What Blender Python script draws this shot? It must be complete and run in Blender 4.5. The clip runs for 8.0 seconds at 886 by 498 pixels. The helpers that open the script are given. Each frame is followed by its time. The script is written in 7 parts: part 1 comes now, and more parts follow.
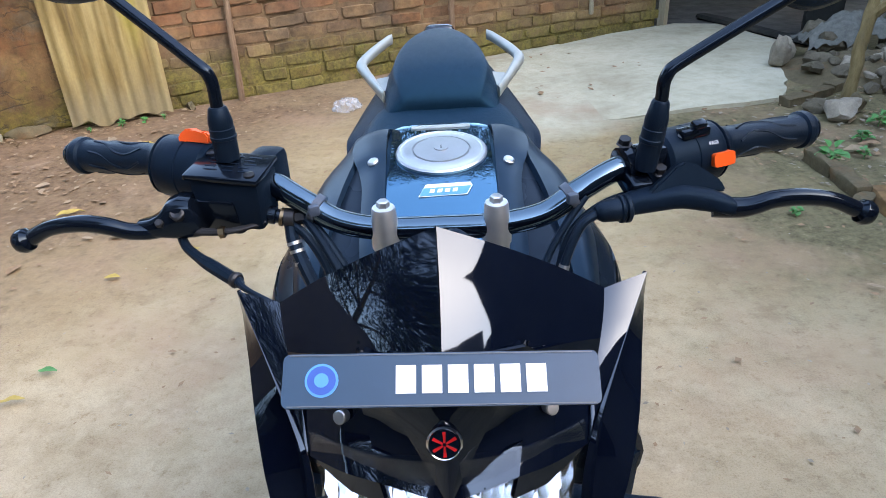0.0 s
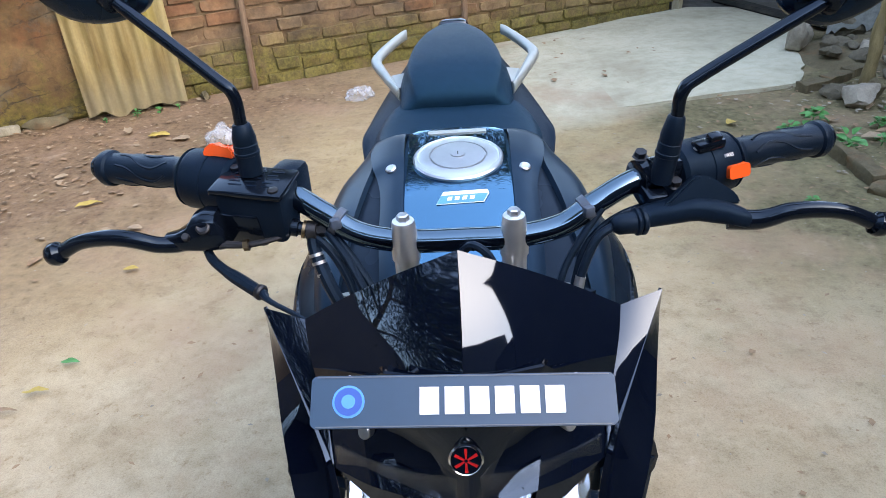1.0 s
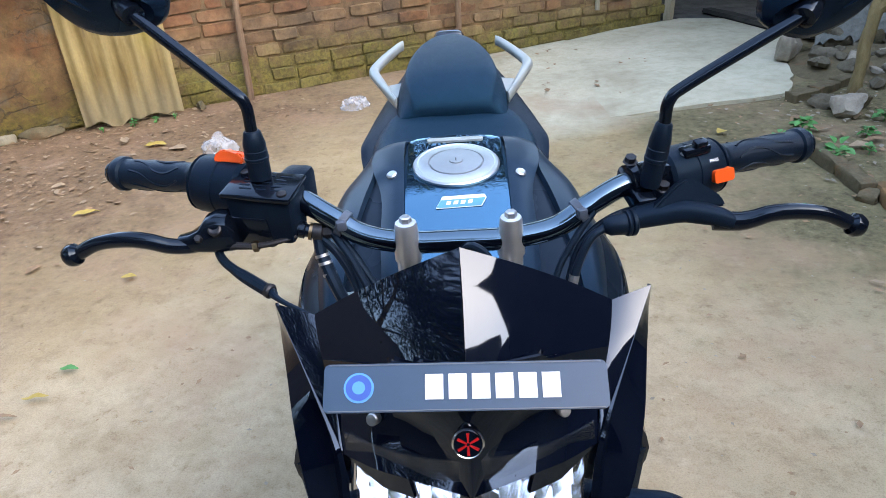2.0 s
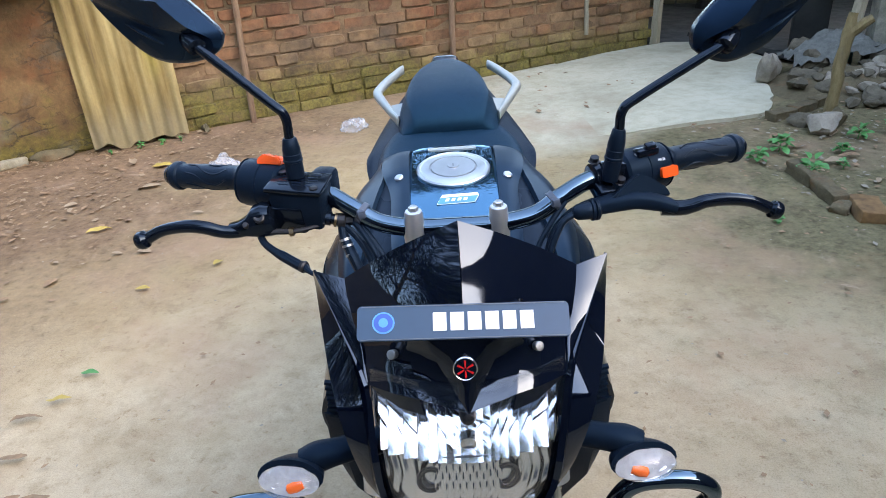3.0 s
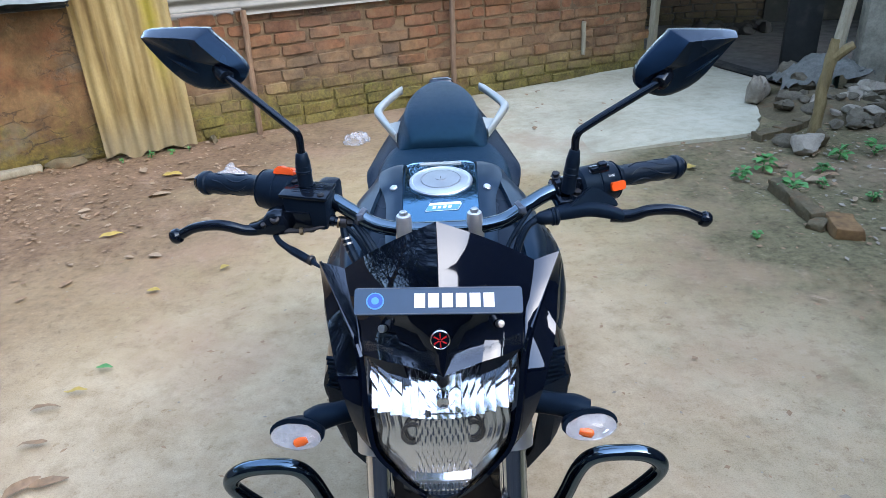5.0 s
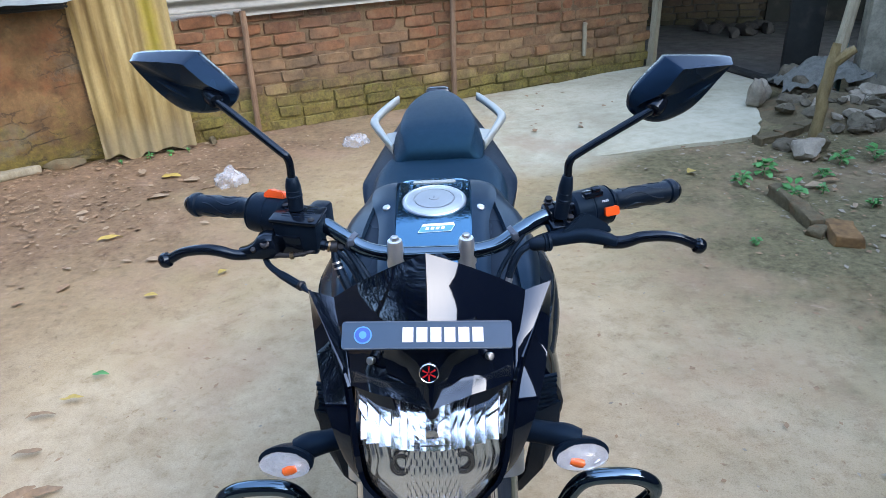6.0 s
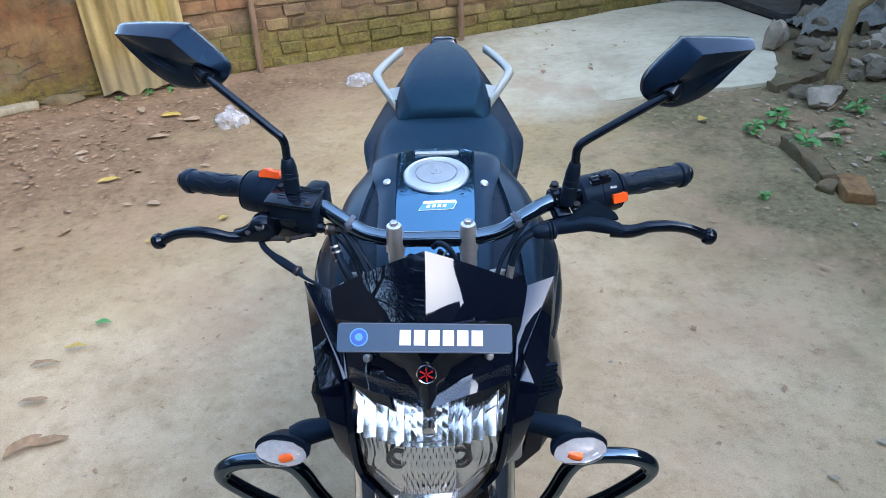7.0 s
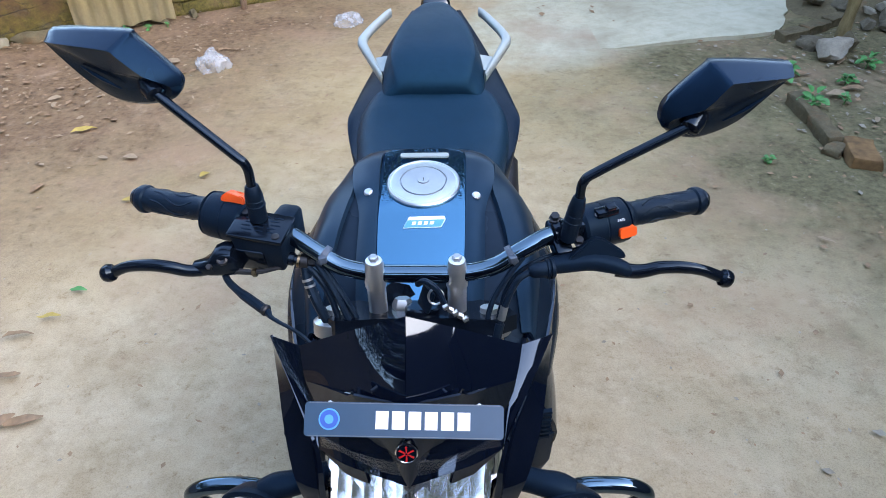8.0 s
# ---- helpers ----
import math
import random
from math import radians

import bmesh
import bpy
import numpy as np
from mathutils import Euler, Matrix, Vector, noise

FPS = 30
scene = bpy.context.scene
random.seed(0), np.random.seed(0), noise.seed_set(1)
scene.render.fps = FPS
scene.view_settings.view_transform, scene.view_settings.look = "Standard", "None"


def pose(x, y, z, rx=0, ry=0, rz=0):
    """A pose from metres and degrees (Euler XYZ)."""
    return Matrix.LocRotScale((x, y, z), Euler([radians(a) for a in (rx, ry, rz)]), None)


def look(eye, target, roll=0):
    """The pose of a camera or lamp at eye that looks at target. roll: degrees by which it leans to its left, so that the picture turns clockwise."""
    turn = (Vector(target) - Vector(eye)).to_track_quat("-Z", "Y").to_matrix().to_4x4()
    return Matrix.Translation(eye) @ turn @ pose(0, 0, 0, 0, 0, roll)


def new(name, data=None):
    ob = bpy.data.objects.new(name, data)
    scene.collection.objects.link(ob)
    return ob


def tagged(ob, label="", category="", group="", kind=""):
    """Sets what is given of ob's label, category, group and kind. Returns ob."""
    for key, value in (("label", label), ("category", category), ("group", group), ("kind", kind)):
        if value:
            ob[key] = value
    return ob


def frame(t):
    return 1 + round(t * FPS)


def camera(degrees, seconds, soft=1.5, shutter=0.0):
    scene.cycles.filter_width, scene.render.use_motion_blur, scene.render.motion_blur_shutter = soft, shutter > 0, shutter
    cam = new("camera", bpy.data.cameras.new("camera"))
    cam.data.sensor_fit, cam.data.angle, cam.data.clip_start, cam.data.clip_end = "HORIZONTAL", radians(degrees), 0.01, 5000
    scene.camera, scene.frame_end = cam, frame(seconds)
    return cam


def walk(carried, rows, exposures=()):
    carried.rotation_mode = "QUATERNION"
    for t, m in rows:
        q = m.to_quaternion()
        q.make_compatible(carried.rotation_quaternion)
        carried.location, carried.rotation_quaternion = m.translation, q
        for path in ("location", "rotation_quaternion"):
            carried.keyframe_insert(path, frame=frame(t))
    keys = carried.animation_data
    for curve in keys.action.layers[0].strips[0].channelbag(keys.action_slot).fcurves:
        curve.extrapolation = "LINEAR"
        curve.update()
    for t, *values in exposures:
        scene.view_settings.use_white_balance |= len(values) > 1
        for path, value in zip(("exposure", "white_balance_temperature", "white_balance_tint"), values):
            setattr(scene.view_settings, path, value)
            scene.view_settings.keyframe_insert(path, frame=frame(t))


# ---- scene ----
cam = camera(65.3, 8.0, soft=0.8)
PATH = [
    (0, (0.026, 0.109, 1.256), (-0.045, 1.869, 0.309), -3.2),
    (0.5, (0.021, 0.111, 1.269), (-0.075, 1.878, 0.336), -3.7),
    (1, (0.022, 0.109, 1.285), (-0.087, 1.846, 0.3), -4.0),
    (2.3, (0.011, 0.039, 1.301), (-0.069, 1.793, 0.344), -4.0),
    (2.5, (0.002, 0.004, 1.312), (-0.071, 1.76, 0.356), -4.5),
    (3, (0.016, -0.08, 1.328), (-0.059, 1.702, 0.422), -4.0),
    (3.5, (0.03, -0.176, 1.324), (-0.101, 1.606, 0.427), -4.1),
    (4, (0.033, -0.242, 1.339), (-0.05, 1.577, 0.513), -2.9),
    (4.5, (0.036, -0.246, 1.364), (-0.048, 1.589, 0.574), -3.3),
    (4.7, (0.039, -0.241, 1.372), (-0.032, 1.577, 0.542), -3.1),
    (5.8, (0.055, -0.21, 1.402), (-0.037, 1.575, 0.506), -2.9),
    (6, (0.058, -0.205, 1.412), (-0.021, 1.59, 0.532), -2.9),
    (6.5, (0.064, -0.181, 1.436), (-0.005, 1.576, 0.483), -2.4),
    (7, (0.063, -0.144, 1.461), (-0.032, 1.557, 0.413), -2.3),
    (7.5, (0.057, -0.071, 1.483), (-0.055, 1.572, 0.347), -1.9),
    (8, (0.066, 0.015, 1.514), (-0.006, 1.604, 0.302), -1.2),
]
walk(cam, [(t, look(eye, target, roll)) for t, eye, target, roll in PATH], [(0, 3.19, 7800, 13), (2.5, 3.20, 7800, 13), (4.5, 3.15, 7300, 12), (6, 3.14, 7200, 12), (8, 3.13, 7200, 12)])


# ---- world and light ----
SUN_UP, SUN_TURN = 40.0, 126.0
world = bpy.data.worlds.new("world")
scene.world = world
world.use_nodes = True
sky = world.node_tree.nodes.new("ShaderNodeTexSky")
sky.sky_type, sky.sun_disc = "NISHITA", False
sky.sun_elevation, sky.sun_rotation = radians(SUN_UP), radians(SUN_TURN)
sky.air_density, sky.dust_density, sky.ozone_density = 1.1, 1.0, 3.0
back = world.node_tree.nodes["Background"]
world.node_tree.links.new(sky.outputs[0], back.inputs[0])
back.inputs[1].default_value = 0.15
sun = new("sun", bpy.data.lights.new("sun", "SUN"))
sun.data.energy, sun.data.angle, sun.data.color = 0.1, radians(170), (0.92, 0.95, 1.0)
sun_way = Vector((math.sin(radians(SUN_TURN)) * math.cos(radians(SUN_UP)), math.cos(radians(SUN_TURN)) * math.cos(radians(SUN_UP)), math.sin(radians(SUN_UP))))
sun.matrix_world = look((0, 0, 12), Vector((0, 0, 12)) - sun_way)


# ---- materials ----
def ramp(nt, fac, stops):
    r = nt.nodes.new("ShaderNodeValToRGB")
    e = r.color_ramp.elements
    while len(e) < len(stops):
        e.new(0.5)
    for el, (p, c) in zip(e, stops):
        el.position, el.color = p, (*c, 1) if len(c) == 3 else c
    nt.links.new(fac, r.inputs[0])
    return r.outputs[0]


def noise_tex(nt, vec, scale, detail=4.0, rough=0.55):
    n = nt.nodes.new("ShaderNodeTexNoise")
    n.inputs["Scale"].default_value, n.inputs["Detail"].default_value, n.inputs["Roughness"].default_value = scale, detail, rough
    nt.links.new(vec, n.inputs["Vector"])
    return n.outputs["Fac"]


def mixc(nt, fac, a, b, mode="MIX"):
    m = nt.nodes.new("ShaderNodeMix")
    m.data_type, m.blend_type = "RGBA", mode
    for sock, v in ((m.inputs[0], fac), (m.inputs[6], a), (m.inputs[7], b)):
        if isinstance(v, bpy.types.NodeSocket):
            nt.links.new(v, sock)
        elif isinstance(v, tuple):
            sock.default_value = (*v, 1)
        else:
            sock.default_value = v
    return m.outputs[2]


def maths(nt, op, a, b=0.0, clamp=False):
    m = nt.nodes.new("ShaderNodeMath")
    m.operation, m.use_clamp = op, clamp
    for sock, v in zip(m.inputs, (a, b)):
        if isinstance(v, bpy.types.NodeSocket):
            nt.links.new(v, sock)
        else:
            sock.default_value = v
    return m.outputs[0]


def bumped(nt, bsdf, height, strength, distance):
    b = nt.nodes.new("ShaderNodeBump")
    b.inputs["Strength"].default_value, b.inputs["Distance"].default_value = strength, distance
    nt.links.new(height, b.inputs["Height"])
    nt.links.new(b.outputs[0], bsdf.inputs["Normal"])


def start(name):
    m = bpy.data.materials.new(name)
    m.use_nodes = True
    nt = m.node_tree
    bsdf = nt.nodes["Principled BSDF"]
    co = nt.nodes.new("ShaderNodeTexCoord").outputs["Object"]
    return m, nt, bsdf, co


def place_of(nt):
    return nt.nodes.new("ShaderNodeNewGeometry").outputs["Position"]


def shifted(nt, vec):
    """Object coordinates moved by each object's own random number."""
    info = nt.nodes.new("ShaderNodeObjectInfo").outputs["Random"]
    big = maths(nt, "MULTIPLY", info, 37.0)
    v = nt.nodes.new("ShaderNodeVectorMath")
    v.operation = "ADD"
    nt.links.new(vec, v.inputs[0])
    nt.links.new(big, v.inputs[1])
    return v.outputs[0], info


def simple(name, colour, rough, metal=0.0, scale=60.0, spread=0.25, bump=0.0, bump_scale=300.0, rough_spread=0.12, coat=0.0, ior=1.5, shine=0.5, sheen=(1, 1, 1)):
    """A surface with two scales of variation in colour, gloss and relief."""
    m, nt, bsdf, co = start(name)
    n1, n2 = noise_tex(nt, co, scale), noise_tex(nt, co, scale * 0.13, 3)
    mid = maths(nt, "ADD", maths(nt, "MULTIPLY", n1, 0.5), maths(nt, "MULTIPLY", n2, 0.5))
    lo, hi = tuple(c * (1 - spread) for c in colour), tuple(min(1, c * (1 + spread)) for c in colour)
    nt.links.new(ramp(nt, mid, [(0.3, lo), (0.7, hi)]), bsdf.inputs["Base Color"])
    r = maths(nt, "ADD", maths(nt, "MULTIPLY", maths(nt, "SUBTRACT", n2, 0.5), rough_spread), rough, True)
    nt.links.new(r, bsdf.inputs["Roughness"])
    bsdf.inputs["Metallic"].default_value = metal
    bsdf.inputs["Coat Weight"].default_value, bsdf.inputs["Coat Roughness"].default_value = coat, 0.03
    bsdf.inputs["IOR"].default_value = ior
    bsdf.inputs["Specular IOR Level"].default_value = shine
    bsdf.inputs["Specular Tint"].default_value = (*sheen, 1)
    bsdf.inputs["Coat IOR"].default_value = 1.6
    if bump:
        bumped(nt, bsdf, noise_tex(nt, co, bump_scale, 3), bump, 0.001)
    return m


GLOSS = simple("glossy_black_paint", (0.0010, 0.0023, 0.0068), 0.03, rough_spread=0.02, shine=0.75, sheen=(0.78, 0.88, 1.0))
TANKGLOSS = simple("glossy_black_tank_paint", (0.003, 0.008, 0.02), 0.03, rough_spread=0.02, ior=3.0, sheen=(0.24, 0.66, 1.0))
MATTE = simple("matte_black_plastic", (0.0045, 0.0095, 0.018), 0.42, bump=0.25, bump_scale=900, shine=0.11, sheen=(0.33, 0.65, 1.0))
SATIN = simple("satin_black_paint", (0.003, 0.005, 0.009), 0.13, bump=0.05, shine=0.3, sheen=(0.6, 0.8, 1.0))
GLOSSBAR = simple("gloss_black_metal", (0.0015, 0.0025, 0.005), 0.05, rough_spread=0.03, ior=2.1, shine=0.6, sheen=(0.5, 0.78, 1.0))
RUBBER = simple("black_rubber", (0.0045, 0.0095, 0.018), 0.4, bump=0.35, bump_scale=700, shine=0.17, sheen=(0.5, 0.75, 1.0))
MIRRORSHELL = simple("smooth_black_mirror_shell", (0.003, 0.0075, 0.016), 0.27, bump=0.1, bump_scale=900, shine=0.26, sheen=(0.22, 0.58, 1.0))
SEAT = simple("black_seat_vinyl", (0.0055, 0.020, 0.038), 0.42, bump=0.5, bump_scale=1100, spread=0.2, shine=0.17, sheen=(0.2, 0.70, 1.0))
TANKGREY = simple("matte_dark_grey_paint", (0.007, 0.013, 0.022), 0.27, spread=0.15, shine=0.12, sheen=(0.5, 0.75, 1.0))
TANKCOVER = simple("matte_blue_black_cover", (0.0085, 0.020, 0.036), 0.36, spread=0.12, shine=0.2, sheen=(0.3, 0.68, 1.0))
ALU = simple("cast_aluminium", (0.70, 0.71, 0.72), 0.42, metal=1.0, spread=0.12, bump=0.1)
SILVER = simple("silver_painted_metal", (0.33, 0.36, 0.34), 0.42, metal=0.35, spread=0.08)
CHROME = simple("chrome", (0.75, 0.75, 0.76), 0.08, metal=1.0, spread=0.05)
STEEL = simple("brushed_steel", (0.5, 0.51, 0.52), 0.38, metal=1.0, spread=0.1)
BRASS = simple("tarnished_brass", (0.24, 0.17, 0.10), 0.35, metal=1.0)
ORANGE = simple("orange_plastic", (0.9, 0.1, 0.015), 0.35, spread=0.05)
AMBER = simple("amber_bulb", (0.85, 0.14, 0.025), 0.25, spread=0.1)
WHITE = simple("white_print", (0.8, 0.8, 0.8), 0.5, spread=0.03)
GREYPRINT = simple("grey_print", (0.10, 0.11, 0.12), 0.5, spread=0.1)
BLUE = simple("blue_print", (0.015, 0.07, 0.3), 0.4, spread=0.1)
LIGHTBLUE = simple("light_blue_print", (0.05, 0.25, 0.6), 0.4, spread=0.1)
RED = simple("red_enamel", (0.45, 0.012, 0.015), 0.2, spread=0.1)
PLATE = simple("dark_slate_plate", (0.011, 0.040, 0.078), 0.33, spread=0.1)
STRAP = simple("slate_grey_rubber", (0.045, 0.060, 0.085), 0.45, spread=0.15, bump=0.2)
DARKMETAL = simple("dark_engine_metal", (0.03, 0.03, 0.033), 0.45, metal=0.6, bump=0.2)


def mirror_like(name, rough):
    m, nt, bsdf, co = start(name)
    bsdf.inputs["Base Color"].default_value = (0.92, 0.93, 0.95, 1)
    bsdf.inputs["Metallic"].default_value, bsdf.inputs["Roughness"].default_value = 1.0, rough
    return m


REFLECTOR = mirror_like("headlight_reflector", 0.09)
SOFTREFLECTOR = mirror_like("satin_headlight_reflector", 0.18)
DULLMIRROR = simple("indicator_reflector", (0.86, 0.87, 0.89), 0.2, metal=0.5, spread=0.25, scale=140)
MIRROR = mirror_like("mirror_glass", 0.01)


def glass(name, rough=0.0, tint=(1, 1, 1)):
    """Thin clear plastic: mostly clear, with a glossy face."""
    m = bpy.data.materials.new(name)
    m.use_nodes = True
    nt = m.node_tree
    nt.nodes.remove(nt.nodes["Principled BSDF"])
    clear, shine = nt.nodes.new("ShaderNodeBsdfTransparent"), nt.nodes.new("ShaderNodeBsdfGlossy")
    clear.inputs[0].default_value, shine.inputs["Roughness"].default_value = (*tint, 1), 0.02 + rough
    edge = nt.nodes.new("ShaderNodeLayerWeight")
    edge.inputs[0].default_value = 0.5
    gloss = maths(nt, "ADD", maths(nt, "MULTIPLY", maths(nt, "POWER", edge.outputs["Facing"], 4.0), 0.6), 0.05, True)
    mix = nt.nodes.new("ShaderNodeMixShader")
    nt.links.new(gloss, mix.inputs[0])
    nt.links.new(clear.outputs[0], mix.inputs[1])
    nt.links.new(shine.outputs[0], mix.inputs[2])
    nt.links.new(mix.outputs[0], nt.nodes["Material Output"].inputs[0])
    return m


LENS = glass("clear_lens", 0.0, (0.95, 0.96, 0.97))


def slab_colour(nt, co):
    """Pale trowelled cement with dirt worked in, over the yard's own coordinates."""
    a, b = noise_tex(nt, co, 1.6, 6, 0.65), noise_tex(nt, co, 14, 6, 0.7)
    c = ramp(nt, a, [(0.3, (0.335, 0.300, 0.205)), (0.5, (0.455, 0.43, 0.31)), (0.72, (0.548, 0.53, 0.40))])
    c = mixc(nt, 0.6, c, ramp(nt, b, [(0.3, (0.72, 0.69, 0.63)), (0.55, (1, 1, 1))]), "MULTIPLY")
    dark = maths(nt, "MULTIPLY", maths(nt, "SUBTRACT", noise_tex(nt, co, 3.2, 5, 0.7), 0.56), 5.0, True)
    return mixc(nt, maths(nt, "MULTIPLY", dark, 0.4), c, (0.33, 0.265, 0.155)), b


def ground_material():
    m, nt, bsdf, co = start("worn_dirt_and_cement")
    sep = nt.nodes.new("ShaderNodeSeparateXYZ")
    nt.links.new(co, sep.inputs[0])
    x, y = sep.outputs[0], sep.outputs[1]
    big, mid, fine, grain = noise_tex(nt, co, 0.9, 5, 0.6), noise_tex(nt, co, 4.0, 6, 0.65), noise_tex(nt, co, 28, 6, 0.7), noise_tex(nt, co, 220, 3, 0.7)
    cement = ramp(nt, mid, [(0.28, (0.325, 0.238, 0.136)), (0.45, (0.40, 0.308, 0.190)), (0.6, (0.442, 0.350, 0.228)), (0.75, (0.49, 0.398, 0.272))])
    tan = ramp(nt, mid, [(0.28, (0.30, 0.212, 0.100)), (0.5, (0.385, 0.288, 0.152)), (0.72, (0.465, 0.365, 0.212))])
    brown = ramp(nt, fine, [(0.3, (0.098, 0.058, 0.028)), (0.7, (0.24, 0.148, 0.076))])
    moss = ramp(nt, fine, [(0.3, (0.074, 0.062, 0.026)), (0.7, (0.195, 0.166, 0.080))])
    wob = maths(nt, "MULTIPLY", maths(nt, "SUBTRACT", big, 0.5), 2.6)
    wob2 = maths(nt, "MULTIPLY", maths(nt, "SUBTRACT", mid, 0.5), 1.2)
    both = maths(nt, "ADD", wob, wob2)
    far = maths(nt, "DIVIDE", maths(nt, "SUBTRACT", maths(nt, "ADD", maths(nt, "ADD", y, maths(nt, "MULTIPLY", maths(nt, "ABSOLUTE", x), 0.5)), both), 1.6), 1.6, True)
    left = maths(nt, "DIVIDE", maths(nt, "SUBTRACT", maths(nt, "ADD", maths(nt, "ADD", maths(nt, "MULTIPLY", x, -1.0), maths(nt, "MULTIPLY", y, 0.45)), both), 1.75), 1.5, True)
    right = maths(nt, "DIVIDE", maths(nt, "SUBTRACT", maths(nt, "ADD", maths(nt, "ADD", x, maths(nt, "MULTIPLY", y, 0.25)), both), 0.98), 1.1, True)
    c = mixc(nt, far, cement, tan)
    c = mixc(nt, left, c, brown)
    c = mixc(nt, right, c, moss)
    blot = noise_tex(nt, co, 8.5, 6, 0.7)
    c = mixc(nt, 0.65, c, ramp(nt, blot, [(0.33, (0.66, 0.62, 0.55)), (0.5, (1, 1, 1)), (0.7, (1.1, 1.1, 1.1))]), "MULTIPLY")
    spots = ramp(nt, fine, [(0.24, (0.55, 0.45, 0.33)), (0.42, (1, 1, 1))])
    c = mixc(nt, 0.85, c, spots, "MULTIPLY")
    pale = maths(nt, "MULTIPLY", maths(nt, "SUBTRACT", fine, 0.64), 3.0, True)
    c = mixc(nt, pale, c, (0.53, 0.43, 0.30))
    patch = maths(nt, "MULTIPLY", maths(nt, "SUBTRACT", noise_tex(nt, co, 2.1, 7, 0.72), 0.53), 6.0, True)
    c = mixc(nt, maths(nt, "MULTIPLY", patch, 0.42), c, (0.26, 0.155, 0.082))
    worn = maths(nt, "MULTIPLY", maths(nt, "SUBTRACT", noise_tex(nt, co, 5.5, 7, 0.75), 0.58), 7.0, True)
    c = mixc(nt, maths(nt, "MULTIPLY", worn, 0.3), c, (0.55, 0.44, 0.32))
    # the slab's cement runs out thinly over the dirt beside it
    paved, _ = slab_colour(nt, co)
    wob3 = maths(nt, "ADD", maths(nt, "MULTIPLY", maths(nt, "SUBTRACT", big, 0.5), 1.6), maths(nt, "MULTIPLY", maths(nt, "SUBTRACT", blot, 0.5), 0.5))
    along = maths(nt, "DIVIDE", maths(nt, "ADD", maths(nt, "ADD", x, 0.15), wob3), 0.6, True)
    over = maths(nt, "DIVIDE", maths(nt, "ADD", maths(nt, "SUBTRACT", maths(nt, "SUBTRACT", y, 3.52), maths(nt, "MULTIPLY", maths(nt, "MAXIMUM", maths(nt, "SUBTRACT", x, 0.72), 0.0), 0.8)), maths(nt, "MULTIPLY", wob3, 0.3)), 0.36, True)
    beyond = maths(nt, "DIVIDE", maths(nt, "ADD", maths(nt, "SUBTRACT", maths(nt, "ADD", maths(nt, "MULTIPLY", maths(nt, "SUBTRACT", y, 4.1), 0.38), 1.82), x), maths(nt, "MULTIPLY", wob3, 0.25)), 0.2, True)
    c = mixc(nt, maths(nt, "MULTIPLY", maths(nt, "MULTIPLY", along, over), beyond), c, paved)
    g = ramp(nt, grain, [(0.3, (0.66, 0.64, 0.6)), (0.5, (1, 1, 1)), (0.7, (1.2, 1.2, 1.2))])
    c = mixc(nt, 0.6, c, g, "MULTIPLY")
    # reddish dust and faint algae trodden in
    rosy = maths(nt, "MULTIPLY", maths(nt, "SUBTRACT", noise_tex(nt, co, 1.35, 5, 0.62), 0.5), 4.5, True)
    c = mixc(nt, maths(nt, "MULTIPLY", rosy, 0.62), c, (0.33, 0.205, 0.13))
    algae = maths(nt, "MULTIPLY", maths(nt, "SUBTRACT", noise_tex(nt, co, 1.05, 6, 0.66), 0.56), 5.0, True)
    c = mixc(nt, maths(nt, "MULTIPLY", algae, 0.5), c, (0.29, 0.25, 0.12))
    speck = maths(nt, "MULTIPLY", maths(nt, "SUBTRACT", noise_tex(nt, co, 75, 4, 0.7), 0.63), 9.0, True)
    c = mixc(nt, maths(nt, "MULTIPLY", speck, 0.5), c, (0.16, 0.11, 0.065))
    nt.links.new(c, bsdf.inputs["Base Color"])
    bsdf.inputs["Roughness"].default_value = 0.9
    h = maths(nt, "ADD", maths(nt, "MULTIPLY", mid, 0.5), maths(nt, "ADD", fine, maths(nt, "MULTIPLY", grain, 0.25)))
    bumped(nt, bsdf, h, 0.5, 0.012)
    return m


def slab_material():
    m, nt, bsdf, co = start("pale_concrete_slab")
    c, b = slab_colour(nt, co)
    g = noise_tex(nt, co, 220, 3, 0.7)
    c = mixc(nt, 0.7, c, ramp(nt, g, [(0.3, (0.8, 0.8, 0.8)), (0.7, (1.15, 1.15, 1.15))]), "MULTIPLY")
    nt.links.new(c, bsdf.inputs["Base Color"])
    bsdf.inputs["Roughness"].default_value = 0.88
    bumped(nt, bsdf, maths(nt, "ADD", b, maths(nt, "MULTIPLY", g, 0.4)), 0.3, 0.004)
    return m


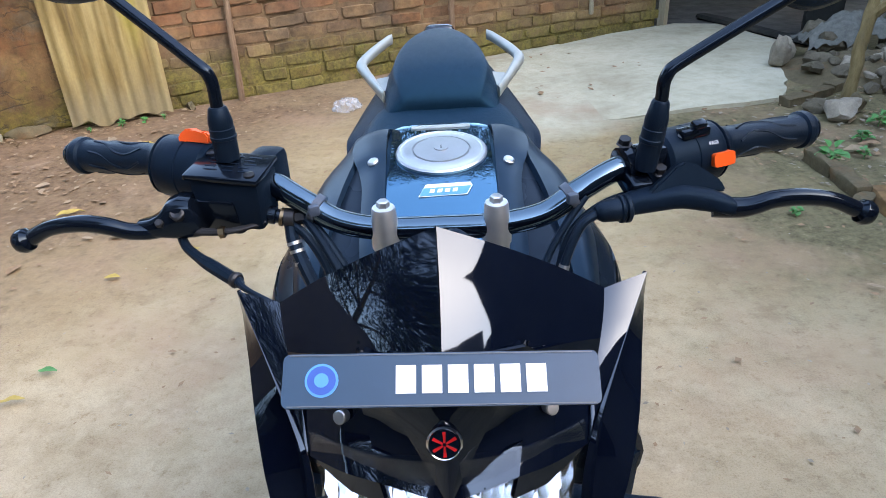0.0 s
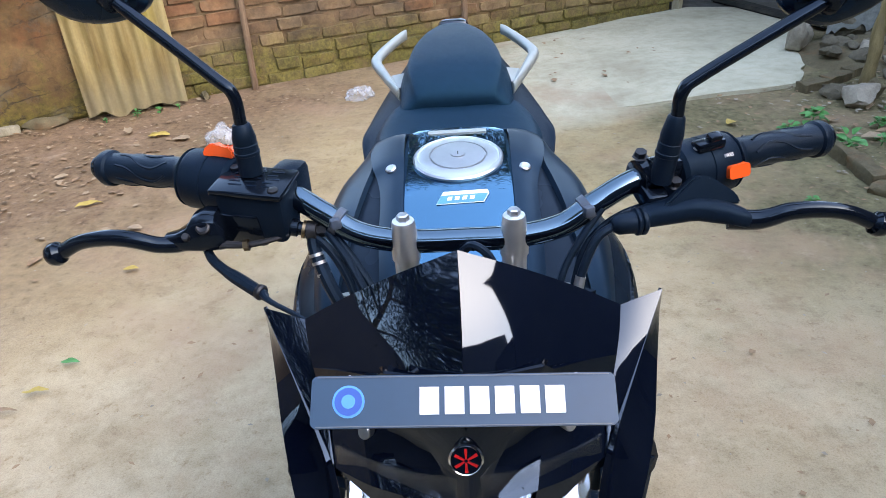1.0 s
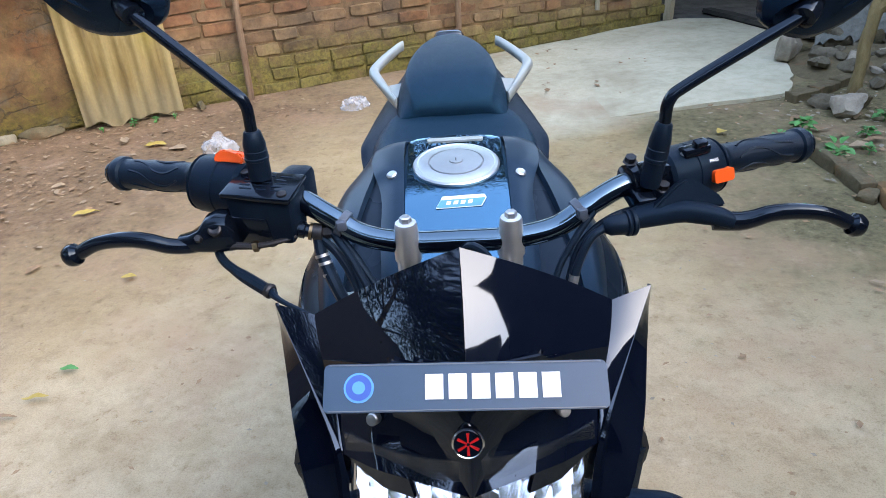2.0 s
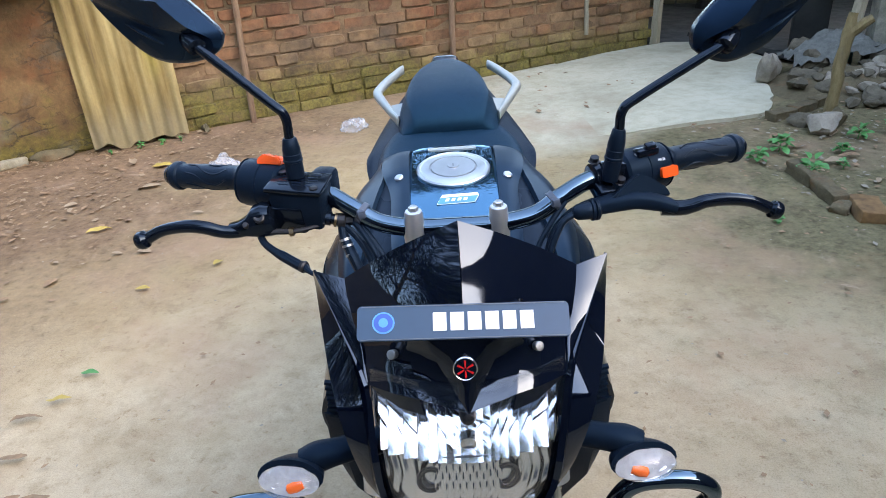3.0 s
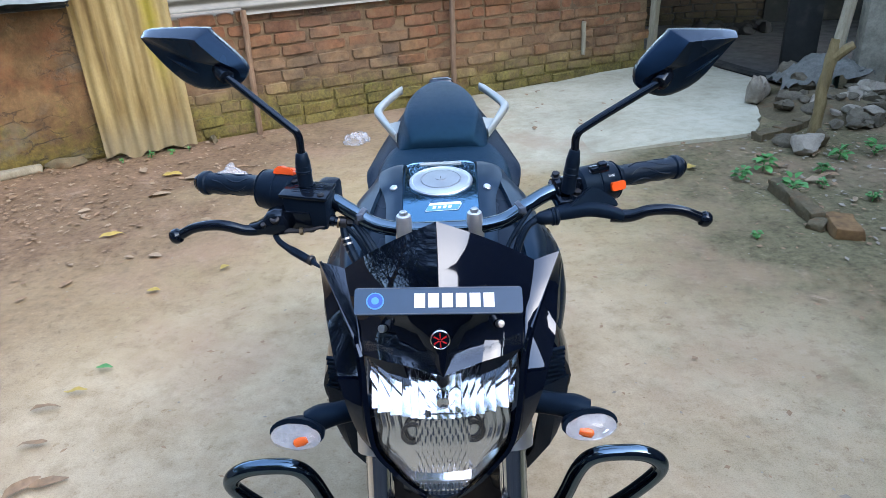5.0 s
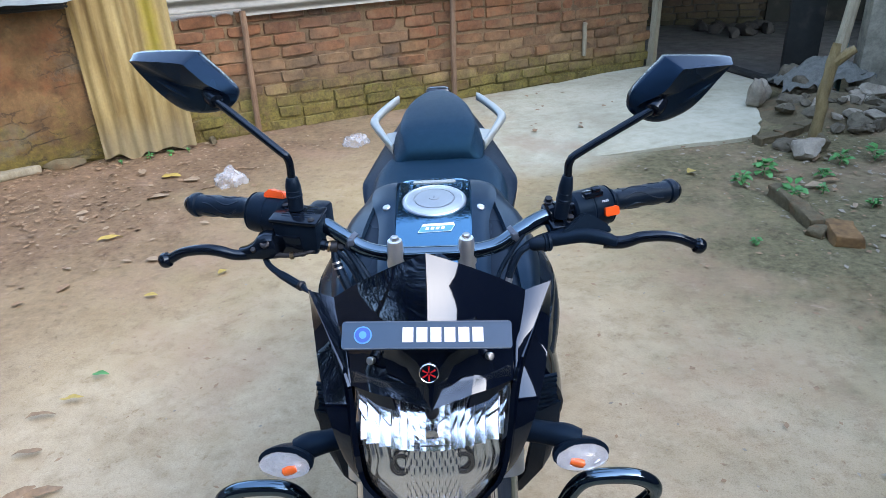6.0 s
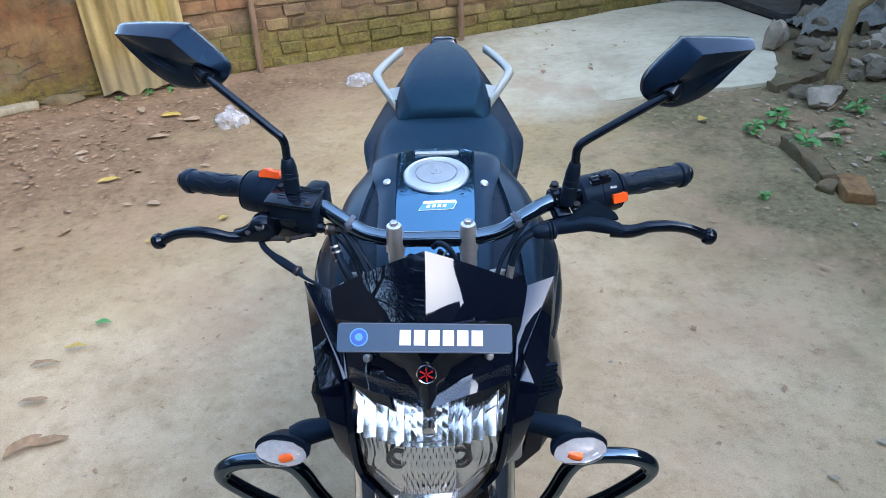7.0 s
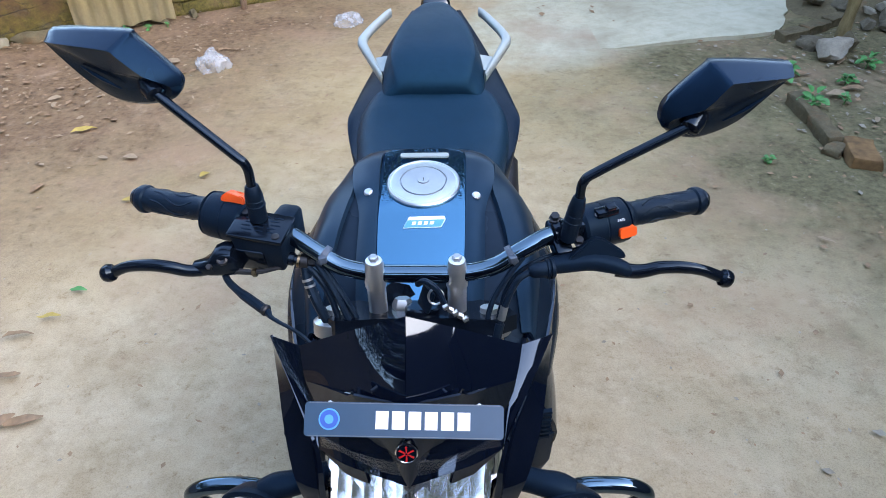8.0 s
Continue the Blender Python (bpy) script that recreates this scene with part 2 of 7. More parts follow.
def brick_material(name, warm, soot_shade=0.0):
    m, nt, bsdf, co = start(name)
    vec, rnd = shifted(nt, co)
    pos = place_of(nt)
    sep = nt.nodes.new("ShaderNodeSeparateXYZ")
    nt.links.new(pos, sep.inputs[0])
    a, b, g = noise_tex(nt, vec, 9, 5, 0.65), noise_tex(nt, vec, 45, 5, 0.7), noise_tex(nt, vec, 260, 3)
    wide = noise_tex(nt, pos, 1.3, 4, 0.6)
    red = ramp(nt, rnd, [(0.0, warm[0]), (0.5, warm[1]), (1.0, warm[2])])
    pale = ramp(nt, rnd, [(0.0, (0.225, 0.135, 0.060)), (0.3, (0.29, 0.190, 0.098)), (0.6, (0.175, 0.098, 0.048)), (0.8, (0.26, 0.125, 0.055)), (1.0, (0.135, 0.092, 0.048))])
    low = maths(nt, "MULTIPLY", maths(nt, "SUBTRACT", maths(nt, "ADD", 0.62, maths(nt, "MULTIPLY", maths(nt, "SUBTRACT", wide, 0.5), 0.9)), sep.outputs[2]), 4.0, True)
    c = mixc(nt, low, red, pale)
    stain = maths(nt, "MULTIPLY", maths(nt, "SUBTRACT", wide, 0.52), 5.0, True)
    c = mixc(nt, maths(nt, "MULTIPLY", stain, 0.8), c, (0.055, 0.045, 0.036))
    damp = maths(nt, "MULTIPLY", maths(nt, "SUBTRACT", maths(nt, "ADD", maths(nt, "SUBTRACT", maths(nt, "MULTIPLY", a, 0.25), 0.02), maths(nt, "MULTIPLY", wide, 0.42)), sep.outputs[2]), 5.0, True)
    c = mixc(nt, maths(nt, "MULTIPLY", damp, 0.8), c, ramp(nt, b, [(0.3, (0.075, 0.072, 0.012)), (0.7, (0.20, 0.175, 0.034))]))
    c = mixc(nt, 0.75, c, ramp(nt, a, [(0.3, (0.408, 0.388, 0.360)), (0.6, (1.12, 1.1, 1.08))]), "MULTIPLY")
    c = mixc(nt, 0.5, c, ramp(nt, b, [(0.3, (0.65, 0.62, 0.6)), (0.6, (1.1, 1.1, 1.1))]), "MULTIPLY")
    mud = maths(nt, "MULTIPLY", maths(nt, "SUBTRACT", noise_tex(nt, pos, 7, 5, 0.7), 0.52), 6.0, True)
    c = mixc(nt, maths(nt, "MULTIPLY", mud, 0.7), c, (0.170, 0.108, 0.056))
    # mixes the brick towards near black: soot together with the shed's shade
    if soot_shade:
        c = mixc(nt, soot_shade, c, (0.010, 0.011, 0.013))
    nt.links.new(c, bsdf.inputs["Base Color"])
    bsdf.inputs["Roughness"].default_value = 0.92
    bumped(nt, bsdf, maths(nt, "ADD", a, maths(nt, "ADD", b, maths(nt, "MULTIPLY", g, 0.3))), 0.7, 0.006)
    return m


def stained(name, stops, scale, big_scale, bump, distance, rough=0.9, stain=(0.1, 0.085, 0.07), amount=0.5, metal=0.0, edge=0.55, stretch=(1, 1, 1)):
    """Plaster, stone, tin: a base ramp with larger stains over it."""
    m, nt, bsdf, co = start(name)
    mp = nt.nodes.new("ShaderNodeMapping")
    mp.inputs["Scale"].default_value = stretch
    nt.links.new(co, mp.inputs[0])
    vec, rnd = shifted(nt, mp.outputs[0])
    a, b, g = noise_tex(nt, vec, scale, 5, 0.65), noise_tex(nt, vec, big_scale, 4, 0.6), noise_tex(nt, vec, scale * 9, 3)
    c = ramp(nt, a, stops)
    f = maths(nt, "MULTIPLY", maths(nt, "SUBTRACT", b, edge), 6.0, True)
    c = mixc(nt, maths(nt, "MULTIPLY", f, amount), c, stain)
    c = mixc(nt, 0.5, c, ramp(nt, g, [(0.3, (0.75, 0.75, 0.75)), (0.65, (1.1, 1.1, 1.1))]), "MULTIPLY")
    nt.links.new(c, bsdf.inputs["Base Color"])
    bsdf.inputs["Roughness"].default_value, bsdf.inputs["Metallic"].default_value = rough, metal
    bumped(nt, bsdf, maths(nt, "ADD", a, maths(nt, "MULTIPLY", g, 0.3)), bump, distance)
    return m


GROUND, SLAB = ground_material(), slab_material()
BRICK = brick_material("old_red_brick", ((0.178, 0.074, 0.033), (0.200, 0.092, 0.041), (0.130, 0.061, 0.031)))
# shed bricks and mortar: soot, and shade painted into the colour
SOOTSHADEBRICK = brick_material("soot_and_shade_brick", ((0.2, 0.1, 0.06), (0.25, 0.13, 0.08), (0.16, 0.1, 0.07)), 0.78)
SOOTSHADE = stained("soot_and_shade_mortar", [(0.3, (0.018, 0.018, 0.017)), (0.7, (0.036, 0.036, 0.033))], 20, 3, 0.6, 0.006)
# grey cement, its colour lowered to carry the shed's shade
SHADEDFLOOR = stained("shade_dimmed_cement", [(0.3, (0.045, 0.046, 0.043)), (0.7, (0.125, 0.13, 0.12))], 8, 2, 0.4, 0.004)
MORTAR = brick_material("mud_mortar", ((0.150, 0.098, 0.050), (0.165, 0.108, 0.056), (0.155, 0.098, 0.048)))


def plaster_material():
    m, nt, bsdf, co = start("peeling_pink_plaster")
    sep = nt.nodes.new("ShaderNodeSeparateXYZ")
    nt.links.new(co, sep.inputs[0])
    z = sep.outputs[2]
    a, b, g, w = noise_tex(nt, co, 5, 6, 0.7), noise_tex(nt, co, 22, 5, 0.7), noise_tex(nt, co, 150, 3), noise_tex(nt, co, 1.7, 5, 0.65)
    c = ramp(nt, a, [(0.25, (0.058, 0.032, 0.012)), (0.45, (0.124, 0.070, 0.026)), (0.6, (0.190, 0.113, 0.047)), (0.75, (0.158, 0.110, 0.058))])
    red = maths(nt, "MULTIPLY", maths(nt, "SUBTRACT", w, 0.52), 7.0, True)
    c = mixc(nt, maths(nt, "MULTIPLY", red, 0.62), c, (0.215, 0.066, 0.022))
    low = maths(nt, "MULTIPLY", maths(nt, "SUBTRACT", maths(nt, "ADD", maths(nt, "MULTIPLY", maths(nt, "SUBTRACT", a, 0.5), 1.3), 0.33), z), 5.0, True)
    c = mixc(nt, maths(nt, "MULTIPLY", low, 0.85), c, ramp(nt, b, [(0.3, (0.046, 0.040, 0.007)), (0.7, (0.16, 0.125, 0.020))]))
    patch = maths(nt, "MULTIPLY", maths(nt, "SUBTRACT", noise_tex(nt, co, 3.1, 6, 0.75), 0.56), 12.0, True)
    c = mixc(nt, maths(nt, "MULTIPLY", patch, 0.7), c, (0.094, 0.068, 0.043))
    c = mixc(nt, 0.6, c, ramp(nt, b, [(0.3, (0.7, 0.68, 0.66)), (0.65, (1.12, 1.1, 1.08))]), "MULTIPLY")
    # cracks along the courses behind
    mp = nt.nodes.new("ShaderNodeMapping")
    mp.inputs["Scale"].default_value = (4.0, 4.0, 11.0)
    warp = nt.nodes.new("ShaderNodeVectorMath")
    warp.operation = "ADD"
    nt.links.new(co, mp.inputs[0])
    nt.links.new(mp.outputs[0], warp.inputs[0])
    nt.links.new(maths(nt, "MULTIPLY", a, 1.6), warp.inputs[1])
    cell = nt.nodes.new("ShaderNodeTexVoronoi")
    cell.feature = "DISTANCE_TO_EDGE"
    cell.inputs["Scale"].default_value = 1.0
    nt.links.new(warp.outputs[0], cell.inputs["Vector"])
    crack = maths(nt, "MULTIPLY", maths(nt, "SUBTRACT", 0.045, cell.outputs["Distance"]), 40.0, True)
    crack = maths(nt, "MULTIPLY", crack, maths(nt, "MULTIPLY", maths(nt, "SUBTRACT", noise_tex(nt, co, 2.3, 4, 0.6), 0.47), 9.0, True))
    c = mixc(nt, maths(nt, "MULTIPLY", crack, 0.6), c, (0.03, 0.022, 0.014))
    worn = maths(nt, "MULTIPLY", maths(nt, "SUBTRACT", noise_tex(nt, co, 2.7, 5, 0.6), 0.55), 8.0, True)
    c = mixc(nt, maths(nt, "MULTIPLY", worn, 0.55), c, (0.155, 0.142, 0.108))
    patch = maths(nt, "ADD", patch, crack)
    nt.links.new(c, bsdf.inputs["Base Color"])
    bsdf.inputs["Roughness"].default_value = 0.92
    bumped(nt, bsdf, maths(nt, "ADD", maths(nt, "MULTIPLY", patch, -0.6), maths(nt, "ADD", a, maths(nt, "ADD", maths(nt, "MULTIPLY", b, 0.5), maths(nt, "MULTIPLY", g, 0.2)))), 0.7, 0.012)
    return m


PLASTER = plaster_material()


def yellow_tin():
    m, nt, bsdf, co = start("yellowed_tin")
    turn = nt.nodes.new("ShaderNodeMapping")
    turn.inputs["Rotation"].default_value = (0, 0, radians(-27.7))
    nt.links.new(co, turn.inputs[0])
    sep = nt.nodes.new("ShaderNodeSeparateXYZ")
    nt.links.new(turn.outputs[0], sep.inputs[0])
    thin = nt.nodes.new("ShaderNodeMapping")
    thin.inputs["Scale"].default_value = (9, 1, 0.8)
    nt.links.new(turn.outputs[0], thin.inputs[0])
    streak, a, g = noise_tex(nt, thin.outputs[0], 1.5, 5, 0.6), noise_tex(nt, co, 6, 5, 0.65), noise_tex(nt, co, 60, 4)
    c = ramp(nt, streak, [(0.32, (0.098, 0.058, 0.015)), (0.48, (0.205, 0.142, 0.047)), (0.68, (0.32, 0.240, 0.098))])
    low = maths(nt, "MULTIPLY", maths(nt, "SUBTRACT", maths(nt, "ADD", 0.18, maths(nt, "MULTIPLY", a, 0.3)), sep.outputs[2]), 4.0, True)
    c = mixc(nt, maths(nt, "MULTIPLY", low, 0.6), c, (0.25, 0.21, 0.125))
    x0 = WALL_TURN_X
    band = maths(nt, "SUBTRACT", 1.0, maths(nt, "MULTIPLY", maths(nt, "ABSOLUTE", maths(nt, "SUBTRACT", maths(nt, "ADD", sep.outputs[0], maths(nt, "MULTIPLY", maths(nt, "SUBTRACT", a, 0.5), 0.12)), x0 - 0.56)), 14.0), True)
    high = maths(nt, "MULTIPLY", maths(nt, "SUBTRACT", sep.outputs[2], 0.35), 3.0, True)
    c = mixc(nt, maths(nt, "MULTIPLY", maths(nt, "MULTIPLY", band, high), 0.8), c, (0.266, 0.215, 0.015))
    rust = maths(nt, "MULTIPLY", maths(nt, "SUBTRACT", a, 0.6), 6.0, True)
    c = mixc(nt, maths(nt, "MULTIPLY", rust, 0.5), c, (0.178, 0.111, 0.044))
    c = mixc(nt, 0.4, c, ramp(nt, g, [(0.3, (0.8, 0.8, 0.8)), (0.65, (1.1, 1.1, 1.1))]), "MULTIPLY")
    nt.links.new(c, bsdf.inputs["Base Color"])
    bsdf.inputs["Roughness"].default_value, bsdf.inputs["Metallic"].default_value = 0.75, 0.0
    bumped(nt, bsdf, a, 0.15, 0.004)
    return m


# where the wall's zero mark lies along its own direction
WALL_TURN_X = -1.498 * math.cos(radians(27.7)) + 4.714 * math.sin(radians(27.7))
YELLOWTIN = yellow_tin()
GREYTIN = stained("galvanised_tin", [(0.25, (0.118, 0.116, 0.100)), (0.75, (0.208, 0.198, 0.16))], 6, 2.2, 0.1, 0.002, rough=0.5, stain=(0.149, 0.110, 0.066), amount=0.6, metal=0.2, stretch=(0.4, 1, 2))
BLUETIN = stained("pale_bluish_tin", [(0.25, (0.10, 0.118, 0.115)), (0.75, (0.19, 0.21, 0.195))], 6, 2.2, 0.3, 0.006, rough=0.45, stain=(0.12, 0.12, 0.11), amount=0.6, metal=0.2, stretch=(0.6, 1, 2))
WOOD = stained("weathered_pole_wood", [(0.25, (0.128, 0.068, 0.038)), (0.75, (0.255, 0.165, 0.098))], 14, 4, 0.5, 0.004, stretch=(3, 3, 0.4))
PALEWOOD = stained("pale_weathered_wood", [(0.25, (0.195, 0.165, 0.105)), (0.75, (0.315, 0.277, 0.195))], 14, 4, 0.5, 0.004, stretch=(3, 3, 0.4))
BARK = stained("sapling_bark", [(0.25, (0.12, 0.085, 0.03)), (0.75, (0.27, 0.20, 0.09))], 18, 6, 0.6, 0.006, stretch=(2, 2, 0.5))
STONE = stained("rubble_stone", [(0.25, (0.062, 0.050, 0.030)), (0.75, (0.17, 0.145, 0.098))], 16, 5, 0.9, 0.014, stain=(0.045, 0.036, 0.018))
PALESTONE = stained("pale_stone", [(0.25, (0.19, 0.16, 0.115)), (0.75, (0.36, 0.315, 0.24))], 16, 5, 0.8, 0.01)
MOSSBRICK = stained("mossy_kerb_brick", [(0.25, (0.07, 0.054, 0.026)), (0.75, (0.15, 0.118, 0.062))], 18, 6, 0.8, 0.008, stain=(0.198, 0.083, 0.028), amount=0.5)
# near black: serves dark boards, and shade in the doorway and eave gap
NEARBLACK = stained("near_black_boards_and_shade", [(0.25, (0.007, 0.008, 0.007)), (0.75, (0.020, 0.022, 0.019))], 8, 2, 0.4, 0.004)
GREYPLASTER = stained("grey_lime_plaster", [(0.25, (0.12, 0.115, 0.085)), (0.75, (0.40, 0.37, 0.285))], 9, 2.5, 0.6, 0.008)
# bluish near-black of the unseen walls, chosen for dark reflections
UNSEENWALL = stained("unseen_dark_wall", [(0.25, (0.025, 0.028, 0.036)), (0.75, (0.065, 0.066, 0.072))], 3, 0.8, 0.4, 0.006)
SACK = stained("grey_woven_sack", [(0.25, (0.07, 0.074, 0.062)), (0.75, (0.165, 0.168, 0.145))], 30, 6, 0.6, 0.006)
LEAFGREEN = simple("green_leaf", (0.06, 0.23, 0.055), 0.5, scale=40, spread=0.4)
DRYLEAF = simple("dry_leaf", (0.25, 0.155, 0.082), 0.75, scale=60, spread=0.4)
YELLOWLEAF = simple("yellow_leaf", (0.40, 0.28, 0.06), 0.65, scale=60, spread=0.3)
PALELEAF = simple("pale_dry_leaf", (0.30, 0.215, 0.13), 0.75, scale=60, spread=0.25)
CROWN = simple("tree_foliage", (0.022, 0.045, 0.012), 0.55, scale=3, spread=0.45)


def bag_material():
    m, nt, bsdf, co = start("translucent_plastic_bag")
    bsdf.inputs["Base Color"].default_value = (0.62, 0.63, 0.64, 1)
    bsdf.inputs["Roughness"].default_value = 0.25
    bumped(nt, bsdf, noise_tex(nt, co, 25, 4), 0.6, 0.01)
    folds = maths(nt, "MULTIPLY", maths(nt, "SUBTRACT", noise_tex(nt, co, 18, 4, 0.6), 0.3), 1.6, True)
    clear, mix = nt.nodes.new("ShaderNodeBsdfTransparent"), nt.nodes.new("ShaderNodeMixShader")
    nt.links.new(maths(nt, "ADD", maths(nt, "MULTIPLY", folds, 0.5), 0.2), mix.inputs[0])
    nt.links.new(clear.outputs[0], mix.inputs[1])
    nt.links.new(bsdf.outputs[0], mix.inputs[2])
    nt.links.new(mix.outputs[0], nt.nodes["Material Output"].inputs[0])
    return m


BAG = bag_material()


# ---- mesh helpers ----
def V(*p):
    return Vector(p)


def finish(name, bm, mat, sharp=35, smooth=True):
    bmesh.ops.recalc_face_normals(bm, faces=bm.faces)
    me = bpy.data.meshes.new(name)
    bm.to_mesh(me)
    bm.free()
    me.materials.append(mat)
    if smooth:
        me.shade_smooth()
        me.set_sharp_from_angle(angle=radians(sharp))
    return me


def part(name, bm, mat, parent, label="", sharp=35):
    ob = new(name, finish(name, bm, mat, sharp))
    ob.parent = parent
    return tagged(ob, label)


def thing(name, label, category, m=None, group="", kind=""):
    ob = new(name)
    ob.empty_display_size = 0.1
    if m is not None:
        ob.matrix_basis = m
    return tagged(ob, label, category, group, kind)


def solid(name, bm, mat, label, category, group="", kind="", sharp=35):
    return tagged(new(name, finish(name, bm, mat, sharp)), label, category, group, kind)


def box(bm, c, size, turn=(0, 0, 0), bevel=0.0, taper=1.0):
    made = bmesh.ops.create_cube(bm, size=1.0)["verts"]
    for v in made:
        k = taper if v.co.z > 0 else 1.0
        v.co = Vector((v.co.x * size[0] * k, v.co.y * size[1] * k, v.co.z * size[2]))
    if bevel:
        edges = {e for v in made for e in v.link_edges}
        made = list({v for f in bmesh.ops.bevel(bm, geom=list(edges), offset=bevel, segments=2, profile=0.5, affect="EDGES")["faces"] for v in f.verts} | {v for v in made if v.is_valid})
    m = pose(*c, *turn)
    for v in made:
        v.co = m @ v.co
    return made


def curve(pts, n=8):
    """Catmull-Rom through the points (tuples of any length), n steps a span."""
    p = [np.array(q, float) for q in pts]
    p = [2 * p[0] - p[1]] + p + [2 * p[-1] - p[-2]]
    out = []
    for i in range(1, len(p) - 2):
        for k in range(n):
            t = k / n
            out.append(0.5 * (2 * p[i] + (p[i + 1] - p[i - 1]) * t + (2 * p[i - 1] - 5 * p[i] + 4 * p[i + 1] - p[i + 2]) * t**2 + (3 * p[i] - p[i - 1] - 3 * p[i + 1] + p[i + 2]) * t**3))
    return out + [p[-2]]


def rings(bm, loops, caps=True, closed=True):
    rows = [[bm.verts.new(p) for p in loop] for loop in loops]
    n = len(rows[0])
    for a, b in zip(rows, rows[1:]):
        for i in range(n if closed else n - 1):
            j = (i + 1) % n
            bm.faces.new((a[i], a[j], b[j], b[i]))
    if caps and closed:
        bm.faces.new(rows[0][::-1])
        bm.faces.new(rows[-1])
    return rows


def tube(bm, pts, r, n=12, steps=0, flat=1.0):
    """A rod along the points (x, y, z or x, y, z, radius). flat: height against width."""
    pts = [tuple(p) + ((r,) if len(p) == 3 else ()) for p in pts]
    if steps:
        pts = curve(pts, steps)
    ps, rs = [Vector(p[:3]) for p in pts], [float(p[3]) for p in pts]
    side, loops = None, []
    for i, p in enumerate(ps):
        d = (ps[min(i + 1, len(ps) - 1)] - ps[max(i - 1, 0)]).normalized()
        if side is None:
            side = d.cross(Vector((0, 0, 1)) if abs(d.z) < 0.9 else Vector((0, 1, 0))).normalized()
        side = (side - d * side.dot(d)).normalized()
        up = side.cross(d)
        loops.append([p + rs[i] * (side * math.cos(a) + up * math.sin(a) * flat) for a in (2 * math.pi * k / n for k in range(n))])
    rings(bm, loops)


def lathe(bm, o, axis, profile, n=24):
    """Rings of (distance, radius) along an axis from o."""
    axis = Vector(axis).normalized()
    side = axis.cross(Vector((0, 0, 1)) if abs(axis.z) < 0.9 else Vector((0, 1, 0))).normalized()
    up = axis.cross(side)
    rings(bm, [[Vector(o) + axis * d + max(r, 1e-4) * (side * math.cos(a) + up * math.sin(a)) for a in (2 * math.pi * k / n for k in range(n))] for d, r in profile])


def sheet(bm, grid, thick, way=None):
    """A panel through a grid of points, with a thickness behind it (away from way)."""
    g = [[Vector(p) for p in row] for row in grid]
    h, w = len(g), len(g[0])
    nor = []
    for i in range(h):
        row = []
        for j in range(w):
            du = g[i][min(j + 1, w - 1)] - g[i][max(j - 1, 0)]
            dv = g[min(i + 1, h - 1)][j] - g[max(i - 1, 0)][j]
            n = du.cross(dv)
            n = n.normalized() if n.length > 1e-9 else Vector((0, 0, 1))
            row.append(-n if way is not None and n.dot(Vector(way)) < 0 else n)
        nor.append(row)
    a = [[bm.verts.new(p) for p in row] for row in g]
    b = [[bm.verts.new(p - n * thick) for p, n in zip(r, q)] for r, q in zip(g, nor)]
    for i in range(h - 1):
        for j in range(w - 1):
            bm.faces.new((a[i][j], a[i][j + 1], a[i + 1][j + 1], a[i + 1][j]))
            bm.faces.new((b[i][j], b[i + 1][j], b[i + 1][j + 1], b[i][j + 1]))
    for i in range(h - 1):
        bm.faces.new((a[i][0], a[i + 1][0], b[i + 1][0], b[i][0]))
        bm.faces.new((a[i][-1], b[i][-1], b[i + 1][-1], a[i + 1][-1]))
    for j in range(w - 1):
        bm.faces.new((a[0][j], b[0][j], b[0][j + 1], a[0][j + 1]))
        bm.faces.new((a[-1][j], a[-1][j + 1], b[-1][j + 1], b[-1][j]))


def fine(grid, nu=4, nv=4):
    """A smoother grid through a coarse one."""
    rows = [curve(r, nu) for r in grid]
    cols = [curve([r[j] for r in rows], nv) for j in range(len(rows[0]))]
    return [[tuple(cols[j][i]) for j in range(len(cols))] for i in range(len(cols[0]))]


def both(half):
    """A full row from its half with x >= 0, beginning at the middle."""
    return [(-p[0], *p[1:]) for p in half[:0:-1]] + list(half)


def flip(pts, s):
    return [(p[0] * s, *p[1:]) for p in pts]


def prism(bm, poly, m, depth):
    """A flat outline (x, y) raised by depth along z, placed by m."""
    a = [bm.verts.new(m @ Vector((x, y, 0))) for x, y in poly]
    b = [bm.verts.new(m @ Vector((x, y, depth))) for x, y in poly]
    n = len(poly)
    bm.faces.new(a[::-1])
    bm.faces.new(b)
    for i in range(n):
        bm.faces.new((a[i], a[(i + 1) % n], b[(i + 1) % n], b[i]))


def rounded(w, h, r, n=4):
    out = []
    for cx, cy, a0 in ((w / 2 - r, h / 2 - r, 0), (-w / 2 + r, h / 2 - r, 90), (-w / 2 + r, -h / 2 + r, 180), (w / 2 - r, -h / 2 + r, 270)):
        out += [(cx + r * math.cos(radians(a0 + 90 * k / n)), cy + r * math.sin(radians(a0 + 90 * k / n))) for k in range(n + 1)]
    return out


def disc(r, n=24):
    return [(r * math.cos(2 * math.pi * k / n), r * math.sin(2 * math.pi * k / n)) for k in range(n)]


def lump(bm, c, size, seed, rough=0.25, cuts=2):
    """A broken stone or clod."""
    made = bmesh.ops.create_icosphere(bm, subdivisions=cuts, radius=1.0)["verts"]
    r = random.Random(seed)
    flats = [(Vector((r.gauss(0, 1), r.gauss(0, 1), r.gauss(0, 1))).normalized(), r.uniform(0.5, 0.85)) for _ in range(9)]
    for v in made:
        k = 1 + rough * noise.noise(v.co * 1.7 + Vector((seed * 3.1, seed * 1.7, 0)))
        p = v.co * k
        for way, reach in flats:
            over = p.dot(way) - reach
            if over > 0:
                p = p - way * over
        v.co = Vector(c) + Vector((p.x * size[0], p.y * size[1], p.z * size[2])) / 1.5


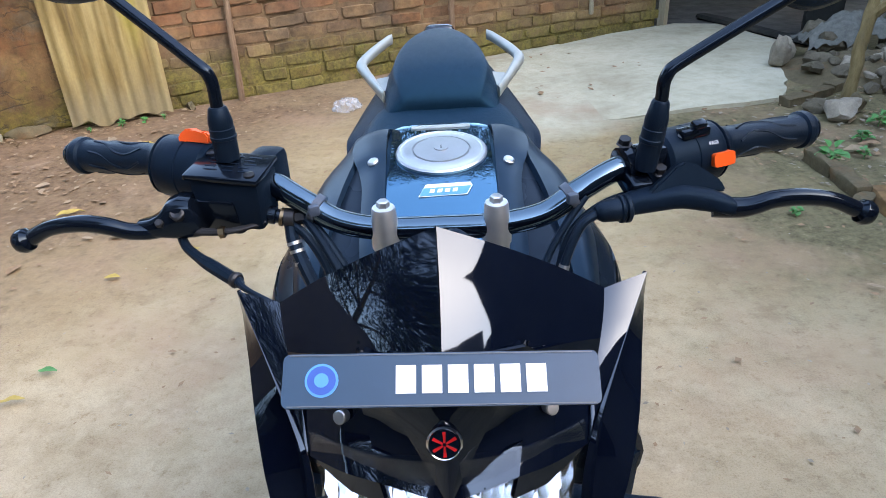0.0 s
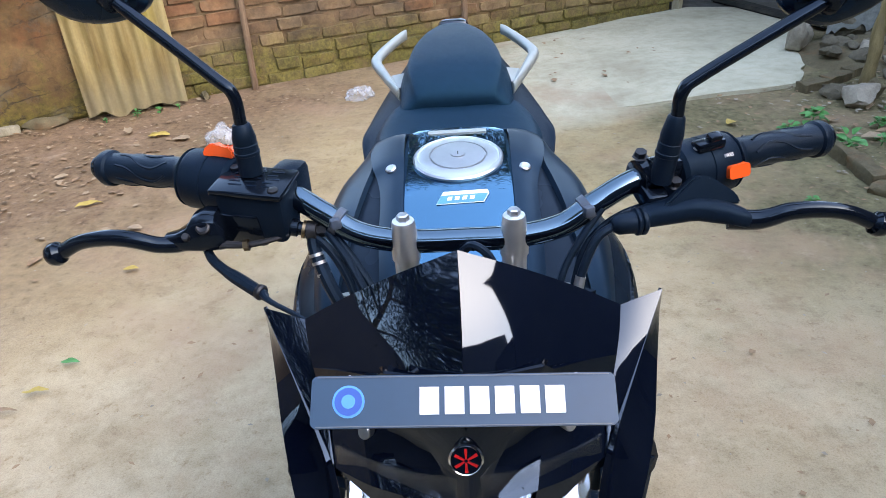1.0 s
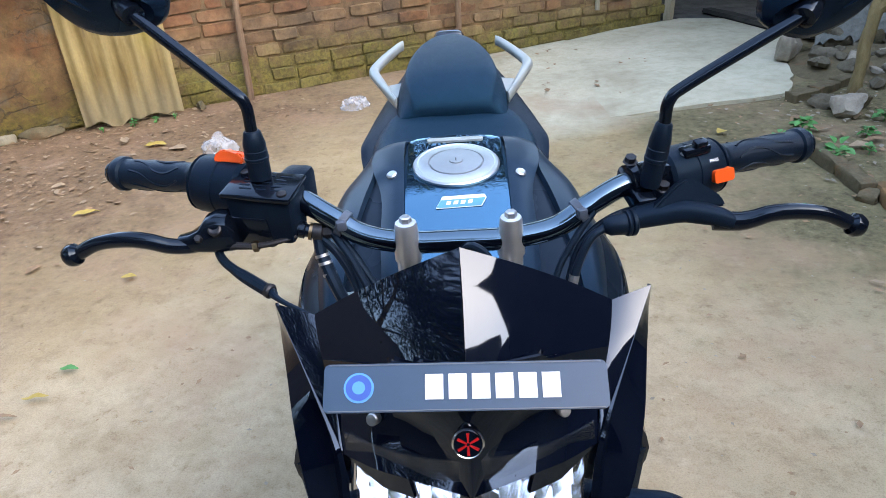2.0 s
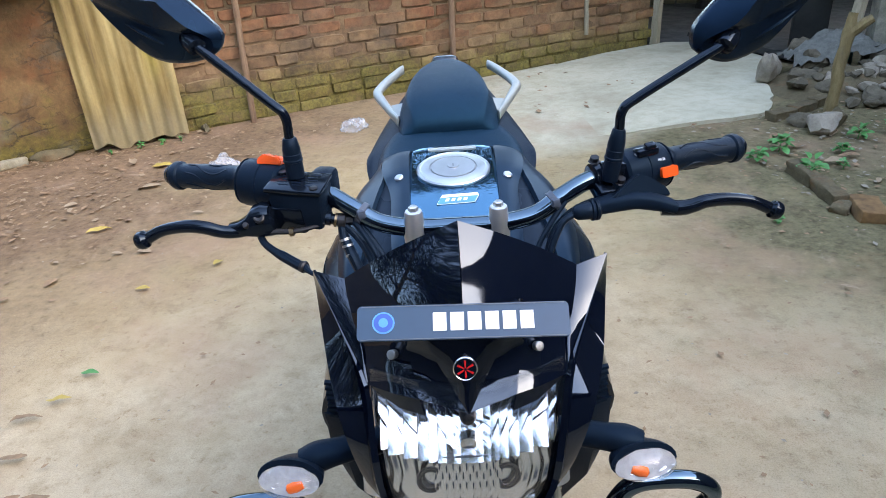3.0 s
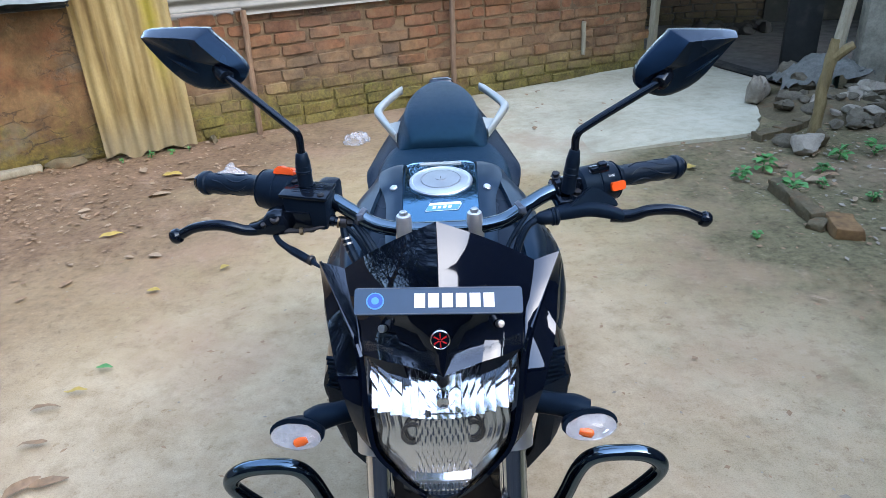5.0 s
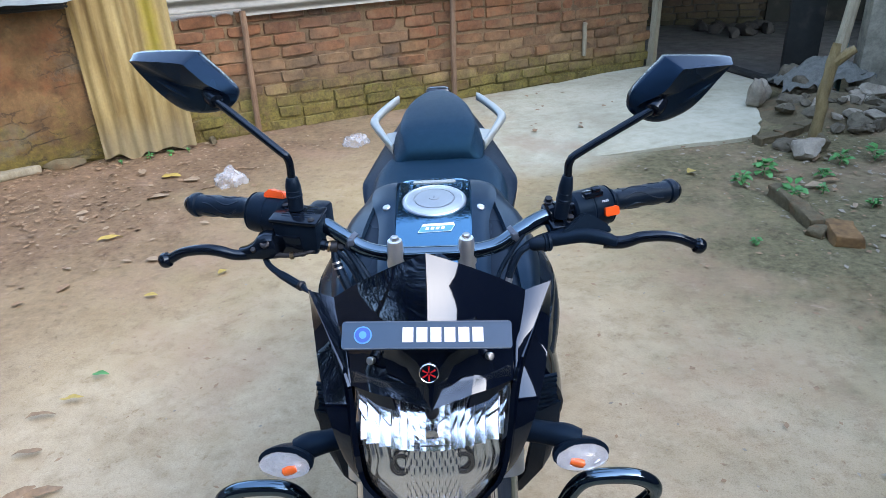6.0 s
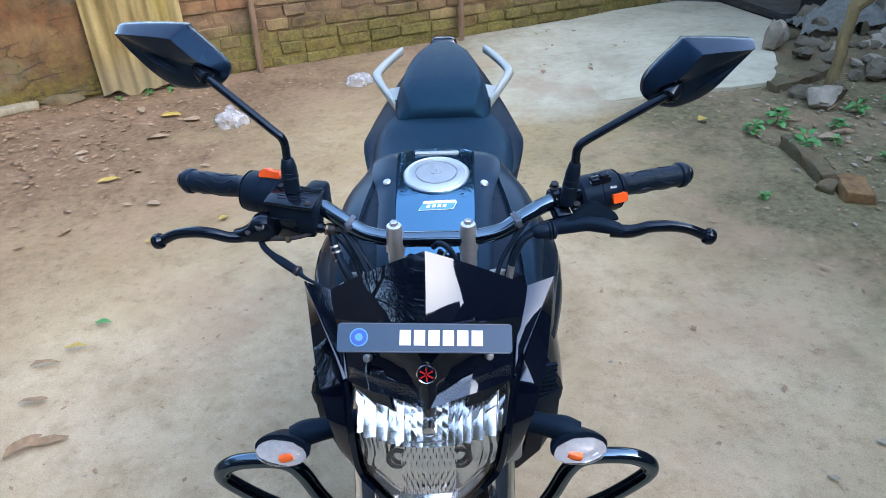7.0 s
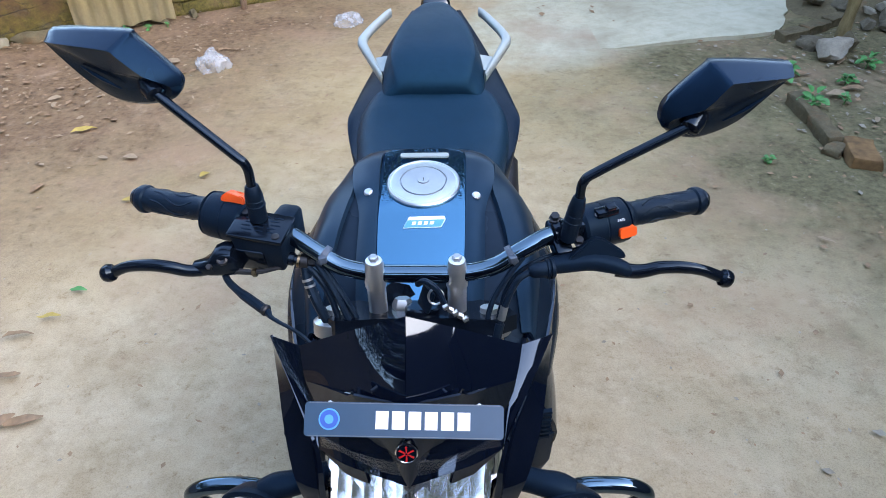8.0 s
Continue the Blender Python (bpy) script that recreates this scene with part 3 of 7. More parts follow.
# ---- the setting ----
def ground():
    bm = bmesh.new()
    xs = [-60, -30, -15, -8] + [-6 + 0.2 * i for i in range(61)] + [8, 15, 30, 60]
    ys = [-60, -30, -15, -8] + [-4 + 0.2 * i for i in range(71)] + [12, 18, 30, 60]
    def lift(x, y):
        calm = 0.15 if x > 0.0 and y > 3.75 else 1.0
        return calm * (0.012 * noise.noise((x * 0.9, y * 0.9, 0)) + 0.006 * noise.noise((x * 3, y * 3, 5))) - 0.006

    rows = [[bm.verts.new((x, y, lift(x, y))) for x in xs] for y in ys]
    for a, b in zip(rows, rows[1:]):
        for i in range(len(xs) - 1):
            bm.faces.new((a[i], a[i + 1], b[i + 1], b[i]))
    return solid("ground", bm, GROUND, "worn yard ground of pale cement and brown dirt", "ground", kind="structure", sharp=80)


ground()
WALL = pose(-1.498, 4.714, 0, 0, 0, 27.7)


def concrete_slab():
    bm = bmesh.new()
    edge = [(0.75, 3.925), (0.93, 3.935), (1.1, 3.96), (1.362, 4.024), (1.5, 4.045), (1.65, 4.07), (1.80, 4.10), (1.90, 4.15), (1.965, 4.24), (2.01, 4.33), (2.04, 4.42), (2.08, 4.5), (2.11, 4.6), (2.15, 4.7), (2.17, 4.85), (2.24, 4.95), (2.3, 5.1), (2.36, 5.2), (2.45, 5.4), (2.5, 5.55), (2.28, 6.35), (1.9, 6.46), (1.3, 6.14), (0.7, 5.83)]
    top = [bm.verts.new((x + random.uniform(-0.015, 0.015), y + random.uniform(-0.015, 0.015), -0.009 + 0.027 * min(1.0, max(0.0, (x - 0.75) / 0.5)))) for x, y in edge]
    low = [bm.verts.new((v.co.x, v.co.y, -0.08)) for v in top]
    bmesh.ops.triangulate(bm, faces=[bm.faces.new(top)])
    bm.faces.new(low[::-1])
    for i in range(len(top)):
        bm.faces.new((top[i], low[i], low[(i + 1) % len(top)], top[(i + 1) % len(top)]))
    solid("pavement", bm, SLAB, "pale grey concrete slab laid on the dirt yard", "pavement", kind="structure")


concrete_slab()


def brick_mesh(name, mat, seed, size):
    """One hand-moulded brick with chipped, uneven edges round its outer face."""
    r = random.Random(seed)
    bm = bmesh.new()
    w, d, h = size[0] / 2, size[1] / 2, size[2] / 2
    ring = []
    for x, z in ((-1, -1), (-0.35, -1), (0.3, -1), (1, -1), (1, 0.1), (1, 1), (0.4, 1), (-0.3, 1), (-1, 1), (-1, -0.1)):
        corner = abs(x) == 1 and abs(z) == 1
        k = r.uniform(0.0, 0.014) if corner else r.uniform(-0.002, 0.005)
        ring.append((x * w - math.copysign(k, x), z * h - math.copysign(k * 0.7, z)))
    face = [(x * 0.985 - math.copysign(0.004, x), -d + r.uniform(-0.003, 0.003), z * 0.97 - math.copysign(0.003, z)) for x, z in ring]
    rings(bm, [[(x, d, z) for x, z in ring], [(x, -d + 0.008, z) for x, z in ring], face])
    return finish(name, bm, mat, 50)


def corrugated(name, s0, s1, z0, z1, pitch, depth, mat, label, upright, off0, off1, ragged=0.0, bulge=0.0):
    """A tin sheet in the wall's frame; off0, off1: how far it stands before the wall at its foot and top."""
    bm = bmesh.new()
    r = random.Random(int(s0 * 100) + 7)
    nu, nv = (int((s1 - s0) / pitch * 8), 14) if upright else (24, int((z1 - z0) / pitch * 8))
    grid = []
    for i in range(nv + 1):
        row, v = [], i / nv
        for j in range(nu + 1):
            u = j / nu
            s, z = s0 + (s1 - s0) * u, z0 + (z1 - z0) * v
            wave = math.sin(2 * math.pi * ((s if upright else z) / pitch)) * depth
            off = off0 + (off1 - off0) * v + bulge * noise.noise((s * 1.5, z * 1.5, s0))
            if ragged and i == 0:
                z += ragged * noise.noise((s * 9, 1.0, s0))
            row.append(WALL @ Vector((s, -off + wave, z)))
        grid.append(row)
    sheet(bm, grid, 0.0015)
    return solid(name, bm, mat, label, "tin sheet", kind="", sharp=60)


def main_wall():
    bm = bmesh.new()
    box(bm, (0.48, 0.113, 0.40), (6.36, 0.2, 0.86))
    box(bm, (-1.87, 0.10, 0.48), (1.9, 0.12, 0.96))
    for v in bm.verts:
        v.co = WALL @ v.co
    wall = solid("wall_north", bm, MORTAR, "old brick yard wall with mud mortar", "wall", kind="structure")
    bm = bmesh.new()
    grid = []
    for i in range(15):
        z, row = 0.02 + 0.068 * i, []
        for j in range(25):
            s = -3.2 + 2.32 * j / 24
            if j == 24:
                s += 0.09 * noise.noise((z * 6, 3.3, 0))
            row.append(WALL @ Vector((s, -0.022 - 0.012 * noise.noise((s * 2.2, z * 2.2, 1)), z)))
        grid.append(row)
    sheet(bm, grid, 0.05, WALL.to_3x3() @ Vector((0, -1, 0)))
    part("plaster", bm, PLASTER, wall, "stained pinkish plaster with cracks and mossy patches")
    return wall


NORTH = main_wall()
corrugated("tin_sheet", -1.02, -0.43, 0.02, 1.75, 0.086, 0.013, YELLOWTIN, "yellowed corrugated tin sheet leaning upright on the wall", True, 0.11, 0.05, 0.045, 0.03)
corrugated("tin_sheet", -0.5, 0.05, 0.875, 1.7, 0.075, 0.011, GREYTIN, "grey corrugated tin sheet fixed above the brick wall", False, 0.035, 0.04, 0.0, 0.015)
corrugated("tin_sheet", 0.03, 1.64, 0.825, 1.7, 0.075, 0.011, GREYTIN, "grey corrugated tin sheet fixed above the brick wall", False, 0.05, 0.06, 0.0, 0.015)
corrugated("tin_sheet", 1.6, 3.68, 0.805, 1.7, 0.075, 0.011, GREYTIN, "grey corrugated tin sheet fixed above the brick wall", False, 0.035, 0.045, 0.0, 0.015)
corrugated("tin_sheet", -3.2, -0.92, 1.048, 1.75, 0.075, 0.012, BLUETIN, "crumpled pale bluish corrugated tin sheet above the plastered wall", False, 0.34, 0.06, 0.03, 0.07)


def pole(s, z0, z1, r, mat, label, lean=0.0, square=False, off=0.05):
    bm = bmesh.new()
    pts = []
    for i in range(9):
        t = i / 8
        p = WALL @ Vector((s + lean * t + 0.008 * noise.noise((s, t * 3, 1)), -off + 0.006 * noise.noise((s, t * 3, 7)), z0 + (z1 - z0) * t))
        pts.append((*p, r * (1 + 0.12 * noise.noise((s, t * 5, 3)))))
    tube(bm, pts, r, 4 if square else 10)
    solid("wooden_pole", bm, mat, label, "pole")


pole(0.02, -0.02, 0.86, 0.022, WOOD, "brown weathered wooden pole standing against the brick wall", 0.02)
pole(1.62, -0.02, 1.7, 0.022, WOOD, "slender weathered wooden pole standing against the brick wall", 0.02, off=0.07)
pole(2.94, 0.2, 0.48, 0.02, PALEWOOD, "short pale wooden stub fixed on the brick wall", off=0.02)
pole(3.72, -0.02, 1.75, 0.045, PALEWOOD, "pale squared wooden post at the wall's end", 0.03, True, 0.02)


# two near-black rods fill the gap under the tin, in place of its shade
def eave_shade():
    bm = bmesh.new()
    tube(bm, [WALL @ Vector((-3.2, -0.035, 1.02)), WALL @ Vector((-0.99, -0.035, 1.02))], 0.036, 10)
    tube(bm, [WALL @ Vector((-3.2, -0.055, 0.985)), WALL @ Vector((-0.99, -0.055, 0.99))], 0.014, 8)
    solid("roof_beam", bm, NEARBLACK, "near-black rods standing for the shade under the tin eave", "beam")


eave_shade()


def box_thing(name, c, size, turn, mat, label, category, kind="", bevel=0.0):
    bm = bmesh.new()
    box(bm, c, size, turn, bevel)
    return solid(name, bm, mat, label, category, kind=kind)


# the dim shed corner beyond the slab, its shade put partly into the colours
SHED = box_thing("wall_shed", (3.6, 8.75, 1.2), (5.0, 0.2, 2.5), (0, 0, -4), SOOTSHADE, "brick wall of a dim shed, darkened by soot and painted shade", "wall", "structure")
box_thing("wall_passage", (1.55, 7.75, 1.0), (0.2, 2.4, 2.0), (0, 0, -12), SOOTSHADE, "dark return wall, soot and shade put into its colour", "wall", "structure")
box_thing("shed_floor", (3.6, 7.2, -0.02), (3.6, 3.0, 0.06), (0, 0, -14), SHADEDFLOOR, "grey cement floor of the shed, dimmed in colour for shade", "floor", "structure")
# roof out of view, lowered and widened to keep the sky off the shed
box_thing("shed_roof", (4.1, 7.15, 1.95), (5.2, 3.9, 0.05), (3, 0, -6), NEARBLACK, "unseen shed roof, set low and wide to darken the shed", "roof", "structure")
# end wall out of view, added to stop light from the right
box_thing("wall_shed_end", (6.2, 7.1, 1.0), (0.2, 3.6, 2.0), (0, 0, -4), SOOTSHADE, "unseen end wall added to darken the shed", "wall", "structure")
# the slab paints the darkness inside the doorway
box_thing("doorway", (4.35, 8.6, 0.9), (1.3, 0.12, 1.9), (0, 0, -4), NEARBLACK, "near-black slab standing for the shade in an open doorway", "door", "structure")
box_thing("shed_panel", (2.84, 5.72, 1.1), (0.26, 0.10, 2.3), (0, 0, -16), NEARBLACK, "near-black board panel standing at the shed corner", "panel", bevel=0.006)
box_thing("plaster_pillar", (3.06, 5.05, 1.1), (0.2, 0.2, 2.3), (0, 0, -14), GREYPLASTER, "weathered grey plastered pillar", "pillar", bevel=0.012)
box_thing("door_frame", (2.93, 5.22, 1.1), (0.035, 0.06, 2.3), (0, 0, -14), simple("teal_paint", (0.06, 0.13, 0.12), 0.6), "faded teal painted door frame", "door frame", bevel=0.004)
# walls and eave out of view, set to shape what the bike reflects
box_thing("wall_house", (4.0, 2.05, 2.02), (0.2, 6.9, 4.04), (0, 0, 0), UNSEENWALL, "unseen dark house wall along the yard, placed for dark reflections", "wall", "structure")
box_thing("wall_west", (-6.0, 0.0, 1.25), (0.2, 12.0, 2.5), (0, 0, 0), UNSEENWALL, "unseen plain yard wall", "wall", "structure")
box_thing("wall_south", (-1.0, -1.9, 1.0), (4.4, 0.2, 2.0), (0, 0, 0), UNSEENWALL, "unseen plain wall behind the yard, its height set for reflections", "wall", "structure")
box_thing("wall_front", (2.8, -1.9, 1.53), (3.2, 0.2, 3.06), (0, 0, 0), UNSEENWALL, "unseen plain wall closing the yard, placed for dark reflections", "wall", "structure")
# added to take a bright sliver out of the reflections
box_thing("wall_corner", (4.0, -1.6, 1.3), (0.2, 0.36, 2.6), (0, 0, 0), UNSEENWALL, "unseen filler wall that closes a bright gap in the reflections", "wall", "structure")
box_thing("house_eave", (-1.0, -1.85, 2.03), (4.4, 0.5, 0.05), (14, 0, 0), NEARBLACK, "unseen dark eave added to block the sky", "roof", "structure")


def drain():
    bm = bmesh.new()
    pts = [(2.2, 6.62), (2.3, 6.38), (2.42, 6.0), (2.52, 5.7), (2.64, 5.42)]
    grid = []
    for k, dz in ((-0.05, 0.03), (-0.04, 0.06), (0.04, 0.06), (0.05, 0.03)):
        grid.append([(x + k, y + k * 0.3, dz + 0.012 * noise.noise((x * 6, y * 6, k * 9))) for x, y in pts])
    sheet(bm, grid, 0.05, (0, 0, 1))
    solid("drain_kerb", bm, NEARBLACK, "dark wet kerb along the edge of the slab", "kerb")


drain()


def brick_thing(c, size, rz, mat, label, tilt=0.0):
    bm = bmesh.new()
    box(bm, (0, 0, 0), size, (0, 0, 0), 0.008)
    bmesh.ops.subdivide_edges(bm, edges=[e for e in bm.edges if e.calc_length() > 0.03], cuts=3, use_grid_fill=True)
    for v in bm.verts:
        v.co += 0.010 * noise.noise_vector(v.co * 14 + Vector(c)) + 0.007 * noise.noise_vector(v.co * 40 + Vector(c))
    ob = solid("brick", bm, mat, label, "brick", group="kerb bricks")
    ob.matrix_basis = pose(*c, tilt, 0, rz)
    return ob


for x, y, rz, l in ((1.665, 3.10, 92, 0.25), (1.668, 2.865, 89, 0.23)):
    brick_thing((x, y, 0.02), (l, 0.075, 0.07), rz, MOSSBRICK, "old mossy brick laid as kerb of the planting bed", 2)
brick_thing((1.655, 2.71, 0.008), (0.10, 0.07, 0.05), 40, MOSSBRICK, "broken mossy brick end beside the kerb", 6)
brick_thing((1.74, 2.665, 0.018), (0.2, 0.12, 0.06), 78, simple("orange_brick_end", (0.19, 0.105, 0.04), 0.9, scale=30, spread=0.5, bump=0.8, bump_scale=60), "broken orange brick end lying by the planting bed", 3)
for x, y, rz in ((1.97, 4.09, 28), (2.14, 4.2, 34), (2.33, 4.34, 34)):
    brick_thing((x, y, 0.008), (0.22, 0.08, 0.07), rz, MOSSBRICK, "old mossy brick laid as kerb of the planting bed")


def stone(c, size, seed, mat, label):
    bm = bmesh.new()
    lump(bm, (0, 0, 0), size, seed, 0.5, 3)
    ob = solid("stone", bm, mat, label, "stone", group="rubble stones", sharp=40)
    ob.matrix_basis = pose(*c, 0, 0, seed * 47)
    return ob


stone((2.07, 3.77, 0.055), (0.2, 0.14, 0.12), 5, PALESTONE, "pale broken stone at the foot of the sapling")
for i, (x, y, z, a, b, c) in enumerate(((2.16, 4.83, 0.10, 0.13, 0.12, 0.17), (2.36, 4.72, 0.06, 0.16, 0.10, 0.11), (2.55, 4.9, 0.12, 0.22, 0.16, 0.18), (2.72, 4.62, 0.08, 0.22, 0.15, 0.13), (2.85, 4.35, 0.07, 0.2, 0.13, 0.11), (2.42, 4.45, 0.06, 0.13, 0.1, 0.1), (2.95, 4.75, 0.1, 0.2, 0.18, 0.18), (2.62, 4.28, 0.05, 0.14, 0.1, 0.08), (3.05, 4.5, 0.1, 0.2, 0.2, 0.16), (2.3, 5.05, 0.08, 0.12, 0.1, 0.13), (2.75, 5.15, 0.2, 0.2, 0.14, 0.12), (2.5, 5.12, 0.16, 0.2, 0.16, 0.16))):
    stone((x, y, z), (a, b, c), i + 2, STONE if i % 3 else PALESTONE, "broken grey stone in the rubble heap")


stone((2.215, 3.90, 0.04), (0.15, 0.09, 0.09), 44, MOSSBRICK, "reddish brown stone behind the sapling's foot")
stone((2.02, 3.92, 0.03), (0.12, 0.09, 0.07), 45, STONE, "dark earthy stone by the sapling's foot")
heap = random.Random(12)
for i in range(46):
    k = heap.random()
    x, y = 2.2 + 0.95 * heap.random() + 0.1 * k, 4.22 + 0.8 * k + heap.uniform(-0.1, 0.1)
    q = heap.uniform(0.04, 0.09)
    stone((x, y, 0.03 + 0.09 * max(0.0, 1 - ((x - 2.68) / 0.62) ** 2 - ((y - 4.72) / 0.5) ** 2)), (q * 1.4, q, q * 0.8), 60 + i, STONE if i % 4 else PALESTONE, "small broken stone in the rubble heap")


def earth_mound():
    bm = bmesh.new()
    rows = []
    for i in range(9):
        k = i / 8
        rows.append([(2.68 + 0.62 * k * math.cos(a), 4.72 + 0.5 * k * math.sin(a), 0.13 * (1 - k * k) - 0.03 * k + 0.03 * noise.noise((3 * k * math.cos(a), 3 * k * math.sin(a), 2))) for a in (2 * math.pi * j / 28 for j in range(28))])
    rings(bm, rows, caps=False)
    solid("earth_mound", bm, MOSSBRICK, "low mound of dark earth under the rubble", "earth", sharp=80)


earth_mound()
# stones coloured near black to sit in the shed's shade
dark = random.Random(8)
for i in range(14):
    stone((dark.uniform(2.75, 3.9), dark.uniform(7.7, 8.3), 0.05), (dark.uniform(0.09, 0.2), dark.uniform(0.08, 0.16), dark.uniform(0.08, 0.16)), 100 + i, SOOTSHADE, "stone on the shed floor, darkened in colour for shade")


def sack():
    bm = bmesh.new()
    grid = []
    for i in range(17):
        row = []
        for j in range(25):
            u, v = j / 24, i / 16
            h = 0.11 * math.sin(math.pi * u) ** 0.7 * math.sin(math.pi * v) ** 0.6
            f = 0.035 * noise.noise((u * 6, v * 5, 2)) + 0.018 * noise.noise((u * 15, v * 12, 4))
            row.append((2.36 + 0.62 * u + f, 4.80 + 0.36 * v + f, 0.15 + 0.05 * u + h + 1.8 * f + 0.06 * max(0.0, 1 - abs(u - 0.45) * 6) * v))
        grid.append(row)
    sheet(bm, grid, 0.004, (0, 0, 1))
    solid("sack", bm, SACK, "crumpled grey woven sack draped over the rubble heap", "sack", sharp=60)


sack()


def sapling():
    tree = thing("sapling", "cut sapling trunk with a forked stub beside rubble", "tree", pose(2.21, 4.0, 0))
    bm = bmesh.new()
    tube(bm, [(0, 0, -0.05, 0.046), (0.0, 0, 0.06, 0.038), (0.01, 0, 0.2, 0.033), (0.02, 0.02, 0.42, 0.034), (0.05, 0.03, 0.54, 0.042), (0.055, 0.035, 0.60, 0.036)], 0.04, 12, 5)
    for v in bm.verts:
        v.co += 0.012 * noise.noise_vector(v.co * 9) + 0.006 * noise.noise_vector(v.co * 26)
    part("trunk", bm, BARK, tree, "olive brown knotty bark trunk")
    bm = bmesh.new()
    tube(bm, [(0.06, 0.03, 0.52, 0.035), (0.09, 0.05, 0.72, 0.034), (0.13, 0.07, 1.0, 0.032), (0.22, 0.1, 1.6, 0.028)], 0.03, 10, 5)
    part("limb", bm, PALEWOOD, tree, "pale tan upright limb")
    bm = bmesh.new()
    tube(bm, [(0.05, 0.02, 0.5, 0.035), (0.1, 0.0, 0.55, 0.03), (0.135, -0.01, 0.575, 0.024)], 0.03, 9, 3)
    part("branch_stub", bm, BARK, tree, "broken pale branch stub")


sapling()


# ---- plants, litter ----
def leaf_blade(bm, m, l, w, curl=0.2, n=5):
    rows = []
    for i in range(n):
        t = i / (n - 1)
        k = w * 0.5 * math.sin(math.pi * (0.06 + 0.9 * t)) ** 0.8
        z = curl * l * (t * (1 - t)) * 2
        rows.append([m @ Vector((l * t, s * k, z + abs(s) * 0.3 * k)) for s in (-1, 0, 1)])
    sheet(bm, rows, 0.0008)


def weed(c, size, seed, label):
    r = random.Random(seed)
    plant = thing("weed", label, "plant", pose(*c), group="weeds in the planting bed")
    bm = bmesh.new()
    tube(bm, [(0, 0, -0.01), (0.005, 0, size * 0.5)], 0.003, 6)
    part("stem", bm, LEAFGREEN, plant)
    for i in range(16):
        bm = bmesh.new()
        a = i * 137.5 + r.uniform(-30, 30)
        up = r.uniform(0.2, 0.75)
        m = pose(0, 0, size * up, r.uniform(-20, 20), r.uniform(-30, 20), a) @ pose(size * r.uniform(0.05, 0.35), 0, 0)
        leaf_blade(bm, m, size * r.uniform(0.35, 0.62), size * r.uniform(0.34, 0.5), 0.2)
        part("leaf", bm, LEAFGREEN, plant)


for i, (x, y, s) in enumerate(((1.71, 3.5, 0.13), (1.54, 3.37, 0.10), (1.70, 3.12, 0.13), (2.2, 3.64, 0.11), (2.42, 3.68, 0.12), (2.0, 3.42, 0.09), (1.9, 3.2, 0.06), (1.34, 2.62, 0.05), (2.05, 3.0, 0.07), (-2.24, 4.12, 0.035), (-2.08, 4.21, 0.055), (-1.96, 4.27, 0.05), (-1.86, 4.33, 0.03))):
    weed((x, y, 0.0), 0.74 * s, i, "small green broad-leaved weed growing from bare earth")


def fallen(name, c, rz, l, w, mat, label, curl=0.35, seed=0):
    bm = bmesh.new()
    leaf_blade(bm, pose(-l / 2, 0, 0), l, w, curl, 6)
    for v in bm.verts:
        v.co.z += 0.10 * l * noise.noise(v.co * 30 + Vector((seed, 0, 0)))
        v.co.y += 0.16 * w * noise.noise(v.co * 45 + Vector((0, seed, 3)))
    ob = solid(name, bm, mat, label, "leaf", group="fallen leaves", sharp=70)
    ob.matrix_basis = pose(c[0], c[1], 0.007, random.uniform(-7, 7), random.uniform(-5, 5), rz)


for i, (x, y, rz, l, w, mat, lab) in enumerate((
    (-1.297, 2.304, 10, 0.055, 0.028, YELLOWLEAF, "bright yellow fallen leaf on the ground"),
    (-1.722, 2.393, 75, 0.07, 0.035, DRYLEAF, "dark curled dry leaf on the ground"),
    (-1.285, 1.617, 5, 0.08, 0.02, YELLOWLEAF, "yellow green fallen leaf on the ground"),
    (-1.344, 1.533, 15, 0.09, 0.022, DRYLEAF, "dark narrow dry leaf on the ground"),
    (-1.29, 1.36, 15, 0.085, 0.025, DRYLEAF, "brown narrow dry leaf on the ground"),
    (-1.25, 1.75, 0, 0.06, 0.02, LEAFGREEN, "green fallen leaf on the ground"),
    (-1.22, 1.18, 55, 0.11, 0.03, DRYLEAF, "large curled brown leaf on the ground"),
    (-1.15, 1.2, 20, 0.10, 0.028, DRYLEAF, "large curled brown leaf on the ground"),
    (1.36, 2.06, -40, 0.06, 0.015, PALELEAF, "pale dry stalk on the ground"),
    (1.334, 3.564, 30, 0.06, 0.05, YELLOWLEAF, "yellow fallen leaf on the dirt"),
    (-2.0, 3.9, -60, 0.12, 0.05, PALELEAF, "pale dry leaf on the dirt"),
    (-1.72, 3.45, 20, 0.12, 0.06, PALELEAF, "pale dry leaf on the dirt"),
    (-1.78, 3.8, 10, 0.12, 0.05, YELLOWLEAF, "yellowish dry leaf on the dirt"),
    (-1.62, 3.72, 0, 0.10, 0.06, PALELEAF, "pale dry leaf on the dirt"),
    (-1.75, 2.9, 30, 0.12, 0.03, YELLOWLEAF, "yellow green fallen leaf on the dirt"),
    (-1.05, 2.5, 60, 0.05, 0.03, YELLOWLEAF, "small yellow leaf on the ground"),
    (2.0, 4.36, 20, 0.05, 0.025, LEAFGREEN, "small green leaf on the slab's edge"),
    (1.78, 3.72, 40, 0.11, 0.05, DRYLEAF, "brown curled leaf beside the slab"),
    (2.0, 3.35, 5, 0.12, 0.04, DRYLEAF, "dark dry leaf in the planting bed"),
    (1.9, 3.28, 0, 0.11, 0.05, PALELEAF, "pale dry leaf in the planting bed"),
)):
    fallen("fallen_leaf", (x, y), rz, l, w, mat, lab, 0.12, i)
strewn = random.Random(21)
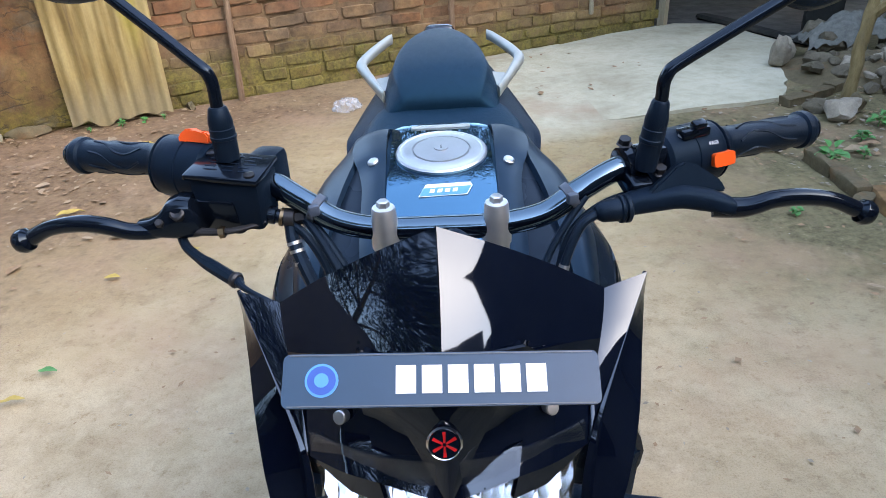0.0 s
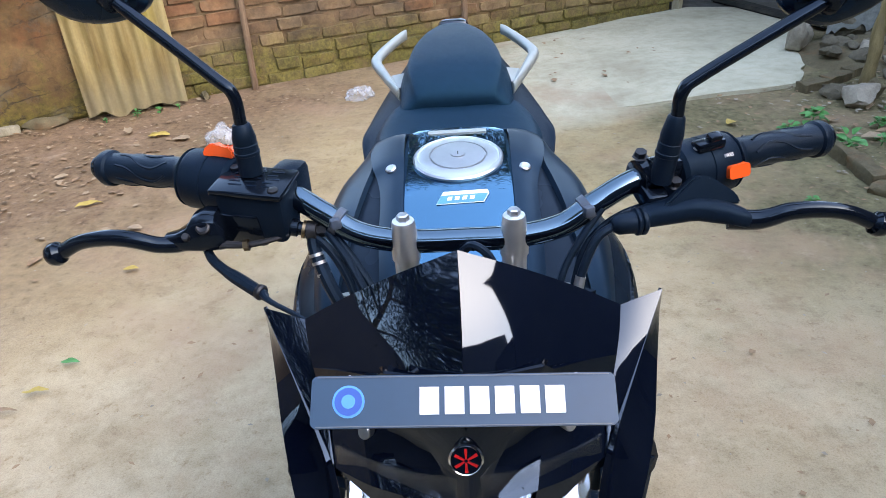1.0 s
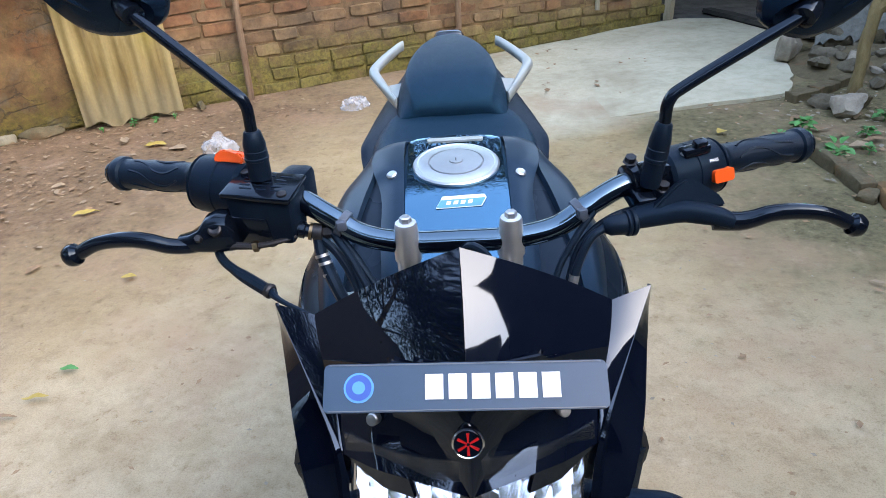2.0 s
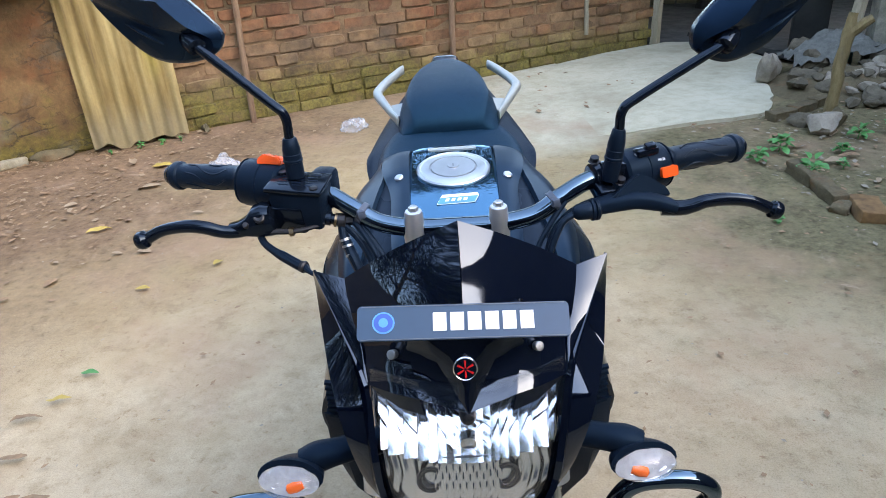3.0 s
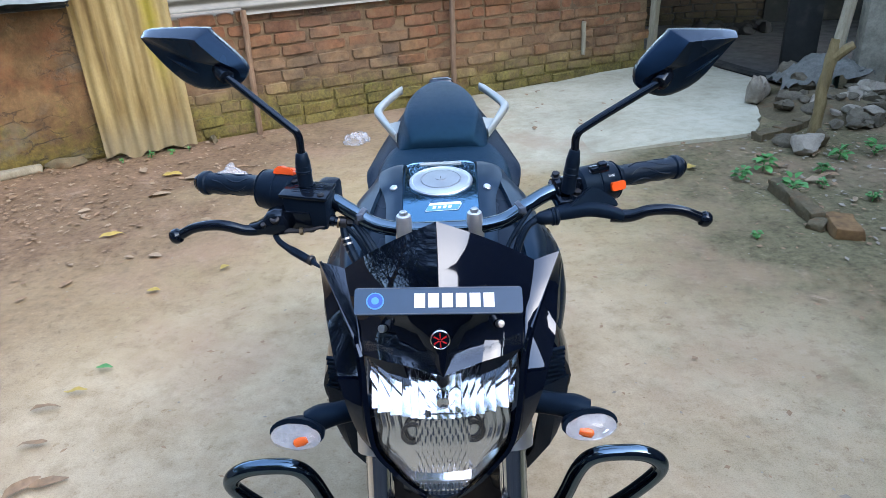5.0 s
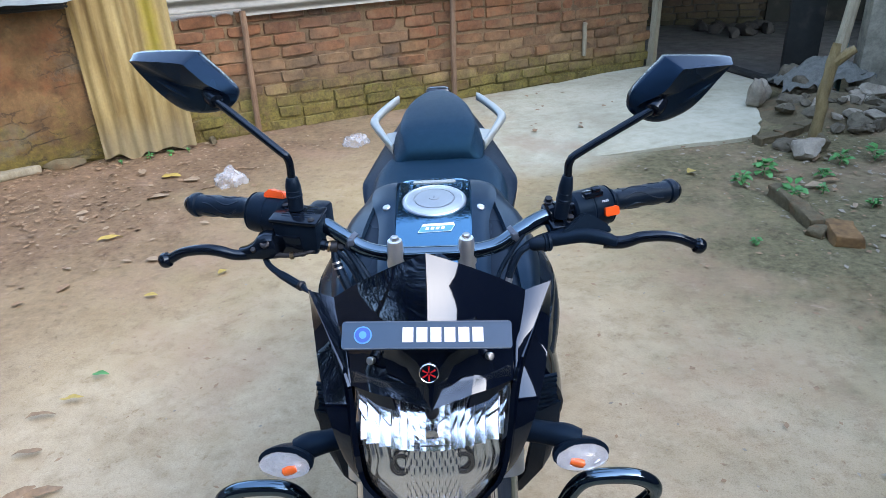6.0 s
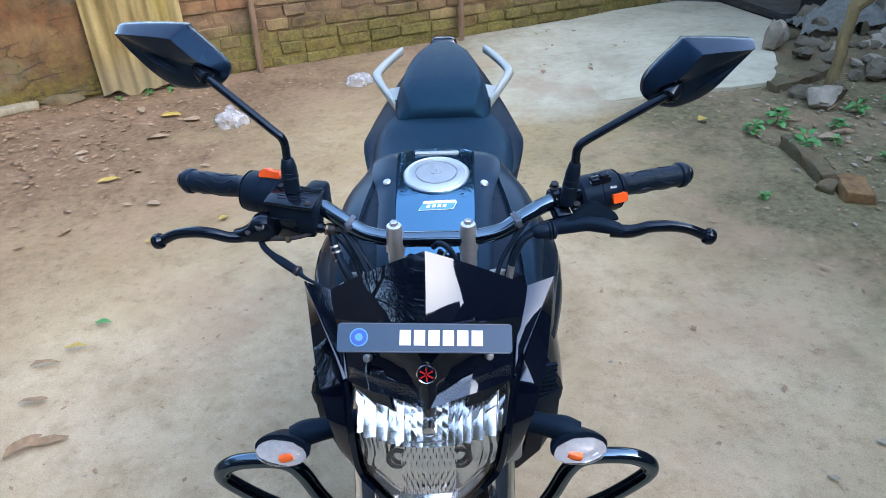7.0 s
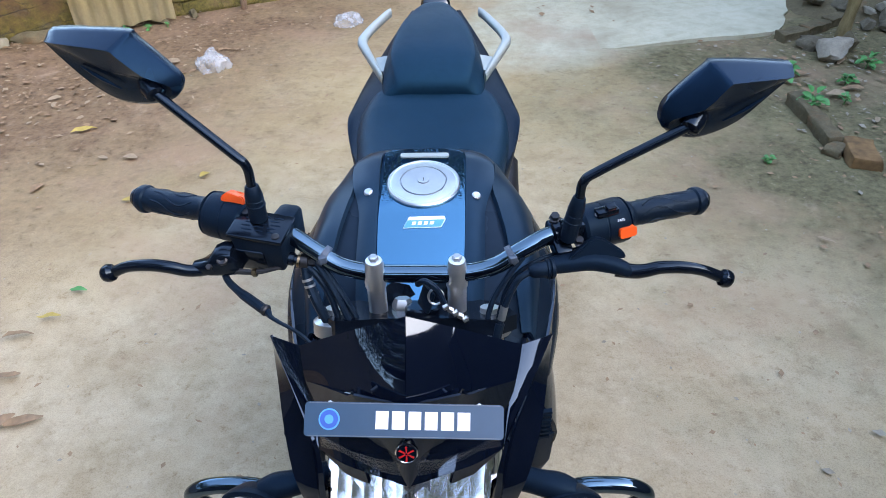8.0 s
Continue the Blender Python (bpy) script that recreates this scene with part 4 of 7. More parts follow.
for i in range(18):
    x, y = strewn.uniform(-2.9, -1.2), strewn.uniform(2.2, 4.1)
    l = strewn.uniform(0.035, 0.075)
    if y < 3.0 - 0.5 * (x + 1.2) and y < 4.3 + 0.53 * (x + 1.9):
        pale = strewn.random() < 0.45
        fallen("fallen_leaf", (x, y), strewn.uniform(0, 360), l, l * strewn.uniform(0.35, 0.6), PALELEAF if pale else DRYLEAF, "pale dry leaf on the brown dirt" if pale else "brown dry leaf on the brown dirt", strewn.uniform(0.03, 0.12), 40 + i)
for i in range(14):
    x, y = strewn.uniform(1.75, 2.6), strewn.uniform(2.7, 3.75)
    l = strewn.uniform(0.04, 0.09)
    fallen("fallen_leaf", (x, y), strewn.uniform(0, 360), l, l * strewn.uniform(0.35, 0.6), PALELEAF if i % 3 else DRYLEAF, "pale dry leaf in the planting bed" if i % 3 else "brown dry leaf in the planting bed", strewn.uniform(0.03, 0.12), 80 + i)


def litter(name, mat, seed, count, area, size, label):
    """Uncounted small bits of leaf and grit on the dirt."""
    r = random.Random(seed)
    bm = bmesh.new()
    n = 0
    while n < count:
        x, y = r.uniform(area[0], area[1]), r.uniform(area[2], area[3])
        if area[4](x, y) < r.random():
            continue
        n += 1
        l = r.uniform(*size)
        m = pose(x, y, 0.006, r.uniform(-12, 12), r.uniform(-12, 12), r.uniform(0, 360))
        w = l * r.uniform(0.3, 0.8)
        quad = [bm.verts.new(m @ Vector(p)) for p in ((-l / 2, 0, 0), (0, -w / 2, l * 0.05), (l / 2, 0, 0), (0, w / 2, l * 0.06))]
        low = bm.verts.new(m @ Vector((0, 0, -0.03 * l)))
        bm.faces.new(quad)
        for i in range(4):
            bm.faces.new((quad[i], low, quad[(i + 1) % 4]))
    solid(name, bm, mat, label, "litter", kind="stuff")


def left_side(x, y):
    return min(1, max(0, (-x + 0.45 * y - 2.7) / 1.2)) * (1 if y < 4.5 + 0.53 * (x + 1.9) else 0)


def right_side(x, y):
    return min(1, max(0.04, (x + 0.25 * y - 1.9) / 0.8)) * (1 if y < 3.85 + 0.2 * x else 0)


def all_over(x, y):
    return 0.6 if y < 3.8 else 0.0


litter("leaf_litter", DRYLEAF, 3, 560, (-3.2, -0.8, 1.8, 4.6, left_side), (0.012, 0.055), "brown scattered leaf litter on the dirt")
litter("pale_leaf_litter", PALELEAF, 4, 420, (-3.2, -0.8, 1.8, 4.6, left_side), (0.012, 0.045), "pale scattered bits of dry leaf on the dirt")
litter("grit", PALESTONE, 5, 900, (0.9, 3.2, 0.6, 4.4, right_side), (0.008, 0.042), "pale grit and chips on the bare earth")
litter("dark_grit", DRYLEAF, 6, 700, (0.9, 3.2, 0.6, 4.4, right_side), (0.01, 0.04), "brown bits of leaf on the bare earth")
litter("loose_bits", DRYLEAF, 7, 330, (-1.9, 2.0, 0.3, 3.6, all_over), (0.008, 0.03), "sparse brown bits on the worn ground")
litter("pale_bits", PALESTONE, 9, 330, (-1.9, 2.0, 0.2, 3.7, all_over), (0.005, 0.018), "tiny pale chips on the worn ground")
litter("slab_bits", DRYLEAF, 8, 48, (0.5, 2.1, 4.1, 5.6, lambda x, y: 1 if y < 5.3 + 0.5 * x and y > 4.0 + 0.2 * x else 0), (0.02, 0.06), "few dark leaf bits on the slab")


def plastic_bag(c, size, seed, label):
    bm = bmesh.new()
    made = bmesh.ops.create_icosphere(bm, subdivisions=4, radius=1.0)["verts"]
    for v in made:
        k = 1 + 0.3 * noise.noise(v.co * 1.8 + Vector((seed, 0, 0))) + 0.16 * noise.noise(v.co * 5 + Vector((0, seed, 0)))
        v.co = Vector((v.co.x * size[0] * k, v.co.y * size[1] * k, max(-0.005, v.co.z * size[2] * k)))
    ob = solid("plastic_bag", bm, BAG, label, "plastic bag", group="plastic bags", sharp=70)
    ob.matrix_basis = pose(*c, 0, 0, seed * 30)


plastic_bag((-1.357, 3.66, 0.0), (0.095, 0.085, 0.09), 1, "crumpled clear white plastic bag on the dirt")
plastic_bag((-0.70, 4.38, 0.0), (0.095, 0.08, 0.06), 2, "crumpled white plastic bag near the wall")
stone((-2.62, 4.12, 0.02), (0.2, 0.12, 0.08), 31, MOSSBRICK, "mossy stone at the foot of the plastered wall")
stone((-2.95, 4.1, 0.05), (0.2, 0.14, 0.14), 32, simple("moss", (0.12, 0.15, 0.02), 0.9, bump=0.8, bump_scale=120), "green mossy stone at the foot of the plastered wall")
brick_thing((-2.98, 3.92, 0.015), (0.5, 0.24, 0.05), 47, PALEWOOD, "pale flat board lying by the plastered wall")
stone((-1.75, 4.52, 0.01), (0.1, 0.05, 0.05), 33, MOSSBRICK, "small stone under the leaning tin")
stone((-1.95, 4.42, 0.01), (0.13, 0.06, 0.06), 34, MOSSBRICK, "small stone under the leaning tin")


# ---- trees over the yard ----
def big_tree(x, y, height, spread, seed, leaves):
    r = random.Random(seed)
    tree = thing("tree", "tall leafy tree over the yard wall", "tree", pose(x, y, 0), group="yard trees")
    bm = bmesh.new()
    tube(bm, [(0, 0, -0.1, 0.2), (0.05, 0.05, height * 0.3, 0.15), (0.15, -0.05, height * 0.6, 0.1), (0.1, 0.1, height * 0.95, 0.03)], 0.2, 12, 5)
    part("trunk", bm, BARK, tree)
    tips = []
    for i in range(12):
        a, z = i * 2.4 + r.uniform(-0.3, 0.3), height * r.uniform(0.35, 0.8)
        d = Vector((math.cos(a), math.sin(a), r.uniform(0.1, 0.6)))
        end = Vector((0.1, 0, z)) + d * spread * r.uniform(0.6, 1.0)
        mid = Vector((0.1, 0, z)) + d * spread * 0.4 + Vector((0, 0, r.uniform(-0.1, 0.3)))
        bm = bmesh.new()
        tube(bm, [(0.1, 0, z, 0.06), (*mid, 0.035), (*end, 0.012)], 0.05, 7, 4)
        part("limb", bm, BARK, tree)
        tips += [mid, end, (mid + end) / 2]
    bm = bmesh.new()
    for i in range(leaves):
        c = r.choice(tips) + Vector((r.gauss(0, 1), r.gauss(0, 1), r.gauss(0, 0.8))) * spread * 0.2
        l = r.uniform(0.07, 0.15)
        m = pose(*c, r.uniform(-60, 60), r.uniform(-60, 60), r.uniform(0, 360))
        f = [bm.verts.new(m @ Vector(p)) for p in ((-l / 2, 0, 0), (0, -l * 0.22, 0.01), (l / 2, 0, 0), (0, l * 0.22, 0.01))]
        bm.faces.new(f)
    part("crown", bm, CROWN, tree)


big_tree(-7.4, -1.6, 7.6, 2.8, 1, 27000)
big_tree(-7.6, 2.2, 7.4, 2.6, 4, 18000)
big_tree(-6.2, -4.6, 9.0, 2.9, 7, 26000)
big_tree(-2.7, -5.7, 10.2, 2.5, 12, 30000)
big_tree(-1.6, 9.6, 10.4, 3.3, 15, 30000)
big_tree(2.2, 10.4, 11.2, 3.3, 18, 30000)



# ---- the motorcycle ----
BIKE = thing("motorcycle", "black street motorcycle standing upright on a dirt yard", "motorcycle", pose(0.018, 0, 0, 0, 0, 1.3))


def mat4(o, x, y):
    """A frame at o with its x and y along the given ways (z is their normal)."""
    x = Vector(x).normalized()
    z = x.cross(Vector(y)).normalized()
    y = z.cross(x)
    m = Matrix((x, y, z)).transposed().to_4x4()
    m.translation = o
    return m


def loft_body(bm, stations, n=6, m=4):
    """A symmetric closed body: stations of (y, [(x, z), ...] from the top middle round to the bottom)."""
    rows = curve([tuple(v for p in prof for v in p) + (y,) for y, prof in stations], n)
    loops = []
    for r in rows:
        y, prof = r[-1], [(r[2 * i], r[2 * i + 1]) for i in range((len(r) - 1) // 2)]
        prof = [tuple(q) for q in curve(prof, m)]
        right = [(x, y, z) for x, z in prof]
        loops.append(right + [(-x, yy, z) for x, yy, z in right[-2:0:-1]])
    for loop in loops:
        loop[0] = (0.0, *loop[0][1:])
    rings(bm, loops)


def wheels():
    for y, r, w, name in ((0.40, 0.29, 0.05, "front_wheel"), (1.73, 0.30, 0.07, "rear_wheel")):
        hub = bmesh.new()
        lathe(hub, (-0.07, y, r), (1, 0, 0), [(0, 0.02), (0.01, 0.045), (0.13, 0.045), (0.14, 0.02)], 20)
        lathe(hub, (-w * 0.55, y, r), (1, 0, 0), [(0, r * 0.72), (0.012, r * 0.68), (w * 1.1 - 0.012, r * 0.68), (w * 1.1, r * 0.72), (w * 1.1, r * 0.76), (0, r * 0.76), (0, r * 0.72)], 36)
        for k in range(5):
            a = 2 * math.pi * k / 5
            tube(hub, [(0, y + 0.03 * math.cos(a), r + 0.03 * math.sin(a), 0.02), (0, y + r * 0.7 * math.cos(a), r + r * 0.7 * math.sin(a), 0.012)], 0.015, 8)
        rim = part(name, hub, SATIN, BIKE, "black cast alloy wheel")
        bm = bmesh.new()
        prof = [(0.72, -0.62), (0.80, -0.9), (0.9, -0.95), (0.97, -0.6), (1.0, 0), (0.97, 0.6), (0.9, 0.95), (0.80, 0.9), (0.72, 0.62)]
        rings(bm, [[(w * b, y + r * a * math.cos(t), r + r * a * math.sin(t)) for a, b in prof] for t in (2 * math.pi * k / 48 for k in range(49))], caps=False)
        part("tyre", bm, RUBBER, rim)
    bm = bmesh.new()
    grid = []
    for k in range(13):
        a = radians(20 + 130 * k / 12)
        grid.append([(x, 0.40 - 0.31 * math.cos(a) * (1 - abs(x)), 0.29 + 0.315 * math.sin(a) - 2.5 * x * x) for x in (-0.06, -0.045, -0.02, 0, 0.02, 0.045, 0.06)])
    sheet(bm, grid, 0.003, (0, 0, 1))
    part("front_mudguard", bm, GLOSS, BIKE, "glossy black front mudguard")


wheels()


def under_body():
    bm = bmesh.new()
    box(bm, (0, 0.93, 0.42), (0.26, 0.34, 0.28), bevel=0.03)
    engine = part("engine", bm, DARKMETAL, BIKE, "dark finned engine block")
    for k in range(9):
        bm = bmesh.new()
        box(bm, (0, 0.80 - 0.004 * k, 0.48 + 0.018 * k), (0.19, 0.17, 0.007), (10, 0, 0))
        part("cooling_fin", bm, DARKMETAL, engine)
    bm = bmesh.new()
    for s in (-1, 1):
        tube(bm, flip([(0.03, 0.70, 0.90, 0.03), (0.09, 0.90, 0.76, 0.025), (0.11, 1.2, 0.62, 0.022), (0.09, 1.65, 0.72, 0.018)], s), 0.025, 8, 4)
        tube(bm, flip([(0.04, 0.69, 0.85, 0.025), (0.07, 0.72, 0.55, 0.02), (0.1, 0.86, 0.28, 0.018), (0.12, 1.15, 0.30, 0.018), (0.11, 1.2, 0.6, 0.018)], s), 0.02, 8, 4)
        tube(bm, flip([(0.10, 1.18, 0.36, 0.028), (0.09, 1.45, 0.33, 0.022), (0.09, 1.75, 0.30, 0.02)], s), 0.02, 8, 3)
    part("frame", bm, SATIN, BIKE, "black tubular frame")
    bm = bmesh.new()
    tube(bm, [(0.08, 0.74, 0.36, 0.02), (0.09, 0.70, 0.25, 0.022), (0.12, 1.0, 0.2, 0.022), (0.16, 1.3, 0.3, 0.03), (0.17, 1.42, 0.38, 0.05), (0.18, 1.75, 0.5, 0.05)], 0.03, 12, 5)
    part("exhaust", bm, DARKMETAL, BIKE, "dark exhaust pipe and silencer")
    bm = bmesh.new()
    for s in (-1, 1):
        tube(bm, flip([(0.09, 1.22, 0.33), (0.14, 1.28, 0.12), (0.19, 1.31, 0.012)], s), 0.014, 9, 3)
    tube(bm, [(-0.14, 1.28, 0.13), (0.14, 1.28, 0.13)], 0.012, 8)
    part("centre_stand", bm, SATIN, BIKE)
    bm = bmesh.new()
    box(bm, (0, 0.68, 0.62), (0.14, 0.05, 0.2), (12, 0, 0), 0.01)
    part("radiator_cowl", bm, MATTE, BIKE)


under_body()


def forks():
    for s in (-1, 1):
        bm = bmesh.new()
        x = 0.098 * s - 0.007
        tube(bm, [(x, 0.66, 0.905, 0.0205), (x, 0.50, 0.53, 0.0205)], 0.0205, 20)
        leg = part("fork_tube", bm, CHROME, BIKE, "polished chrome fork tube")
        bm = bmesh.new()
        lathe(bm, (x, 0.505, 0.54), (0, -0.392, -0.92), [(0, 0.022), (0.004, 0.031), (0.03, 0.031), (0.05, 0.027), (0.26, 0.028), (0.29, 0.02)], 20)
        part("fork_slider", bm, DARKMETAL, leg, "dark fork slider")
        bm = bmesh.new()
        lathe(bm, (x, 0.558, 0.672), (0, 0.392, 0.92), [(0, 0.024), (0.003, 0.031), (0.035, 0.031), (0.042, 0.026)], 20)
        part("fork_clamp", bm, ALU, leg, "grey cast lower fork clamp")
        bm = bmesh.new()
        lathe(bm, (x, 0.651, 0.895), (0, 0.392, 0.92), [(0, 0.026), (0.002, 0.028), (0.018, 0.028), (0.022, 0.022), (0.024, 0.013), (0.034, 0.012)], 20)
        part("fork_cap", bm, STEEL, leg, "bright steel fork top cap")
    bm = bmesh.new()
    poly = [(-0.125, -0.02), (-0.1, -0.045), (-0.04, -0.035), (0.04, -0.035), (0.1, -0.045), (0.125, -0.02), (0.11, 0.02), (0.05, 0.055), (-0.05, 0.055), (-0.11, 0.02)]
    prism(bm, poly, mat4(V(0, 0.665, 0.897), (1, 0, 0), (0, 0.92, -0.392)), 0.02)
    clamp = part("top_yoke", bm, SATIN, BIKE, "black top yoke plate")
    bm = bmesh.new()
    lathe(bm, (0.006, 0.66, 0.915), (0, 0.392, 0.92), [(0, 0.022), (0.012, 0.022), (0.014, 0.02), (0.014, 0.004)], 24)
    part("ignition_lock", bm, SATIN, clamp, "black ignition lock with steel face")
    bm = bmesh.new()
    lathe(bm, (-0.02, 0.675, 0.912), (0, 0.392, 0.92), [(0, 0.014), (0.008, 0.014), (0.016, 0.010)], 6)
    part("stem_nut", bm, STEEL, clamp, "steel steering stem nut")
    bm = bmesh.new()
    box(bm, (0.012, 0.655, 0.948), (0.006, 0.026, 0.03), (0, 20, 30), 0.003)
    key = part("key", bm, MATTE, clamp, "ignition key with black grip")
    bm = bmesh.new()
    ring = [(0.024 + 0.009 * math.cos(a), 0.648 + 0.004 * math.sin(a), 0.958 + 0.009 * math.sin(a)) for a in (2 * math.pi * k / 18 for k in range(19))]
    tube(bm, ring, 0.0016, 7)
    part("key_ring", bm, STEEL, clamp)
    bm = bmesh.new()
    tube(bm, [(0.002, 0.655, 0.972), (0.012, 0.648, 0.982), (0.026, 0.644, 0.972), (0.036, 0.638, 0.95)], 0.004, 8, 5)
    part("key_loop", bm, RUBBER, clamp, "black rubber key loop")
    bm = bmesh.new()
    for k in range(5):
        c = V(0.036 + 0.006 * k, 0.636, 0.952 - 0.005 * k)
        lathe(bm, c, (1, 0.3 * (-1) ** k, 0.4 * (-1) ** k), [(-0.004, 0.002), (-0.003, 0.004), (0.003, 0.004), (0.004, 0.002)], 8)
    part("key_chain", bm, STEEL, clamp)


forks()

BAR = [(-0.366, 0.765, 1.03), (-0.25, 0.728, 1.032), (-0.17, 0.702, 1.024), (-0.125, 0.684, 1.004), (-0.092, 0.674, 0.986), (-0.05, 0.670, 0.978), (0, 0.669, 0.977), (0.05, 0.668, 0.978), (0.094, 0.672, 0.985), (0.127, 0.680, 1.003), (0.17, 0.695, 1.018), (0.25, 0.723, 1.022), (0.366, 0.763, 1.020)]


def bar_at(x):
    for a, b in zip(BAR, BAR[1:]):
        if a[0] <= x <= b[0]:
            t = (x - a[0]) / (b[0] - a[0])
            return Vector(a).lerp(Vector(b), t), (Vector(b) - Vector(a)).normalized()


def handlebar():
    bm = bmesh.new()
    tube(bm, BAR, 0.0112, 16, 6)
    bar = part("handlebar", bm, GLOSSBAR, BIKE, "glossy black tubular handlebar")
    for s in (-1, 1):
        bm = bmesh.new()
        lathe(bm, (0.05 * s, 0.668, 0.916), (0, -0.04, 1), [(0, 0.0120), (0.046, 0.0118), (0.0465, 0.0135), (0.054, 0.0135), (0.0835, 0.0108), (0.086, 0.0100), (0.087, 0.004)], 24)
        box(bm, (0.05 * s, 0.677, 0.978), (0.020, 0.016, 0.022), (0, 0, 0), 0.004)
        clamp = part("bar_clamp", bm, ALU, bar, "satin cast aluminium handlebar clamp")
        bm = bmesh.new()
        lathe(bm, (0.05 * s, 0.6646, 1.002), (0, -0.04, 1), [(0, 0.0062), (0.0055, 0.0058), (0.0065, 0.0045)], 6)
        part("clamp_bolt", bm, STEEL, bar, "steel hexagon bolt")
    for s in (-1, 1):
        end, d = bar_at(0.362 if s > 0 else -0.357)
        root, _ = bar_at(0.258 * s)
        out = (end - root).normalized()
        l = (end - root).length
        bm = bmesh.new()
        lathe(bm, root, out, [(0, 0.0172), (0.004, 0.0182), (0.007, 0.0165), (0.012, 0.0155), (l - 0.012, 0.0158), (l - 0.010, 0.0182), (l - 0.004, 0.0186), (l, 0.0168)], 24)
        grip = part("grip", bm, RUBBER, bar, "black ribbed rubber grip")
        bm = bmesh.new()
        lathe(bm, end, out, [(0, 0.0145), (0.004, 0.0145), (0.008, 0.0115), (0.009, 0.004)], 20)
        part("bar_end", bm, SATIN, grip, "black bar end weight")
        bm = bmesh.new()
        side = out.cross(V(0, 0, 1)).normalized()
        up = side.cross(out)
        for k in range(7):
            a = radians(20 + 50 * k)
            p = [root + out * (0.02 + (l - 0.045) * t) + (side * math.cos(a + 0.5 * math.sin(t * 5)) + up * math.sin(a + 0.5 * math.sin(t * 5))) * 0.0153 for t in (0, 0.25, 0.5, 0.75, 1)]
            tube(bm, [tuple(q) for q in p], 0.0014, 5, 3)
        part("grip_ribs", bm, RUBBER, grip)
    return bar


HANDLEBAR = handlebar()


def switch_box(s):
    """Round two-halved switch housing with its buttons."""
    x0, x1 = (0.196, 0.256) if s > 0 else (0.206, 0.258)
    p, d = bar_at(s * x0)
    q, _ = bar_at(s * x1)
    ax = (q - p).normalized()
    l = (q - p).length
    r = 0.0285 if s > 0 else 0.029
    p, q = p - V(0, 0, 0.004), q - V(0, 0, 0.004)
    bm = bmesh.new()
    lathe(bm, p, ax, [(0, r * 0.7), (0.002, r * 0.9), (0.006, r), (l * 0.48, r), (l * 0.49, r * 0.97), (l * 0.51, r * 0.97), (l * 0.52, r), (l - 0.006, r * 1.02), (l - 0.002, r * 0.95), (l, r * 0.7)], 28)
    house = part("switch_housing", bm, MATTE, HANDLEBAR, "matte black switch housing")
    up = V(0, 0, 1)
    fwd = ax.cross(up).normalized() * s * -1
    if fwd.y > 0:
        fwd = -fwd
    if s > 0:
        bm = bmesh.new()
        c = p + ax * (l * 0.84) + fwd * (r * 0.93) + up * (r * 0.08)
        m = mat4(c, ax, (up * 0.97 + fwd * -0.2))
        prism(bm, rounded(0.022, 0.0125, 0.003), m, 0.007 if m.col[2].to_3d().dot(fwd) > 0 else -0.007)
        part("passing_switch", bm, ORANGE, house, "orange push button")
        bm = bmesh.new()
        c = p + ax * (l * 0.5) + up * (r * 0.95) + fwd * 0.012
        box(bm, c, (0.028, 0.014, 0.009), (0, -4, 18), 0.002)
        box(bm, c + V(0.004, -0.001, 0.006), (0.013, 0.009, 0.009), (18, -4, 18), 0.002)
        part("beam_switch", bm, SATIN, house, "black sliding beam switch")
        words = bpy.data.curves.new("switch_lettering", "FONT")
        words.body, words.size, words.align_x, words.extrude = "PASS", 0.0046, "CENTER", 0.0001
        t = new("switch_lettering", words)
        c = p + ax * (l * 0.74) + fwd * (r * 0.84) + up * (r * 0.56)
        t.matrix_basis = mat4(c, ax, up * 0.84 - fwd * 0.56)
        t.parent = house
        words.materials.append(WHITE)
        tagged(t, "small white lettering")
        bm = bmesh.new()
        prism(bm, disc(0.0032, 12), mat4(p + ax * (l * 0.3) + fwd * (r * 0.45) + up * (r * 0.91), ax, up * 0.45 - fwd * 0.9), 0.0006)
        part("beam_symbol", bm, GREYPRINT, house)
    else:
        bm = bmesh.new()
        c = p + ax * (l * 0.3) + up * (r * 0.98)
        prism(bm, [(-0.017, -0.004), (0.015, -0.004), (0.015, 0.003), (0.006, 0.010), (-0.004, 0.0055), (-0.013, 0.007), (-0.017, 0.003)], mat4(c + V(0.0, 0.003, 0.001), V(-1, 0.25, 0), V(0, 0.3, 0.95)) @ Matrix.Translation((0, 0, -0.008)), 0.016)
        bmesh.ops.bevel(bm, geom=bm.edges[:], offset=0.0016, segments=2, affect="EDGES")
        part("stop_switch", bm, ORANGE, house, "orange engine stop rocker")
        bm = bmesh.new()
        tube(bm, [p + ax * 0.01 - up * 0.02, p + ax * 0.012 - up * 0.045 + fwd * 0.01], 0.016, 10)
        part("housing_neck", bm, MATTE, house)
    bm = bmesh.new()
    lathe(bm, q, ax, [(-0.003, r * 0.8), (0.0, r * 0.98), (0.003, r * 0.8), (0.004, 0.019)], 24)
    part("housing_collar", bm, MATTE, house)


switch_box(1)
switch_box(-1)


